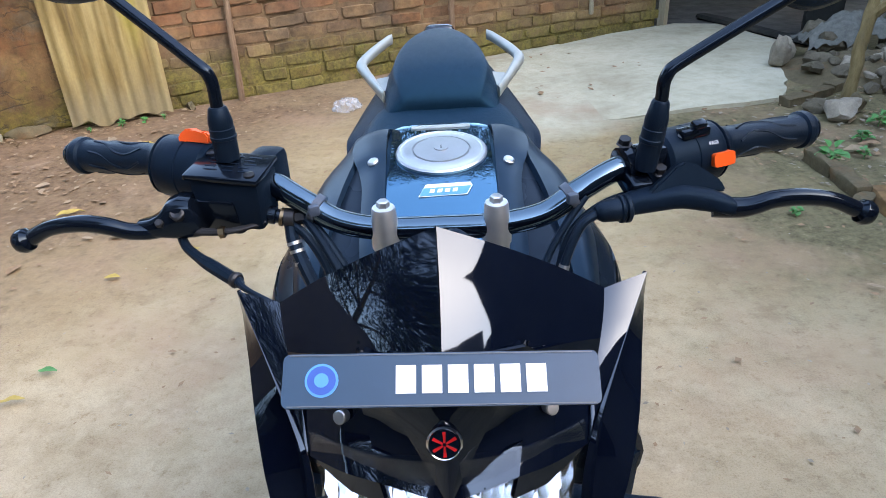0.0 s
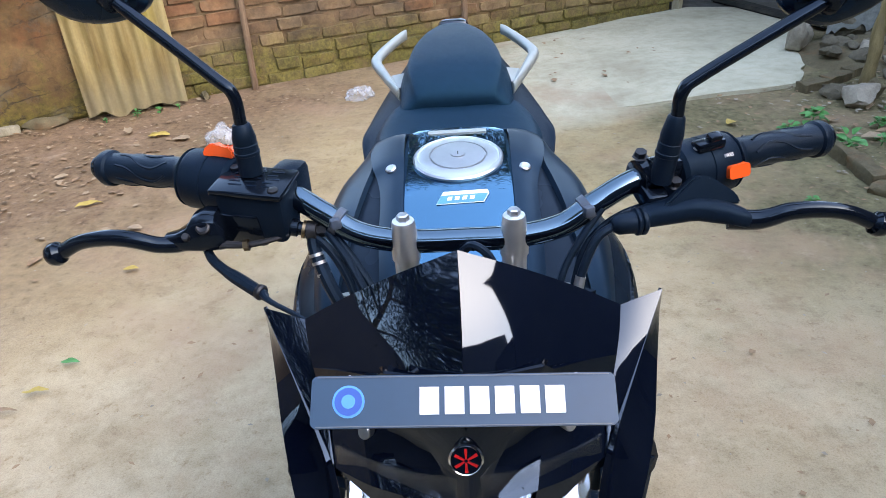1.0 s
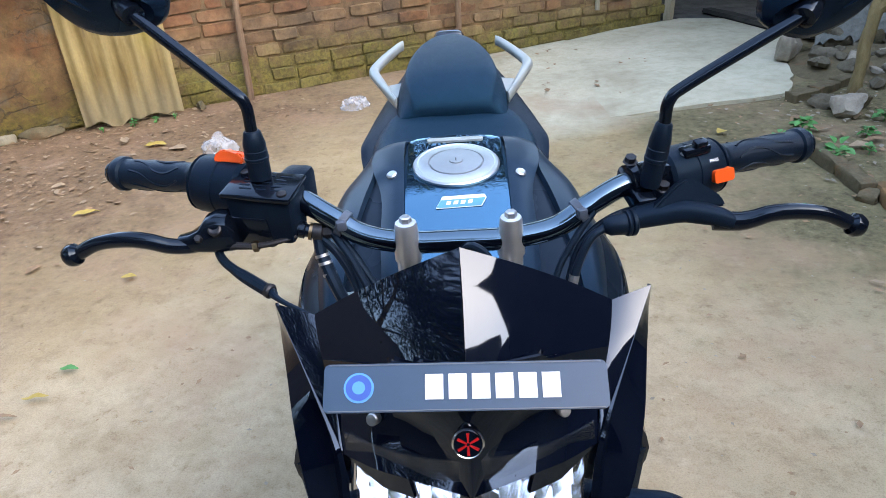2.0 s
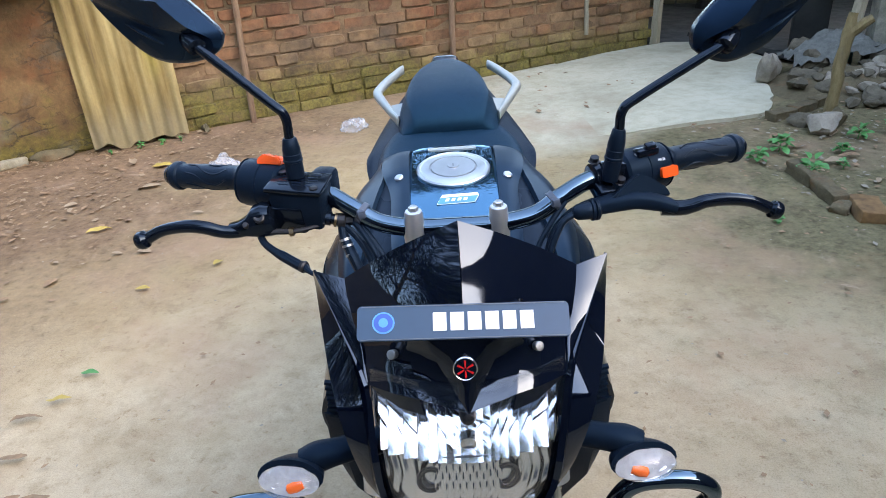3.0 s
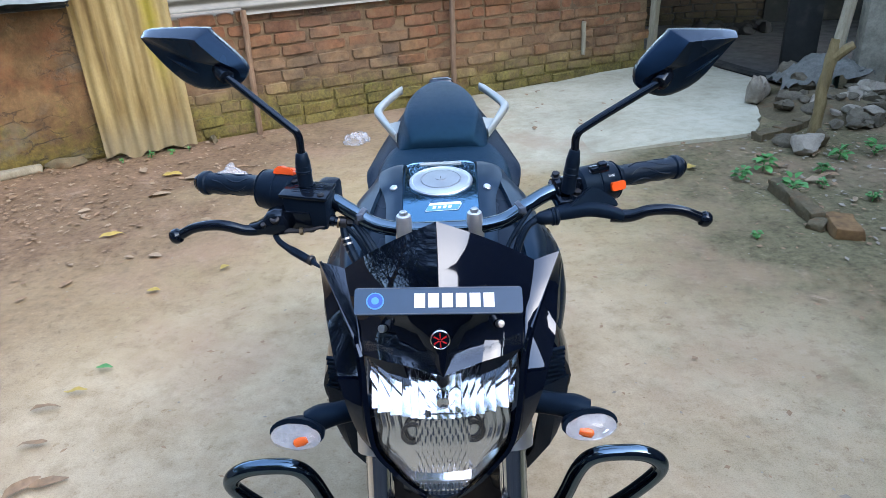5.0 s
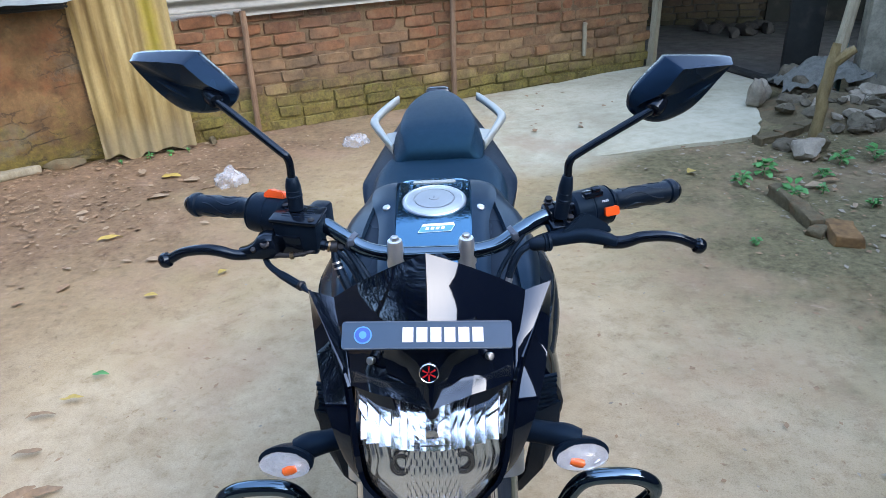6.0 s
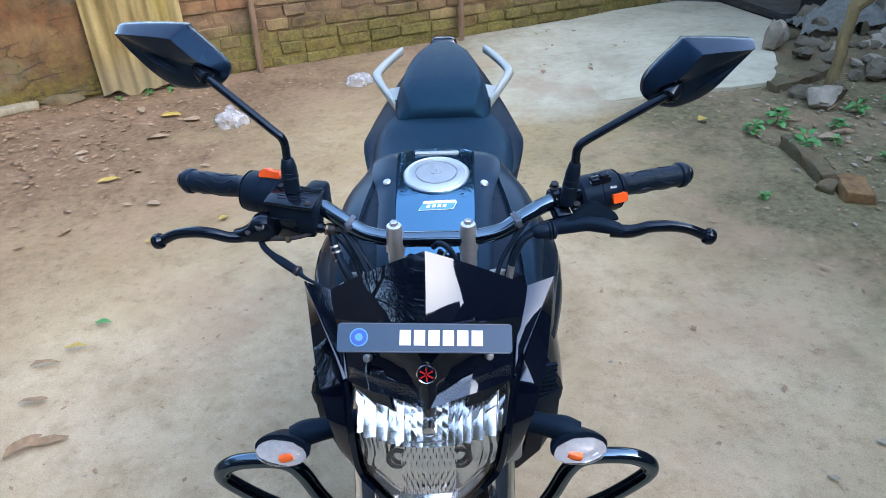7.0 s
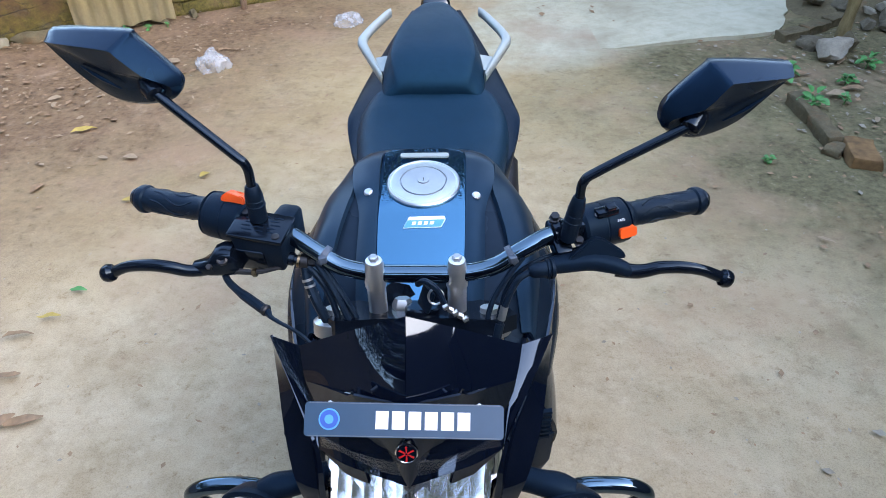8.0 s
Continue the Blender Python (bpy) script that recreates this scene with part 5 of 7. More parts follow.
def mirror(s, base, boot, stem, y, outline, crease, slit):
    proud = (0.012, 0.022, 0.028, 0.030, 0.026, 0.012, 0.006, 0.004, 0.004, 0.006, 0.008)
    bm = bmesh.new()
    tube(bm, [boot, *stem], 0.0056, 12, 6)
    arm = part("mirror_stem", bm, SATIN, BIKE, "black mirror with bent steel stem")
    bm = bmesh.new()
    b, t = Vector(base), Vector(boot)
    l = (t - b).length
    lathe(bm, b, t - b, [(d, r * (0.86 if s < 0 else 0.80)) for d, r in ((0, 0.0125), (l * 0.4, 0.0125), (l * 0.41, 0.0135), (l * 0.46, 0.0135), (l * 0.47, 0.0128), (l * 0.6, 0.0128), (l * 0.61, 0.0122), (l * 0.72, 0.0125), (l * 0.97, 0.0095), (l, 0.0078))], 20)
    part("stem_boot", bm, RUBBER, arm, "black rubber boot")
    bm = bmesh.new()
    cx, cz = sum(p[0] for p in outline) / 11, sum(p[1] for p in outline) / 11
    ends = [tuple(q) for q in curve([(*o, *c, d) for o, c, d in zip(outline, crease, proud)] + [(*outline[0], *crease[0], proud[0])], 3)][:-1]
    outline, crease, swell = [q[:2] for q in ends], [q[2:4] for q in ends], [q[4] for q in ends]

    def skew(x):
        return y + 0.10 * s * (x - cx)

    def ringed(k, dy):
        return [(cx + (x - cx) * k, skew(x) + dy, cz + (z - cz) * k) for x, z in outline]

    brow = [(x, skew(x) - d, z) for (x, z), d in zip(crease, swell)]
    hub = tuple(sum(p[i] for p in brow) / len(brow) for i in range(3))
    face = [[tuple(c + (h - c) * k for c, h in zip(p, hub)) for p in brow] for k in (0.45, 0.96)]
    near = [[tuple(o + (c - o) * k for o, c in zip(p, q)) for p, q in zip(ringed(1.0, 0.0), brow)] for k in (0.10, 0.90)]
    rings(bm, [ringed(0.93, 0.016), ringed(1.0, 0.012), ringed(1.0, 0.001), *near, brow, *face])
    shell = part("mirror_housing", bm, MIRRORSHELL, arm, "smooth black angular mirror housing", sharp=38)
    bm = bmesh.new()
    rings(bm, [ringed(0.9, 0.0162), ringed(0.88, 0.0175)])
    part("mirror_glass", bm, MIRROR, arm, "flat mirror glass")
    bm = bmesh.new()
    tube(bm, [(x, skew(x) - d, z, w) for (x, z), d, w in zip(slit, (0.0125, 0.0165, 0.0150), (0.0008, 0.0024, 0.0010))], 0.002, 8, 4)
    part("housing_ridge", bm, MIRRORSHELL, shell, "slender moulded ridge")
    bm = bmesh.new()
    lathe(bm, Vector(stem[-1]) + V(0, 0.004, 0), (-0.5 * s, -0.6, -0.4), [(-0.012, 0.011), (0.0, 0.0125), (0.010, 0.0105), (0.012, 0.006)], 16)
    part("mirror_knuckle", bm, SATIN, arm)


mirror(-1, (-0.187, 0.693, 1.044), (-0.187, 0.692, 1.092), [(-0.188, 0.691, 1.118), (-0.205, 0.695, 1.135), (-0.283, 0.716, 1.2)], 0.735,
       [(-0.3905, 1.2535), (-0.378, 1.2595), (-0.303, 1.2585), (-0.2915, 1.250), (-0.256, 1.2125), (-0.2537, 1.197), (-0.2665, 1.1825), (-0.299, 1.1755), (-0.332, 1.180), (-0.359, 1.2005), (-0.383, 1.232)],
       [(-0.389, 1.2505), (-0.372, 1.252), (-0.316, 1.2485), (-0.304, 1.242), (-0.283, 1.2195), (-0.262, 1.203), (-0.268, 1.187), (-0.299, 1.180), (-0.332, 1.184), (-0.357, 1.2035), (-0.381, 1.234)],
       [(-0.356, 1.224), (-0.336, 1.213), (-0.316, 1.200)])
mirror(1, (0.183, 0.681, 1.02), (0.19, 0.676, 1.083), [(0.192, 0.674, 1.104), (0.21, 0.676, 1.118), (0.303, 0.680, 1.171)], 0.700,
       [(0.4015, 1.2205), (0.394, 1.2255), (0.3195, 1.231), (0.3085, 1.226), (0.2765, 1.1935), (0.2695, 1.177), (0.2735, 1.160), (0.297, 1.147), (0.322, 1.1455), (0.357, 1.1615), (0.387, 1.195)],
       [(0.400, 1.2180), (0.391, 1.219), (0.338, 1.2190), (0.3265, 1.2165), (0.308, 1.191), (0.281, 1.174), (0.279, 1.161), (0.298, 1.151), (0.322, 1.1495), (0.355, 1.165), (0.384, 1.197)],
       [(0.376, 1.196), (0.354, 1.183), (0.334, 1.171)])


def brake_side():
    bm = bmesh.new()
    p, _ = bar_at(-0.2)
    lathe(bm, p + V(-0.012, 0, 0), (1, -0.25, 0), [(0, 0.017), (0.024, 0.017)], 18)
    box(bm, p + V(0.0, -0.022, -0.028), (0.05, 0.035, 0.04), (15, 0, -14), 0.006)
    loops = []
    for x, y, z, w, h in ((-0.268, 0.664, 0.994, 0.007, 0.0065), (-0.257, 0.665, 0.994, 0.010, 0.0085), (-0.247, 0.667, 0.996, 0.013, 0.012), (-0.240, 0.671, 0.999, 0.015, 0.018), (-0.230, 0.673, 1.000, 0.016, 0.020), (-0.220, 0.674, 0.999, 0.016, 0.019), (-0.214, 0.674, 0.994, 0.013, 0.013)):
        loops.append([(x, y + w * abs(math.cos(a)) ** 0.6 * (1 if math.cos(a) > 0 else -1), z + h * abs(math.sin(a)) ** 0.6 * (1 if math.sin(a) > 0 else -1)) for a in (2 * math.pi * k / 16 for k in range(16))])
    rings(bm, loops)
    perch = part("brake_lever_perch", bm, SATIN, HANDLEBAR, "black brake lever bracket")
    bm = bmesh.new()
    pts = [(-0.236, 0.666, 0.995, 0.0070), (-0.256, 0.662, 0.991, 0.0068), (-0.275, 0.657, 0.994, 0.0068), (-0.294, 0.654, 1.002, 0.0070), (-0.315, 0.654, 1.005, 0.0068), (-0.345, 0.658, 1.0, 0.0062), (-0.368, 0.661, 0.989, 0.0064)]
    tube(bm, pts, 0.006, 12, 6, 1.15)
    lathe(bm, (-0.365, 0.660, 0.991), (-1, 0.1, -0.4), [(0, 0.006), (0.004, 0.0105), (0.009, 0.0115), (0.014, 0.010), (0.018, 0.005), (0.019, 0.001)], 18)
    part("brake_lever", bm, SATIN, perch, "glossy black brake lever with ball end")
    bm = bmesh.new()
    lathe(bm, (-0.230, 0.659, 1.008), (0, -0.7, 0.7), [(-0.004, 0.0068), (0.002, 0.0068), (0.003, 0.005), (0.0015, 0.002)], 14)
    lathe(bm, (-0.246, 0.655, 1.001), (0, -0.7, 0.7), [(-0.004, 0.004), (0.002, 0.004), (0.003, 0.003)], 6)
    part("pivot_screw", bm, DARKMETAL, perch, "worn steel pivot screw")
    bm = bmesh.new()
    m = pose(-0.184, 0.689, 1.011, 8, 3, -12)
    made = box(bm, (0, 0, 0), (0.067, 0.044, 0.052), (0, 0, 0), 0.006)
    for v in bm.verts:
        if v.co.z < 0:
            v.co.x, v.co.y = v.co.x * 0.9, v.co.y * 0.9
        v.co = m @ v.co
    box(bm, (-0.158, 0.712, 1.02), (0.03, 0.035, 0.048), (0, 0, -14), 0.008)
    tank = part("brake_reservoir", bm, MATTE, HANDLEBAR, "black brake fluid reservoir")
    bm = bmesh.new()
    for v in box(bm, (0, -0.001, 0.028), (0.070, 0.047, 0.006), (0, 0, 0), 0.002):
        v.co = m @ v.co
    lid = part("reservoir_lid", bm, SATIN, tank, "black lid with embossed lettering")
    for a, b in ((-0.026, 0.016), (0.025, -0.016)):
        bm = bmesh.new()
        lathe(bm, m @ V(a, b, 0.031), m.to_3x3() @ V(0, 0, 1), [(0, 0.0048), (0.0016, 0.0048), (0.0022, 0.0035)], 14)
        part("lid_screw", bm, DARKMETAL, lid, "small dark steel screw")
    bm = bmesh.new()
    for k in range(5):
        for j in range(3):
            box(bm, m @ V(-0.014 + 0.016 * j - 0.003 * (k % 2), 0.014 - 0.0062 * k, 0.0312), (0.012 - 0.002 * ((j + k) % 2), 0.0018, 0.0003), (8, 3, -12))
    part("embossed_bars", bm, MATTE, lid)
    bm = bmesh.new()
    lathe(bm, (-0.166, 0.682, 0.995), (1, -0.05, -0.25), [(0, 0.0085), (0.016, 0.0085), (0.017, 0.0065), (0.026, 0.0065)], 16)
    out = part("brake_outlet", bm, SATIN, tank, "black outlet stub")
    bm = bmesh.new()
    lathe(bm, (-0.146, 0.681, 0.990), (1, -0.05, -0.25), [(0, 0.0088), (0.003, 0.0088)], 16)
    part("copper_washer", bm, BRASS, out)
    bm = bmesh.new()
    lathe(bm, (-0.142, 0.681, 0.989), (1, -0.05, -0.1), [(0, 0.009), (0.009, 0.009), (0.0095, 0.008)], 14)
    lathe(bm, (-0.132, 0.681, 0.988), (1, -0.05, 0.1), [(0, 0.0068), (0.009, 0.0068)], 6)
    part("banjo_bolt", bm, DARKMETAL, out, "worn steel hexagon banjo bolt")
    bm = bmesh.new()
    tube(bm, [(-0.138, 0.680, 0.984, 0.006), (-0.136, 0.672, 0.970, 0.0062), (-0.130, 0.663, 0.957, 0.0065), (-0.122, 0.652, 0.942, 0.0065), (-0.100, 0.635, 0.89, 0.0055), (-0.08, 0.61, 0.8, 0.005), (-0.07, 0.55, 0.62, 0.005)], 0.006, 10, 6)
    hose = part("brake_hose", bm, RUBBER, BIKE, "black rubber brake hose")
    bm = bmesh.new()
    for t in (0.0, 0.008, 0.02):
        lathe(bm, V(-0.1355, 0.671, 0.969) + V(0.006, -0.009, -0.013).normalized() * t, (0.25, -0.4, -0.9), [(0, 0.0072), (0.003, 0.0072)], 12)
    part("hose_crimp", bm, STEEL, hose)
    bm = bmesh.new()
    tube(bm, [(-0.234, 0.670, 0.990, 0.004), (-0.235, 0.668, 0.981, 0.0042), (-0.229, 0.660, 0.973, 0.0045), (-0.216, 0.650, 0.967, 0.005), (-0.206, 0.643, 0.964, 0.0062), (-0.184, 0.629, 0.957, 0.0062), (-0.177, 0.624, 0.956, 0.005), (-0.168, 0.614, 0.954, 0.0026), (-0.13, 0.60, 0.935, 0.0024), (-0.09, 0.57, 0.9, 0.0024)], 0.004, 9, 5)
    wire = part("brake_switch_wire", bm, RUBBER, BIKE, "brake switch wire with rubber sleeve")
    bm = bmesh.new()
    lathe(bm, (-0.182, 0.628, 0.957), (0.78, -0.5, -0.1), [(0, 0.007), (0.004, 0.0075), (0.006, 0.006)], 12)
    part("wire_ferrule", bm, DARKMETAL, wire)
    bm = bmesh.new()
    tube(bm, [(-0.222, 0.663, 0.988, 0.004), (-0.194, 0.663, 0.986, 0.0032), (-0.17, 0.668, 0.988, 0.0026), (-0.158, 0.672, 0.99, 0.0026)], 0.003, 8, 4)
    part("adjuster_rod", bm, DARKMETAL, perch, "thin rod with rusty nut")
    bm = bmesh.new()
    lathe(bm, (-0.198, 0.662, 0.986), (0.9, 0, 0.1), [(0, 0.0055), (0.005, 0.0055)], 6)
    part("adjuster_nut", bm, BRASS, perch)


brake_side()


def clutch_side():
    p, ax = bar_at(0.172)
    bm = bmesh.new()
    lathe(bm, p - ax * 0.009, ax, [(0, 0.0155), (0.001, 0.0175), (0.017, 0.0175), (0.018, 0.0155)], 18)
    box(bm, p + V(0.004, -0.012, -0.012), (0.022, 0.03, 0.02), (20, 0, 15), 0.004)
    box(bm, p + V(0.016, -0.004, 0.010), (0.03, 0.022, 0.02), (0, 0, 15), 0.005)
    perch = part("clutch_lever_perch", bm, SATIN, HANDLEBAR, "black clutch lever bracket")
    for c in (V(-0.004, 0.004, 0.018), V(0.024, -0.016, -0.003)):
        bm = bmesh.new()
        lathe(bm, p + c, (0, -0.3, 1), [(0, 0.0068), (0.001, 0.0075), (0.002, 0.0055), (0.007, 0.0055)], 6)
        part("perch_bolt", bm, DARKMETAL, perch)
    bm = bmesh.new()
    loops = []
    for x, y, z, w, h in ((0.155, 0.660, 0.992, 0.009, 0.0095), (0.175, 0.664, 0.995, 0.013, 0.012), (0.197, 0.667, 0.997, 0.015, 0.0125), (0.205, 0.667, 0.998, 0.015, 0.0125), (0.212, 0.667, 0.998, 0.015, 0.0125), (0.235, 0.663, 0.994, 0.012, 0.0115), (0.252, 0.658, 0.990, 0.010, 0.0095), (0.257, 0.657, 0.989, 0.008, 0.008)):
        loops.append([(x, y + w * abs(math.cos(a)) ** 0.7 * (1 if math.cos(a) > 0 else -1), z + h * abs(math.sin(a)) ** 0.8 * (1 if math.sin(a) > 0 else -0.75)) for a in (2 * math.pi * k / 16 for k in range(16))])
    rings(bm, loops)
    boot = part("lever_boot", bm, MATTE, perch, "black rubber clutch lever boot")
    bm = bmesh.new()
    prism(bm, [(-0.036, -0.004), (0.040, -0.010), (0.036, 0.000), (0.012, 0.018), (0.002, 0.0205), (-0.006, 0.018)], mat4(V(0.212, 0.672, 1.006), (1, 0.2, 0), (0, 0.35, 0.94)), 0.010)
    bmesh.ops.bevel(bm, geom=bm.edges[:], offset=0.002, segments=2, affect="EDGES")
    part("boot_hood", bm, MATTE, boot, "raised rubber hood")
    bm = bmesh.new()
    lathe(bm, (0.163, 0.659, 0.992), (-0.97, -0.15, -0.02), [(-0.004, 0.0105), (-0.002, 0.0128), (0.001, 0.0128), (0.002, 0.011), (0.004, 0.0128), (0.006, 0.0125), (0.007, 0.0105), (0.022, 0.0095), (0.026, 0.007), (0.028, 0.005)], 18)
    part("cable_boot", bm, RUBBER, perch, "black ribbed cable boot")
    bm = bmesh.new()
    pts = [(0.240, 0.660, 0.989, 0.0085), (0.262, 0.656, 0.989, 0.0082), (0.275, 0.654, 0.992, 0.0076), (0.29, 0.653, 0.997, 0.0072), (0.315, 0.652, 0.998, 0.0068), (0.34, 0.651, 0.994, 0.0062), (0.366, 0.652, 0.982, 0.0064)]
    tube(bm, pts, 0.006, 12, 6, 1.15)
    lathe(bm, (0.362, 0.652, 0.984), (1, 0.0, -0.45), [(0, 0.006), (0.004, 0.0105), (0.009, 0.0115), (0.014, 0.010), (0.018, 0.005), (0.019, 0.001)], 18)
    part("clutch_lever", bm, SATIN, perch, "glossy black clutch lever with ball end")
    for k, pts in enumerate((
        [(0.137, 0.655, 0.99), (0.122, 0.65, 0.98), (0.108, 0.64, 0.95), (0.1, 0.628, 0.915), (0.09, 0.61, 0.85), (0.06, 0.6, 0.7)],
        [(0.13, 0.672, 1.0), (0.112, 0.662, 0.978), (0.094, 0.65, 0.95), (0.085, 0.635, 0.915), (0.08, 0.62, 0.86), (0.06, 0.61, 0.75)],
        [(0.2, 0.69, 0.998), (0.15, 0.676, 0.992), (0.118, 0.664, 0.972), (0.104, 0.65, 0.94), (0.094, 0.63, 0.89)],
    )):
        bm = bmesh.new()
        tube(bm, pts, (0.0042, 0.0036, 0.003)[k], 9, 6)
        cable = part("control_cable", bm, RUBBER, BIKE, "black control cable")
        if k == 0:
            bm = bmesh.new()
            lathe(bm, (0.1075, 0.6395, 0.949), (-0.2, -0.3, -0.9), [(0, 0.005), (0.018, 0.005)], 10)
            part("cable_end", bm, STEEL, cable)
            bm = bmesh.new()
            lathe(bm, (0.102, 0.632, 0.928), (-0.2, -0.35, -0.9), [(0, 0.0062), (0.03, 0.0062)], 10)
            part("cable_sleeve", bm, RUBBER, cable)
    for pts in ([(-0.118, 0.678, 0.985), (-0.1, 0.664, 0.965), (-0.075, 0.645, 0.925), (-0.06, 0.63, 0.88)], [(-0.125, 0.68, 0.99), (-0.105, 0.66, 0.968), (-0.085, 0.64, 0.93), (-0.07, 0.62, 0.88)], [(-0.2, 0.7, 1.0), (-0.14, 0.68, 0.985), (-0.11, 0.662, 0.955), (-0.09, 0.635, 0.9)]):
        bm = bmesh.new()
        tube(bm, pts, 0.0042, 9, 6)
        part("control_cable", bm, RUBBER, BIKE, "black control cable")
    for x in (-0.112, 0.117):
        q, d = bar_at(x)
        bm = bmesh.new()
        lathe(bm, q - d * 0.004, d, [(0, 0.0118), (0.0005, 0.0135), (0.0075, 0.0135), (0.008, 0.0118)], 16)
        box(bm, q + V(0, -0.013, 0.004), (0.010, 0.008, 0.010), (0, 0, 20), 0.002)
        part("cable_tie", bm, STRAP, HANDLEBAR, "slate grey rubber cable strap")


clutch_side()


# ---- nose: screen, cowl, headlight ----
def lens_y(x, z):
    """The face of the headlight lens."""
    yc = float(np.interp(z, [0.69, 0.72, 0.75, 0.79, 0.85, 0.90, 0.93], [0.436, 0.427, 0.421, 0.416, 0.420, 0.428, 0.434]))
    return yc + float(np.interp(z, [0.70, 0.79, 0.90], [2.6, 3.0, 3.8])) * x * x


def lens_half(z):
    return float(np.interp(z, [0.702, 0.707, 0.728, 0.757, 0.787, 0.85, 0.907, 0.93], [0.013, 0.022, 0.0375, 0.060, 0.081, 0.0895, 0.0945, 0.0945]))


def nose():
    top, low = ((0, 0.502, 1.061), (0.118, 0.535, 0.989)), ((0, 0.447, 0.998), (0.111, 0.508, 0.964))
    half = []
    for v in (0, 1 / 3, 2 / 3, 1):
        a, b = Vector(top[0]).lerp(Vector(low[0]), v), Vector(top[1]).lerp(Vector(low[1]), v)
        half.append([tuple(a.lerp(b, u) + Vector((0.525, -0.642, 0.558)) * (0.030 * u * (1 - u) * (1 - 0.4 * v) + 0.004 * v * (1 - v))) for u in (0, 1 / 3, 2 / 3, 1)])
    # the raised V between the cowl's halves
    ridge = [(0, 0.448, 0.996), (0, 0.4405, 0.965), (0, 0.4345, 0.945), (0, 0.429, 0.925), (0, 0.421, 0.9005)]
    brink = [(0.053, 0.463, 0.993), (0.037, 0.453, 0.962), (0.027, 0.447, 0.942), (0.0155, 0.4385, 0.922), (0.0012, 0.4225, 0.9005)]
    rows = []
    for a, b in zip(ridge, brink):
        fold = (b[0] + 0.0008, b[1] + 0.009, b[2] - 0.001)
        rows.append(both([a, tuple(Vector(a).lerp(Vector(b), 0.5) + Vector((0, -0.0007, 0))), b, fold]))
    bm = bmesh.new()
    sheet(bm, rows, 0.003, (0, -1, 0.3))
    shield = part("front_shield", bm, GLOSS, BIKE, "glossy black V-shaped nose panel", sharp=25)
    for s in (-1, 1):
        bm = bmesh.new()
        sheet(bm, fine([flip(r, s) for r in half], 4, 3), 0.003, (0, -1, 1))
        part("fly_screen", bm, GLOSS, BIKE, "glossy black fly screen half", sharp=50)
        cowl = [
            [(0.060, 0.4695, 0.985), (0.085, 0.488, 0.976), (0.111, 0.508, 0.964)],
            [(0.058, 0.4655, 0.960), (0.080, 0.476, 0.952), (0.106, 0.496, 0.944)],
            [(0.055, 0.4625, 0.945), (0.077, 0.469, 0.940), (0.103, 0.488, 0.932)],
            [(0.050, 0.4505, 0.927), (0.073, 0.456, 0.925), (0.100, 0.475, 0.920)],
            [(0.046, 0.4335, 0.911), (0.070, 0.444, 0.911), (0.097, 0.464, 0.908)],
        ]
        cowl = [[(x - 0.0004, y + d, z), *r] for (x, y, z), d, r in zip(brink, (0.002, 0.002, 0.002, 0.001, 0.0005), cowl)]
        bm = bmesh.new()
        sheet(bm, fine([flip(r[:2], s) for r in cowl], 3, 3), 0.003, (0, -1, 0.5))
        sheet(bm, fine([flip(r[1:], s) for r in cowl], 3, 3), 0.003, (0, -1, 0.5))
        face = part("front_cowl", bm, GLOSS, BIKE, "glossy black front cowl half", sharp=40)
        bm = bmesh.new()
        lathe(bm, (0.069 * s, 0.460, 0.945), (0.35 * s, -0.8, 0.45), [(-0.004, 0.0044), (0.0030, 0.0048), (0.0042, 0.0040), (0.0044, 0.0014)], 18)
        part("cowl_screw", bm, STEEL, face, "steel cross-head screw")
        bm = bmesh.new()
        sheet(bm, [flip([(0.046, 0.4355, 0.9108), (0.070, 0.446, 0.9108), (0.0945, 0.464, 0.9082)], s), flip([(0.042, 0.4315, 0.893), (0.066, 0.441, 0.896), (0.0945, 0.463, 0.9062)], s)], 0.005, (0, -1, 0))
        part("eyebrow_trim", bm, GLOSS, face, "glossy black trim over the headlight")
        # the pointed wing beside the screen
        tip, notch, foot = (0.1505, 0.5435, 0.9955), (0.118, 0.536, 0.988), (0.0965, 0.463, 0.9075)
        wing = []
        for k in (0.0, 0.25, 0.5, 0.75, 0.97):
            a, b = Vector(notch).lerp(Vector(foot), k), Vector(tip).lerp(Vector(foot), k)
            a += Vector((-0.003, -0.003, 0.0)) * math.sin(math.pi * k)
            wing.append([tuple(a), tuple(a.lerp(b, 0.5) + Vector((0, -0.0008, 0.0008))), tuple(b)])
        bm = bmesh.new()
        sheet(bm, [flip(r, s) for r in wing], 0.0035, (0.0, -1, 0.6))
        ear = part("side_cowl", bm, GLOSS, BIKE, "glossy black pointed side cowl", sharp=30)
        # the cheek that runs down beside the lamp to the chin
        edge = [(lens_half(z) + 0.0012, lens_y(lens_half(z), z) - 0.003, z) for z in (0.85, 0.79, 0.757, 0.728, 0.7035)]
        inner = [tip, tuple(Vector(tip).lerp(Vector(foot), 0.5)), (0.0965, 0.462, 0.907)] + edge
        outer = [(0.1528, 0.554, 0.982), (0.1475, 0.528, 0.942), (0.1385, 0.489, 0.902), (0.124, 0.456, 0.857), (0.1055, 0.455, 0.789), (0.0775, 0.461, 0.744), (0.0515, 0.455, 0.713), (0.027, 0.450, 0.691)]
        rim = [(x + 0.0065 * k, y - 0.0015 * k, z) for (x, y, z), k in zip(inner, (0.0, 0.15, 0.6, 1.0, 1.0, 0.9, 0.8, 0.6))]
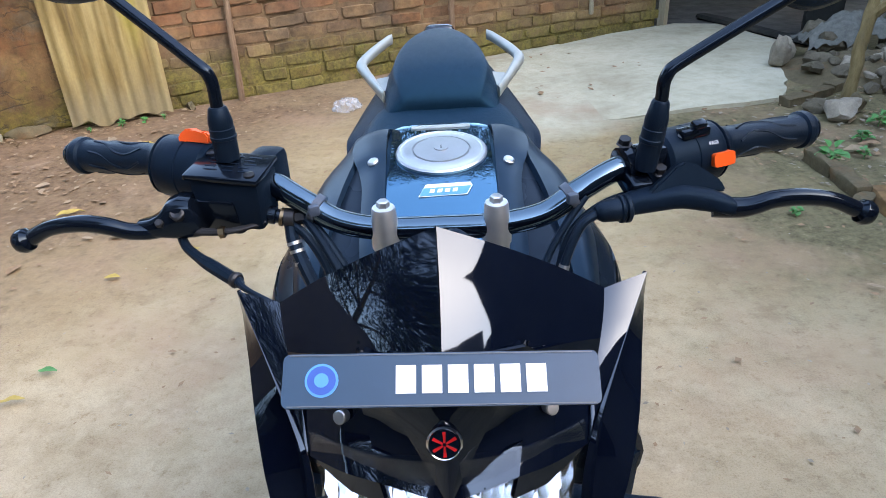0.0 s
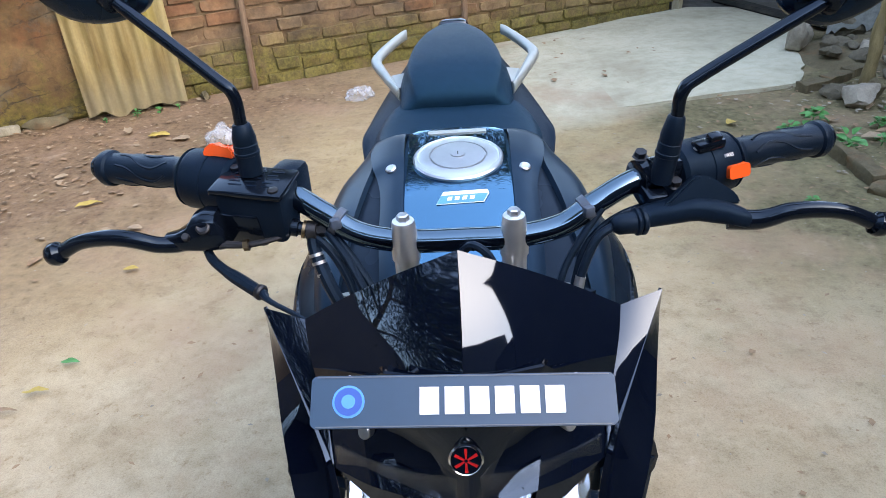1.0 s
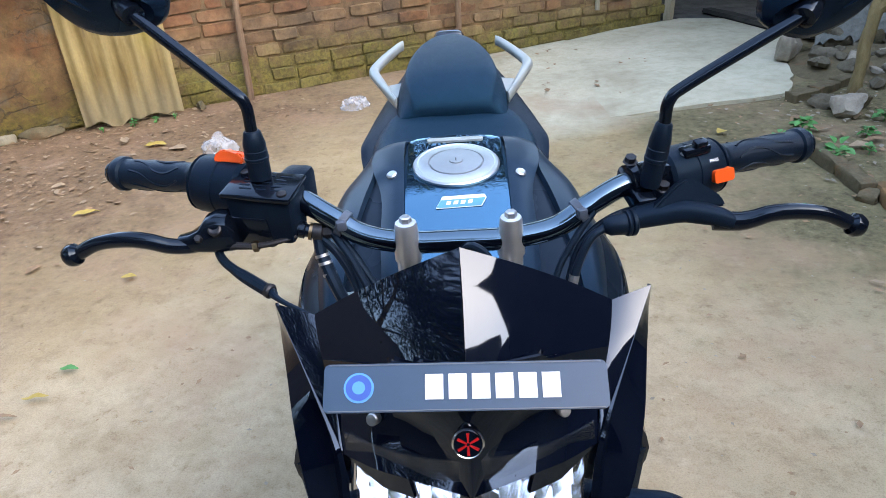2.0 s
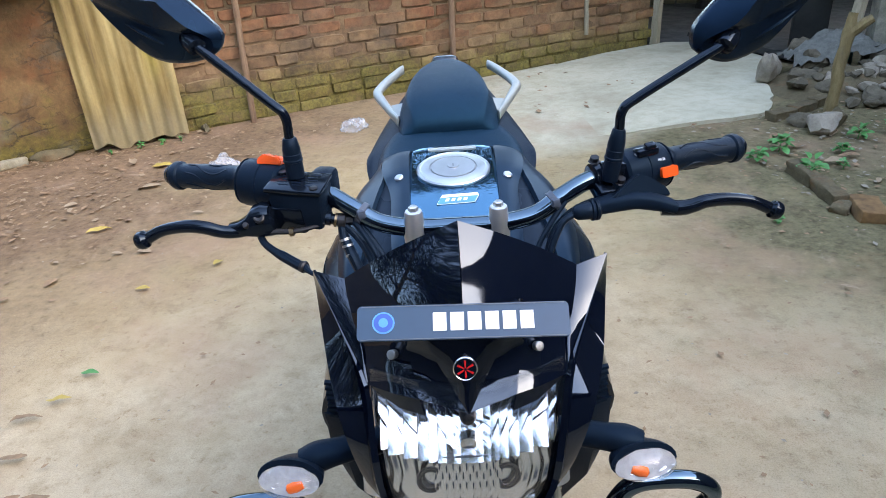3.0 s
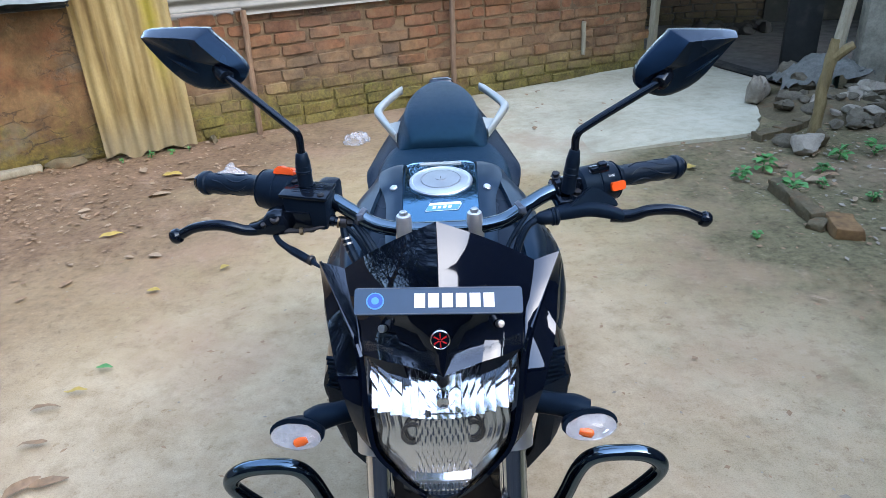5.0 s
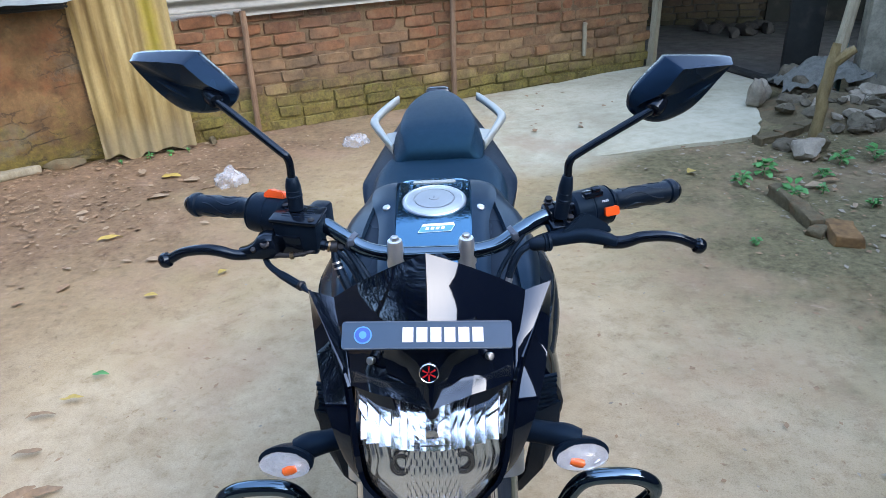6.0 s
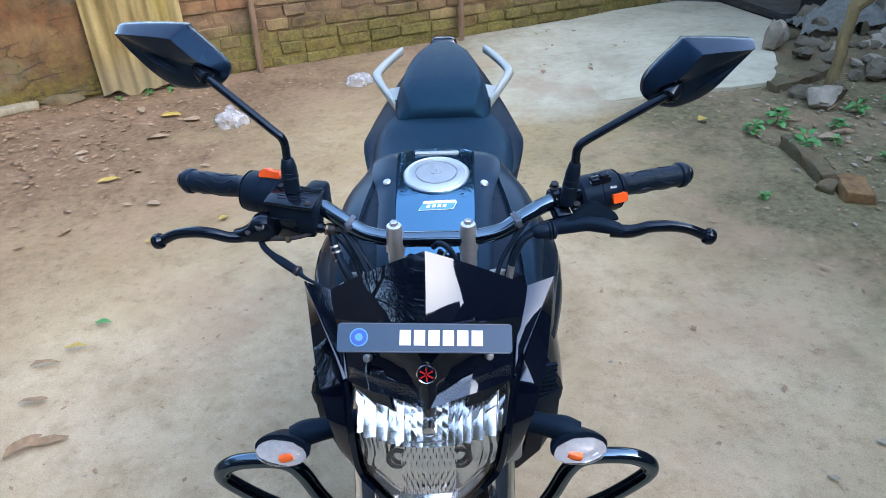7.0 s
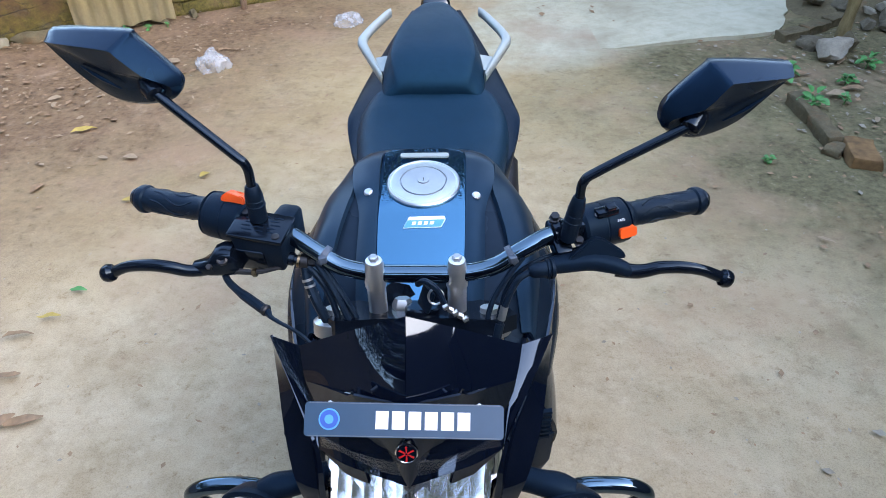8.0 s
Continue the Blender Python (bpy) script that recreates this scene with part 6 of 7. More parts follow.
        deep = [(x + 0.017 * k, y + 0.040 * k, z - 0.003 * k) for (x, y, z), k in zip(rim, (0.0, 0.38, 0.60, 0.20, 0.42, 0.4, 0.35, 0.2))]
        flange = [tuple(Vector(a).lerp(Vector(b), 0.5) + Vector((0, -0.0015, 0))) for a, b in zip(deep, outer)]
        rear = [(x * q, y + d, z - 0.006) for (x, y, z), q, d in zip(outer, (1.0, 1.025, 1.03, 1.02, 1.0, 0.97, 0.95, 0.9), (0.004, 0.022, 0.034, 0.045, 0.06, 0.06, 0.06, 0.05))]
        bm = bmesh.new()
        sheet(bm, [curve(flip(r, s), 4) for r in (inner, rim, deep, flange, outer)], 0.003, (0.3 * s, -1, 0.2))
        part("side_cheek", bm, GLOSS, ear, "glossy black cheek beside the headlight", sharp=24)
        bm = bmesh.new()
        sheet(bm, [curve(flip(r, s), 4) for r in (outer, rear)], 0.003, (s, 0, 0))
        part("side_cowl_flank", bm, GLOSS, ear, "glossy black flank panel", sharp=50)
    return shield


nose()


def bowl_mesh(bm, z0, z1, nz, nx, deep, reach=0.985):
    """A mirror surface behind the lens: deep(x, z) is its distance behind the lens's face."""
    rows = []
    for i in range(nz + 1):
        z = z0 + (z1 - z0) * i / nz
        w = lens_half(z) * reach
        rows.append([(x, lens_y(x, z) + deep(x, z), z) for x in (w * (2 * j / nx - 1) for j in range(nx + 1))])
    sheet(bm, rows, 0.001, (0, -1, 0))


def headlight():
    zs = [0.702, 0.704, 0.707, 0.717, 0.728, 0.742, 0.757, 0.772, 0.787, 0.82, 0.85, 0.88, 0.907, 0.926]
    grid = [[(u * lens_half(z), lens_y(u * lens_half(z), z), z) for u in (k / 10 for k in range(-10, 11))] for z in zs]
    bm = bmesh.new()
    sheet(bm, [[(x * 1.03, y + 0.105 - 0.6 * abs(x), 0.8 + (z - 0.8) * 1.02) for x, y, z in row] for row in grid], 0.004, (0, 1, 0))
    lamp = part("headlight", bm, SATIN, BIKE, "clear multi-reflector headlight, unlit")
    bm = bmesh.new()
    sheet(bm, grid, 0.002, (0, -1, 0))
    part("lens", bm, LENS, lamp, "clear headlight lens", sharp=60).visible_shadow = False
    r = random.Random(11)
    ledge = 0.838
    # upper bowl: curved mirror strips that rise backwards from the ledge, broken along slanting lines
    cols = [-0.094, -0.080, -0.064, -0.050, -0.039, -0.030, -0.0215, -0.0145, -0.0075, 0.0, 0.0075, 0.0145, 0.0215, 0.030, 0.039, 0.050, 0.064, 0.080, 0.094]
    bm = bmesh.new()
    for j, (xa, xb) in enumerate(zip(cols, cols[1:])):
        mid = (xa + xb) / 2
        narrow = abs(mid) < 0.022
        slant = -0.16 * mid / 0.094 + r.uniform(-0.08, 0.08)
        cuts = [0.0, 0.2, 0.38, 0.55, 0.72, 1.0] if narrow else [0.0, 0.34, 0.62, 0.82, 1.0]
        tip = r.uniform(-0.14, 0.14) if narrow else math.copysign(0.22, mid) * r.uniform(0.3, 1.2)
        for n, (k0, k1) in enumerate(zip(cuts, cuts[1:])):
            steep = r.choice((0.95, 0.6, 0.92, 0.9)) if narrow else r.choice((0.97, 0.92, 0.9, 0.94, 0.8, 0.99))
            grid = []
            for i in range(9):
                row = []
                for u in (0.01, 0.25, 0.5, 0.75, 0.99):
                    x = xa + (xb - xa) * u
                    e0 = k0 + (tip * (u - 0.5) if n else 0.0)
                    e1 = k1 + (tip * (u - 0.5) if k1 < 1 else 0.0)
                    k = e0 + (e1 - e0) * i / 8
                    z = ledge + (0.924 - ledge) * k
                    w = lens_half(z) * 0.985
                    back = 0.004 + 0.032 * k0 + steep * 0.086 * (k - k0) * (0.95 + 0.25 * (k - k0)) + 0.00016 * math.sin(70 * k + 9 * j + 300 * x)
                    row.append((min(max(x, -w), w), lens_y(mid, z) + back + slant * (x - mid) + 6.0 * (x - mid) ** 2, z))
                grid.append(row)
            sheet(bm, grid, 0.0008, (0, -1, 0))
    part("reflector", bm, REFLECTOR, lamp, "faceted silver upper reflector", sharp=20)
    bm = bmesh.new()
    bowl_mesh(bm, 0.836, 0.925, 8, 24, lambda x, z: 0.058 + 0.3 * (z - ledge) - 0.02 * (abs(x) / 0.094) ** 2, 0.975)
    part("reflector_back", bm, DULLMIRROR, lamp)
    # lower bowl: plain silver at the sides, fine flutes in the middle
    bm = bmesh.new()

    def lower(x, z):
        k = (z - 0.745) / 0.091
        flute = 0.0011 * math.sin(x * 2 * math.pi / 0.0105 + 1.2 * math.sin(z * 130)) if abs(x) > 0.050 and z > 0.79 else 0.0
        return 0.014 + 0.006 * k - 0.010 * (abs(x) / 0.085) ** 2 + flute

    bowl_mesh(bm, 0.738, 0.8365, 20, 110, lower)
    part("lower_reflector", bm, SOFTREFLECTOR, lamp, "smooth silver lower reflector", sharp=40)
    bm = bmesh.new()
    rows = []
    for i in range(25):
        z = 0.748 + 0.088 * i / 24
        rows.append([(x, lens_y(x, z) + 0.008 + 0.12 * (z - 0.748) + 0.0011 * math.sin(x * 2 * math.pi / 0.0068) * (0.55 + 0.45 * math.sin(z * 310 + 0.4 * math.sin(x * 500))), z) for x in (0.0355 * (2 * j / 96 - 1) * (0.9 + 0.1 * (z - 0.748) / 0.088) for j in range(97))])
    sheet(bm, rows, 0.001, (0, -1, 0))
    part("fluted_band", bm, REFLECTOR, lamp, "fluted silver middle of the lamp", sharp=40)
    bm = bmesh.new()
    tube(bm, [(x, lens_y(x, ledge) + 0.009, ledge + 0.004 - 2.2 * x * x) for x in np.linspace(-0.056, 0.056, 15)], 0.0016, 7)
    part("reflector_step", bm, REFLECTOR, lamp)
    # the round eyes beside the flutes
    for s in (-1, 1):
        bm = bmesh.new()
        for q in (0.016, 0.0125):
            tube(bm, [(0.038 * s + q * 0.8 * s * math.cos(a), lens_y(0.04, 0.81) + 0.010, 0.810 + q * math.sin(a)) for a in (radians(-115 + 16 * k) for k in range(16))], 0.0016, 6)
        part("reflector_curl", bm, DARKMETAL, lamp)
    # bright shelf over the chin, and the bright corners that run down to it
    bm = bmesh.new()
    sheet(bm, [[(x, lens_y(x, 0.745) + dy, z - 2.0 * x * x) for x in np.linspace(-0.0355, 0.0355, 13)] for dy, z in ((0.004, 0.738), (0.016, 0.750))], 0.001, (0, -1, 1))
    for s in (-1, 1):
        sheet(bm, [flip([(0.036, lens_y(0.036, 0.742) + 0.004, 0.7325), (0.055, lens_y(0.055, 0.76) + 0.004, 0.7555), (0.068, lens_y(0.068, 0.775) + 0.004, 0.773)], s), flip([(0.036, lens_y(0.036, 0.742) + 0.016, 0.747), (0.054, lens_y(0.055, 0.76) + 0.012, 0.766), (0.069, lens_y(0.068, 0.775) + 0.007, 0.777)], s)], 0.001, (0, -1, 1))
    part("bright_shelf", bm, REFLECTOR, lamp, "bright silver shelf in the lamp's chin", sharp=20)
    bm = bmesh.new()
    bowl_mesh(bm, 0.703, 0.739, 6, 40, lambda x, z: 0.013 - 0.004 * (z - 0.703) / 0.036)
    part("chin_mirror", bm, DULLMIRROR, lamp)
    bm = bmesh.new()
    for i in range(3):
        for k in range(-5, 6):
            x, z = 0.0058 * k, 0.709 + 0.0075 * i
            if abs(x) < lens_half(z) - 0.004:
                box(bm, (x, lens_y(x, z) + 0.006, z), (0.0034, 0.004, 0.0058), (-28 + 14 * (i % 2), 0, 0), 0.0006)
    part("reflector_grid", bm, REFLECTOR, lamp, "gridded bright lower lens")
    bm = bmesh.new()
    lathe(bm, (0.0, lens_y(0, 0.878) + 0.026, 0.879), (0, -1, 0.25), [(0, 0.0085), (0.012, 0.008), (0.018, 0.0055), (0.020, 0.001)], 16)
    part("position_bulb", bm, DARKMETAL, lamp, "small dark pilot bulb holder")
    bm = bmesh.new()
    lathe(bm, (0.0, lens_y(0, 0.85) + 0.006, 0.858), (0, 1, 0.1), [(0, 0.001), (0.002, 0.008), (0.012, 0.009)], 20)
    part("bulb_shield", bm, CHROME, lamp, "round chrome bulb shield")
    bm = bmesh.new()
    tops = [(-0.03, 0.447, 0.699), (0, 0.440, 0.693), (0.03, 0.447, 0.699)]
    sheet(bm, [tops, [(-0.05, 0.49, 0.675), (0, 0.485, 0.668), (0.05, 0.49, 0.675)], [(-0.05, 0.54, 0.67), (0, 0.54, 0.66), (0.05, 0.54, 0.67)]], 0.004, (0, -1, -1))
    part("chin_panel", bm, MATTE, BIKE, "matte black panel under the headlight")


headlight()


def lean_nose():
    """The lamp and its cowls lean a little with the turned fork."""
    done = set()
    for ob in BIKE.children_recursive:
        if ob.type == "MESH" and ob.name.split(".")[0] in NOSE_PARTS and ob.data.name not in done:
            done.add(ob.data.name)
            for v in ob.data.vertices:
                v.co.x -= 0.045 * max(0.0, 0.905 - v.co.z)


NOSE_PARTS = ("headlight", "lens", "reflector", "reflector_back", "lower_reflector", "fluted_band", "reflector_step", "reflector_curl", "bright_shelf", "chin_mirror", "reflector_grid", "position_bulb", "bulb_shield", "chin_panel", "side_cheek", "side_cowl_flank")
lean_nose()


def badge_plate():
    m = mat4(V(-0.0005, 0.429, 0.997), (1, 0.0, -0.036), (0, 0.76, 0.65))
    bm = bmesh.new()
    prism(bm, rounded(0.185, 0.0315, 0.004), m, 0.0028)
    plate = part("badge_plate", bm, PLATE, BIKE, "dark slate badge plate with white and blue shapes")
    m2 = m @ Matrix.Translation((0, 0, 0.0029))
    bm = bmesh.new()
    for y in (0.0148, -0.0148):
        prism(bm, [(-0.089, y - 0.0003), (0.089, y - 0.0003), (0.089, y + 0.0003), (-0.089, y + 0.0003)], m2, 0.0004)
    part("plate_rim", bm, GREYPRINT, plate)
    for k in range(6):
        bm = bmesh.new()
        x = -0.0205 + 0.0152 * k
        w = 0.0118
        prism(bm, [(x - w / 2, -0.0082), (x + w / 2, -0.0082), (x + w / 2, 0.0082), (x - w / 2, 0.0082)], m2, 0.0006)
        part("white_bar", bm, WHITE, plate)
    bm = bmesh.new()
    prism(bm, disc(0.0098), m2 @ Matrix.Translation((-0.0695, 0.0, 0)), 0.0005)
    blue = part("blue_disc", bm, LIGHTBLUE, plate)
    bm = bmesh.new()
    prism(bm, disc(0.0084), m2 @ Matrix.Translation((-0.0695, 0.0, 0.0006)), 0.0004)
    part("blue_centre", bm, BLUE, blue)
    bm = bmesh.new()
    prism(bm, disc(0.0042, 16), m2 @ Matrix.Translation((-0.0695, 0.0, 0.0011)), 0.0003)
    part("blue_spot", bm, LIGHTBLUE, blue)
    for s in (-1, 1):
        bm = bmesh.new()
        lathe(bm, m @ V(0.07 * s, 0.0125, -0.012), m.to_3x3() @ V(0, 0.22, 1), [(0, 0.0022), (0.0105, 0.0022)], 12)
        part("plate_bolt", bm, STEEL, plate)
    m = mat4(V(-0.001, 0.4315, 0.945), (1, 0, 0), (0, 0.32, 0.947))
    bm = bmesh.new()
    lathe(bm, m @ V(0, 0, -0.003), m.to_3x3() @ V(0, 0, 1), [(0, 0.0112), (0.004, 0.0115), (0.0052, 0.0105), (0.0045, 0.0095)], 28)
    em = part("emblem", bm, CHROME, BIKE, "round chrome emblem with a red star shape")
    bm = bmesh.new()
    prism(bm, disc(0.0096), m @ Matrix.Translation((0, 0, 0.0016)), 0.0006)
    part("emblem_field", bm, GLOSS, em)
    bm = bmesh.new()
    for k in range(6):
        prism(bm, [(-0.0006, 0.0012), (0.0006, 0.0012), (0.0011, 0.0084), (-0.0011, 0.0084)], m @ Matrix.Translation((0, 0, 0.0023)) @ pose(0, 0, 0, 0, 0, 60 * k), 0.0005)
    part("emblem_star", bm, RED, em)


badge_plate()


def indicators():
    for s in (-1, 1):
        bm = bmesh.new()
        tube(bm, flip([(0.10, 0.52, 0.787, 0.016), (0.145, 0.505, 0.788, 0.0155), (0.168, 0.500, 0.786, 0.0175), (0.186, 0.496, 0.782, 0.015)], s), 0.0155, 12, 4)
        stalk = part("indicator", bm, MATTE, BIKE, "clear indicator on a black stalk")
        c = V(0.1915 * s - 0.006, 0.478, 0.774 if s < 0 else 0.770)
        way = V(0.2 * s, -0.9, 0.3).normalized()
        m = mat4(c, V(1, 0.2 * s, -0.08 * s), V(0, 0.32, 0.95))
        sign = 1 if m.col[2].to_3d().dot(way) > 0 else -1

        def oval(kx, ky, d, lift=0.0):
            return [m @ V(0.0365 * kx * math.cos(a) + 0.004 * s * (1 - kx), 0.0198 * ky * math.sin(a) * (1.0 if math.sin(a) > 0 else 0.85) + lift, d * sign) for a in (2 * math.pi * k / 24 for k in range(24))]

        bm = bmesh.new()
        rings(bm, [oval(0.25, 0.2, -0.030, 0.008), oval(0.7, 0.65, -0.025, 0.007), oval(0.97, 0.93, -0.012, 0.005), oval(1.06, 1.1, 0.0, 0.004), oval(1.05, 1.08, 0.002, 0.004)])
        body = part("indicator_body", bm, MATTE, stalk, "matte black rounded shell")
        bm = bmesh.new()
        rings(bm, [oval(0.99, 0.98, 0.0021), oval(0.92, 0.9, 0.010), oval(0.75, 0.72, 0.016), oval(0.4, 0.4, 0.020), oval(0.05, 0.05, 0.021)])
        face = part("indicator_lens", bm, LENS, stalk, "clear plastic lens")
        face.visible_shadow = False
        bm = bmesh.new()
        r = random.Random(9)
        rings(bm, [[p + m.to_3x3() @ V(0, 0, r.uniform(-0.0015, 0.0015)) for p in oval(k, k, d)] for k, d in ((0.97, 0.0045), (0.85, 0.0030), (0.68, 0.0045), (0.5, 0.003), (0.3, 0.0045), (0.1, 0.0035))])
        part("indicator_reflector", bm, DULLMIRROR, body, "silver reflector", sharp=8)
        bm = bmesh.new()
        lathe(bm, m @ V(-0.016 * s, -0.002, 0.002 * sign), m.to_3x3() @ V(0.75 * s, -0.25, 0.12 * sign), [(0, 0.0052), (0.009, 0.0066), (0.018, 0.0055), (0.021, 0.001)], 14)
        part("amber_bulb", bm, AMBER, stalk, "orange bulb")


indicators()


def crash_guard():
    for s in (-1, 1):
        bm = bmesh.new()
        pts = [(0.09, 0.74, 0.30), (0.17, 0.68, 0.38), (0.200, 0.66, 0.455), (0.224, 0.652, 0.53), (0.248, 0.65, 0.560), (0.29, 0.65, 0.566), (0.335, 0.65, 0.560), (0.362, 0.652, 0.535), (0.350, 0.66, 0.495), (0.29, 0.675, 0.42), (0.2, 0.70, 0.34), (0.1, 0.76, 0.25)]
        tube(bm, [(x - 0.014, y, z) for x, y, z in flip(pts, s)], 0.0135, 14, 6)
        part("crash_guard", bm, GLOSSBAR, BIKE, "glossy black tubular crash guard")


crash_guard()


# ---- tank, seats, tail ----
TANK = [
    (0.62, [(0, 0.855), (0.066, 0.852), (0.105, 0.842), (0.148, 0.815), (0.165, 0.77)]),
    (0.66, [(0, 0.872), (0.067, 0.869), (0.108, 0.860), (0.155, 0.835), (0.176, 0.79)]),
    (0.74, [(0, 0.914), (0.068, 0.911), (0.112, 0.900), (0.163, 0.872), (0.196, 0.82)]),
    (0.82, [(0, 0.943), (0.070, 0.940), (0.115, 0.928), (0.166, 0.893), (0.203, 0.828)]),
    (0.90, [(0, 0.957), (0.070, 0.956), (0.112, 0.950), (0.160, 0.902), (0.197, 0.825)]),
    (0.965, [(0, 0.962), (0.068, 0.961), (0.106, 0.956), (0.148, 0.902), (0.184, 0.82)]),
    (1.02, [(0, 0.955), (0.064, 0.953), (0.102, 0.940), (0.138, 0.892), (0.168, 0.81)]),
    (1.10, [(0, 0.905), (0.055, 0.901), (0.095, 0.888), (0.122, 0.858), (0.142, 0.79)]),
    (1.20, [(0, 0.83), (0.055, 0.828), (0.09, 0.82), (0.112, 0.80), (0.125, 0.75)]),
]
TANK = [(y, prof + [(0.75 * prof[-1][0], 0.675)]) for y, prof in TANK]


def tank_z(y, x=0.0):
    prof = [(np.interp(y, [s[0] for s in TANK], [s[1][i][0] for s in TANK]), np.interp(y, [s[0] for s in TANK], [s[1][i][1] for s in TANK])) for i in range(6)]
    return float(np.interp(abs(x), [p[0] for p in prof[:5]], [p[1] for p in prof[:5]]))


PANEL_Y = [0.70, 0.74, 0.78, 0.82, 0.85, 0.875, 0.90, 0.93, 0.965, 0.997]
PANEL_Z = [0.899, 0.920, 0.9365, 0.9505, 0.9572, 0.9605, 0.9630, 0.9652, 0.967, 0.9685]


def fuel_tank():
    bm = bmesh.new()
    loft_body(bm, TANK, 5, 3)
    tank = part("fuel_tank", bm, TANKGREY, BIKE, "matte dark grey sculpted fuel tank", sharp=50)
    bm = bmesh.new()
    ys = PANEL_Y[:-1] + [0.985, 0.997]
    grid = [[(u * float(np.interp(y, [0.70, 0.80, 0.95, 0.985, 0.997], [0.0595, 0.063, 0.0665, 0.064, 0.052])), y, float(np.interp(y, PANEL_Y, PANEL_Z)) - 0.003 * u * u) for u in (-1, -0.94, -0.6, -0.3, 0, 0.3, 0.6, 0.94, 1)] for y in ys]
    sheet(bm, fine(grid, 2, 3), 0.008, (0, 0, 1))
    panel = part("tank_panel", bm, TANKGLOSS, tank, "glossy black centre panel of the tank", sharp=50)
    spots = [0.70, 0.74, 0.78, 0.835, 0.87, 0.892, 0.93, 0.96, 0.985, 1.0]
    for s in (-1, 1):
        bm = bmesh.new()
        rows = []
        for y, w1, h in zip(spots, (0.086, 0.088, 0.090, 0.091, 0.097, 0.104, 0.109, 0.107, 0.100, 0.092), (0.012, 0.012, 0.012, 0.012, 0.013, 0.016, 0.016, 0.014, 0.009, 0.004)):
            w0 = float(np.interp(y, [0.70, 0.80, 0.95, 0.985, 1.0], [0.059, 0.0625, 0.066, 0.064, 0.058]))
            rows.append([(s * (w0 + (w1 - w0) * k), y, tank_z(y, w0 + (w1 - w0) * k) + h * (1 - 0.35 * k * k) + 0.002 * math.sin(math.pi * k)) for k in (0, 0.06, 0.35, 0.7, 0.94, 1)])
        sheet(bm, fine(rows, 2, 3), 0.015, (0, 0, 1))
        side = part("tank_cover", bm, TANKCOVER, tank, "matte blue-black side cover of the tank", sharp=50)
        bm = bmesh.new()
        y = 0.876 if s < 0 else 0.867
        lathe(bm, (0.079 * s, y, tank_z(y, 0.079) + 0.0125), (0.25 * s, -0.3, 0.9), [(0, 0.0068), (0.0035, 0.0068), (0.005, 0.005), (0.0045, 0.0015)], 16)
        part("cover_screw", bm, STEEL, side, "bright steel cover screw")
        rows = [[], [], [], []]
        for y, w2 in zip((0.68, 0.74, 0.78, 0.82, 0.86, 0.892, 0.93, 0.97), (0.136, 0.131, 0.126, 0.1205, 0.112, 0.105, 0.110, 0.112)):
            low, deep = float(np.interp(y, [0.67, 0.80, 0.95], [0.160, 0.190, 0.190])), float(np.interp(y, [0.68, 0.80, 0.95], [0.158, 0.182, 0.175]))
            rows[0].append((s * w2, y, tank_z(y, w2) + 0.010))
            rows[1].append((s * (w2 + 0.58 * (low - w2)), y, tank_z(y, w2 + 0.58 * (low - w2)) + 0.013))
            rows[2].append((s * low, y, float(np.interp(y, [0.67, 0.80, 0.95], [0.795, 0.825, 0.82]))))
            rows[3].append((s * deep, y, float(np.interp(y, [0.68, 0.80, 0.95], [0.70, 0.72, 0.74]))))
        bm = bmesh.new()
        sheet(bm, fine(rows, 3, 5), 0.007, (s, 0, 0.3))
        flank = part("tank_flank", bm, TANKCOVER, tank, "blue-black satin shoulder of the tank", sharp=60)
        bm = bmesh.new()
        sheet(bm, fine([flip(r, s) for r in (
            [(0.156, 0.64, 0.835), (0.174, 0.69, 0.848), (0.195, 0.80, 0.862), (0.193, 0.93, 0.852)],
            [(0.164, 0.64, 0.80), (0.181, 0.69, 0.812), (0.203, 0.80, 0.830), (0.201, 0.95, 0.818)],
            [(0.163, 0.65, 0.75), (0.180, 0.70, 0.755), (0.198, 0.80, 0.765), (0.192, 0.95, 0.765)])], 4, 3), 0.004, (s, 0, 0))
        part("flank_trim", bm, GLOSS, flank, "glossy black trim along the tank flank", sharp=60)
    neck = V(0.001, 0.90, 0.9625)
    n = V(0, -0.105, 1).normalized()
    bm = bmesh.new()
    lathe(bm, neck + n * 0.0, n, [(-0.006, 0.054), (0.0025, 0.0555), (0.0045, 0.0535), (0.0052, 0.0500), (0.0044, 0.0488), (0.0052, 0.0470), (0.0058, 0.0355), (0.0035, 0.0348), (0.0035, 0.0338), (0.0062, 0.0330), (0.0070, 0.010), (0.0070, 0.004)], 48)
    cap = part("fuel_cap", bm, STEEL, tank, "round brushed steel fuel cap", sharp=30)
    bm = bmesh.new()
    lathe(bm, neck + n * 0.0072, n, [(0, 0.009), (0.0012, 0.0085), (0.0015, 0.002)], 20)
    part("cap_lock", bm, STEEL, cap, "keyhole cover")
    bm = bmesh.new()
    box(bm, neck + n * 0.0086, (0.0012, 0.007, 0.0012), (6, 0, 0))
    part("keyhole", bm, DARKMETAL, cap)
    bm = bmesh.new()
    prism(bm, rounded(0.076, 0.011, 0.004), mat4(V(0.001, 0.968, 0.9708), (1, 0, 0), (0, 1, 0.05)), 0.003)
    part("chrome_strip", bm, SILVER, tank, "silver strip behind the fuel cap")
    m = mat4(V(0.003, 0.817, 0.9500), (1, 0.03, 0.009), (0, 0.95, 0.325))
    bm = bmesh.new()
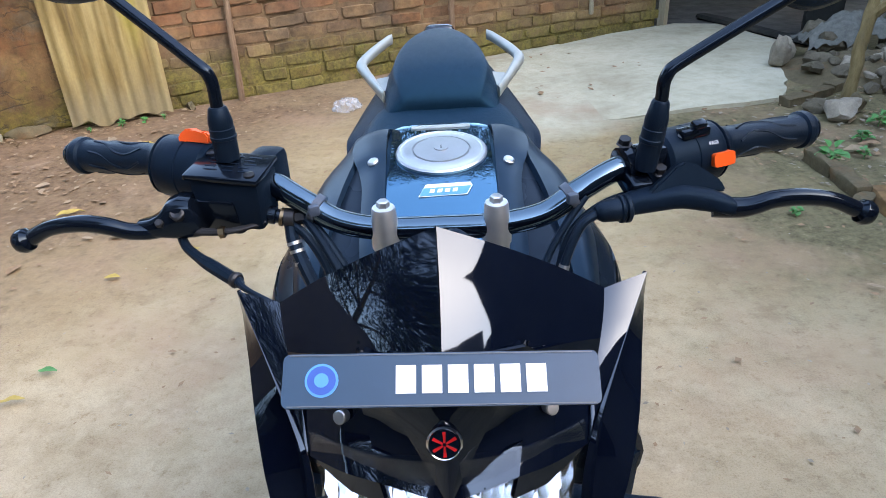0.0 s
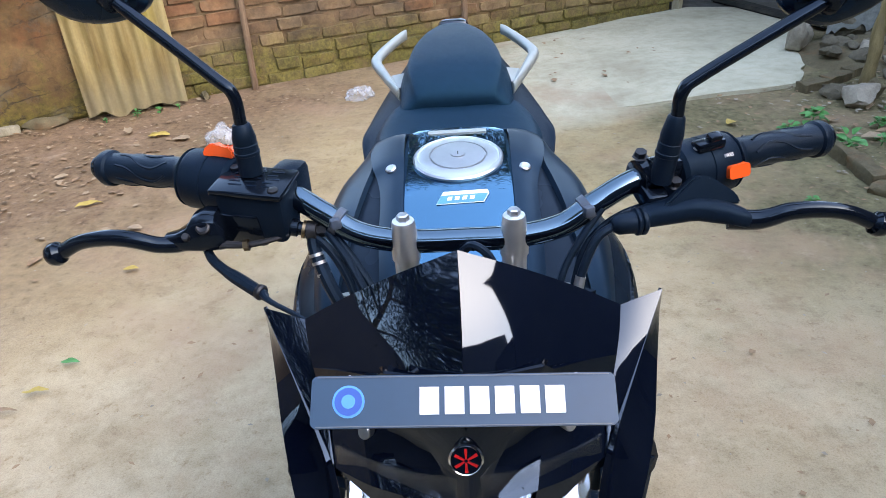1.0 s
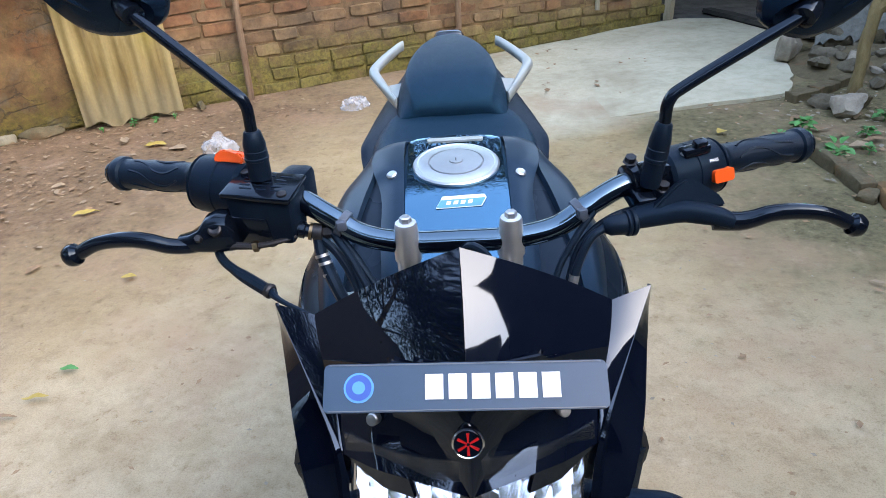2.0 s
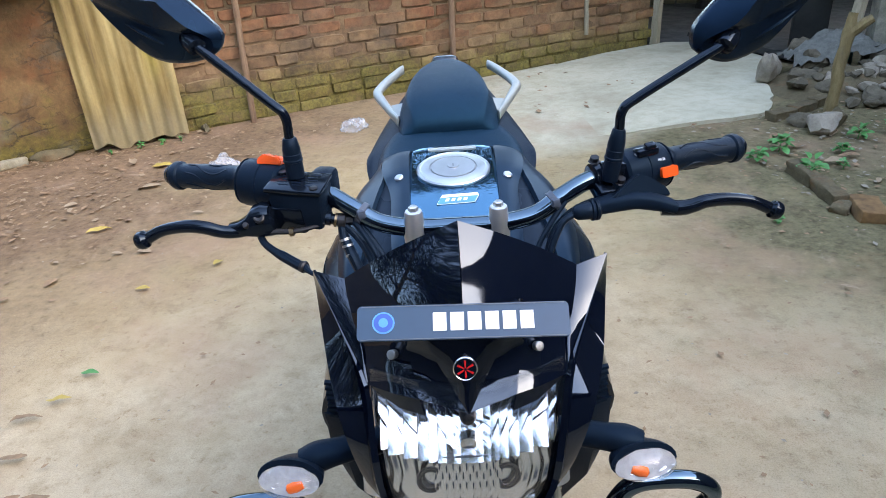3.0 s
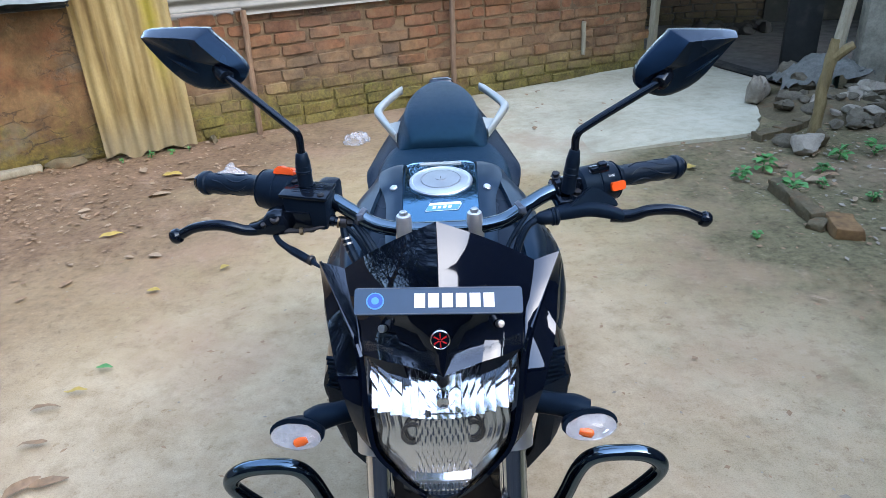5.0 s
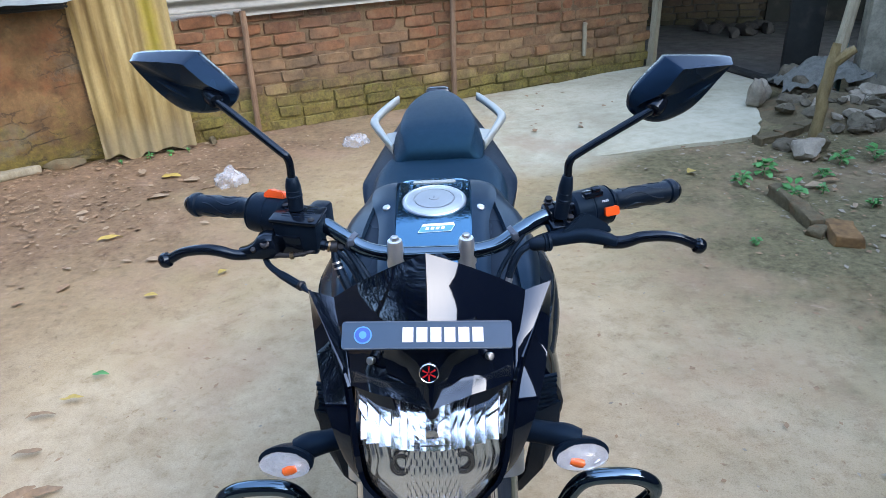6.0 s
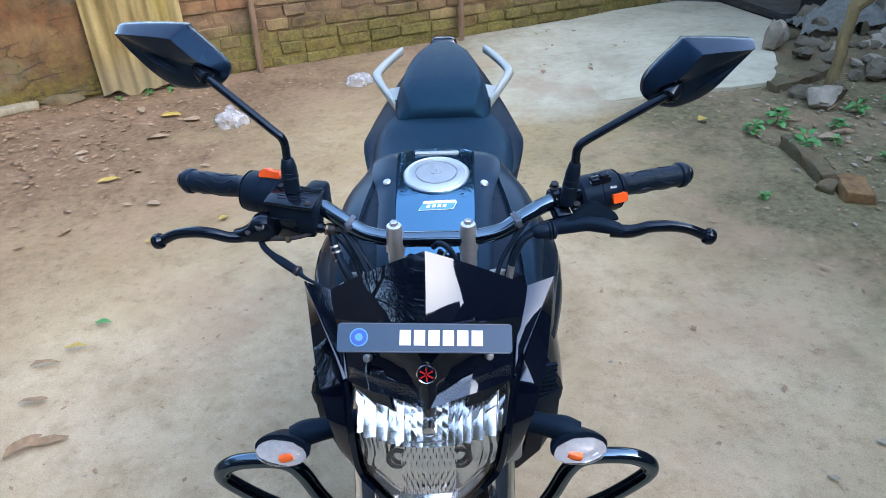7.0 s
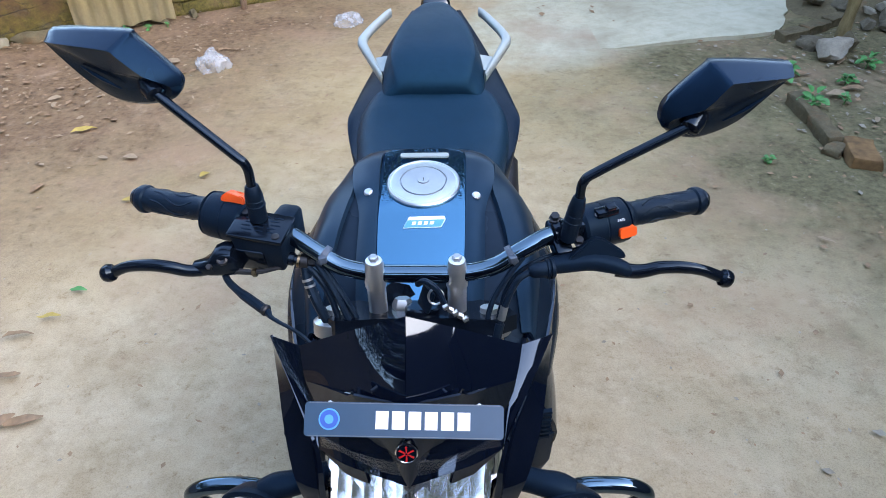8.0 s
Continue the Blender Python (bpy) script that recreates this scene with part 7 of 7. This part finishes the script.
    prism(bm, [(-0.029, -0.010), (0.025, -0.010), (0.032, 0.004), (0.030, 0.010), (-0.020, 0.010)], m, 0.0004)
    decal = part("tank_decal", bm, WHITE, panel, "white and blue slanted sticker")
    bm = bmesh.new()
    prism(bm, [(-0.028, -0.0092), (0.0245, -0.0092), (0.0308, 0.0035), (-0.0225, 0.0035)], m @ Matrix.Translation((0, 0, 0.0006)), 0.0003)
    part("decal_blue", bm, LIGHTBLUE, decal)
    bm = bmesh.new()
    for k in range(4):
        x = -0.014 + 0.0085 * k
        prism(bm, [(x - 0.0026, -0.0052), (x + 0.0026, -0.0052), (x + 0.0041, 0.0005), (x - 0.0011, 0.0005)], m @ Matrix.Translation((0, 0, 0.0011)), 0.0003)
    part("decal_bars", bm, WHITE, decal)


fuel_tank()


def shrouds():
    for s in (-1, 1):
        bm = bmesh.new()
        sheet(bm, fine([flip(r, s) for r in (
            [(0.130, 0.62, 0.87), (0.148, 0.70, 0.86), (0.16, 0.80, 0.83)],
            [(0.152, 0.60, 0.83), (0.170, 0.68, 0.82), (0.185, 0.82, 0.79)],
            [(0.180, 0.59, 0.772), (0.188, 0.68, 0.765), (0.192, 0.82, 0.74)],
            [(0.160, 0.60, 0.70), (0.182, 0.68, 0.68), (0.18, 0.80, 0.66)])], 4, 4), 0.006, (s, -0.4, 0.2))
        fin = part("radiator_shroud", bm, GLOSS, BIKE, "glossy black tank shroud", sharp=50)
        bm = bmesh.new()
        sheet(bm, [flip(r, s) for r in (
            [(0.125, 0.585, 0.75), (0.150, 0.580, 0.765), (0.177, 0.590, 0.772)],
            [(0.135, 0.590, 0.70), (0.158, 0.588, 0.70), (0.176, 0.600, 0.70)],
            [(0.130, 0.610, 0.62), (0.155, 0.610, 0.625), (0.168, 0.625, 0.635)],
            [(0.110, 0.640, 0.55), (0.125, 0.640, 0.55), (0.135, 0.655, 0.56)])], 0.012, (0, -1, 0))
        part("shroud_lower", bm, MATTE, fin, "matte black lower shroud")
        bm = bmesh.new()
        for k in range(7):
            box(bm, (0.152 * s, 0.583, 0.772 + 0.008 * k), (0.034, 0.006, 0.0035), (0, -12 * s, 0))
        part("shroud_grille", bm, MATTE, fin, "black grille mesh")


shrouds()


def seats():
    bm = bmesh.new()
    loft_body(bm, [
        (1.06, [(0, 0.86), (0.05, 0.86), (0.09, 0.845), (0.11, 0.80), (0.09, 0.74)]),
        (1.14, [(0, 0.832), (0.06, 0.832), (0.11, 0.818), (0.130, 0.77), (0.10, 0.71)]),
        (1.25, [(0, 0.810), (0.07, 0.811), (0.132, 0.80), (0.150, 0.755), (0.11, 0.70)]),
        (1.36, [(0, 0.818), (0.08, 0.82), (0.148, 0.81), (0.166, 0.76), (0.12, 0.70)]),
        (1.44, [(0, 0.836), (0.08, 0.837), (0.146, 0.825), (0.166, 0.775), (0.12, 0.71)]),
        (1.50, [(0, 0.848), (0.08, 0.848), (0.13, 0.835), (0.150, 0.79), (0.12, 0.72)]),
    ], 5, 4)
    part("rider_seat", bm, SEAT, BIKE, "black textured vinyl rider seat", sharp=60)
    bm = bmesh.new()
    loft_body(bm, [
        (1.476, [(0, 0.826), (0.06, 0.826), (0.082, 0.825), (0.104, 0.820), (0.09, 0.806)]),
        (1.474, [(0, 0.866), (0.070, 0.864), (0.086, 0.854), (0.113, 0.832), (0.095, 0.808)]),
        (1.51, [(0, 0.898), (0.078, 0.895), (0.096, 0.880), (0.1185, 0.842), (0.10, 0.812)]),
        (1.56, [(0, 0.918), (0.085, 0.914), (0.103, 0.898), (0.1185, 0.856), (0.10, 0.82)]),
        (1.64, [(0, 0.932), (0.078, 0.928), (0.094, 0.912), (0.108, 0.872), (0.090, 0.835)]),
        (1.72, [(0, 0.938), (0.062, 0.935), (0.077, 0.920), (0.091, 0.885), (0.075, 0.855)]),
        (1.79, [(0, 0.938), (0.043, 0.935), (0.055, 0.922), (0.067, 0.896), (0.05, 0.875)]),
        (1.835, [(0, 0.935), (0.026, 0.932), (0.036, 0.922), (0.044, 0.904), (0.03, 0.89)]),
        (1.855, [(0, 0.926), (0.010, 0.924), (0.016, 0.918), (0.02, 0.908), (0.012, 0.90)]),
    ], 5, 4)
    part("pillion_seat", bm, SEAT, BIKE, "black raised pillion seat", sharp=60)


seats()


def tail():
    for s in (-1, 1):
        bm = bmesh.new()
        sheet(bm, fine([flip(r, s) for r in (
            [(0.105, 1.18, 0.79), (0.140, 1.36, 0.780), (0.115, 1.50, 0.835), (0.095, 1.68, 0.87), (0.05, 1.85, 0.90)],
            [(0.135, 1.20, 0.77), (0.180, 1.40, 0.772), (0.165, 1.52, 0.812), (0.115, 1.70, 0.86), (0.06, 1.88, 0.895)],
            [(0.145, 1.22, 0.72), (0.197, 1.44, 0.772), (0.188, 1.54, 0.79), (0.13, 1.74, 0.84), (0.065, 1.92, 0.885)],
            [(0.13, 1.24, 0.62), (0.18, 1.46, 0.68), (0.16, 1.60, 0.74), (0.10, 1.78, 0.81), (0.04, 1.92, 0.86)])], 5, 4), 0.006, (s, 0, 0.6))
        part("tail_panel", bm, MATTE, BIKE, "matte black tail side panel", sharp=50)
        bm = bmesh.new()
        rim = [(0.122, 1.522, 0.858), (0.152, 1.585, 0.871), (0.183, 1.648, 0.889), (0.1875, 1.665, 0.892), (0.186, 1.682, 0.896), (0.165, 1.727, 0.907), (0.128, 1.787, 0.921), (0.114, 1.798, 0.924)]
        core = [(0.117, 1.532, 0.860), (0.138, 1.592, 0.874), (0.160, 1.648, 0.890), (0.163, 1.664, 0.894), (0.163, 1.679, 0.897), (0.149, 1.715, 0.906), (0.119, 1.772, 0.920), (0.110, 1.786, 0.923)]
        loops = []
        for p, q in zip(curve(rim, 3), curve(core, 3)):
            a, b = Vector(p), Vector(q)
            c, w, up = (a + b) / 2, (a - b) / 2, Vector((0, 0, 0.011))
            loops.append([(v.x * s, v.y, v.z) for v in (c + w * math.cos(t) + up * (1 if math.sin(t) > 0 else 1.2) * math.sin(t) for t in (2 * math.pi * k / 12 for k in range(12)))])
        rings(bm, loops)
        rail = part("grab_rail", bm, SILVER, BIKE, "silver grey grab rail")
        bm = bmesh.new()
        sheet(bm, [flip(r, s) for r in ([(0.104, 1.555, 0.866), (0.104, 1.615, 0.880)], [(0.128, 1.56, 0.862), (0.140, 1.61, 0.876)])], 0.010, (0, 0, 1))
        part("rail_mount", bm, SILVER, rail, "silver rail mount")
    bm = bmesh.new()
    box(bm, (0, 1.884, 0.914), (0.088, 0.09, 0.042), (-6, 0, 0), 0.014, 0.8)
    part("tail_lamp", bm, GLOSS, BIKE, "glossy black tail cap")


tail()


# ---- bricks of the wall ----
def lay_bricks(parent, m, mat, s0, s1, rows, pitch, course, y, seed, skip=None, depth=0.07):
    r = random.Random(seed)
    forms = [brick_mesh("brick", mat, seed * 10 + k, (pitch - 0.007 - 0.002 * (k % 3), depth, course - 0.006 - 0.0025 * (k % 4))) for k in range(12)]
    halves = [brick_mesh("brick", mat, seed * 10 + 17 + k, (pitch * (0.5 + 0.1 * k) - 0.010, depth, course - 0.008)) for k in range(3)]
    for row in range(rows):
        s = s0 - (pitch / 2 if row % 2 else 0) + r.uniform(-0.05, 0.05)
        while s < s1:
            k = r.randrange(3) if r.random() < 0.22 else -1
            w = pitch if k < 0 else pitch * (0.5 + 0.1 * k)
            c, z = s + w / 2, course * (row + 0.5) - 0.01
            if s0 - 0.05 < c < s1 and not (skip and skip(c, z)):
                ob = new("brick", halves[k] if k >= 0 else r.choice(forms))
                ob.parent = parent
                sunk = 0.006 if r.random() < 0.05 else 0.0
                ob.matrix_basis = m @ pose(c + r.uniform(-0.006, 0.006), y + sunk + r.uniform(-0.010, 0.012), z + r.uniform(-0.006, 0.006) + 0.03 * noise.noise((c * 0.8, row * 0.2, 1)), r.uniform(-4, 4), r.uniform(-1.8, 1.8), r.uniform(-2.5, 2.5))
            s += w + r.uniform(-0.006, 0.012)


lay_bricks(NORTH, WALL, BRICK, -1.0, 3.68, 10, 0.248, 0.0865, 0.035, 1)
lay_bricks(SHED, pose(3.6, 8.65, 0, 0, 0, -4), SOOTSHADEBRICK, -2.2, 0.6, 12, 0.24, 0.085, -0.005, 2, depth=0.04)
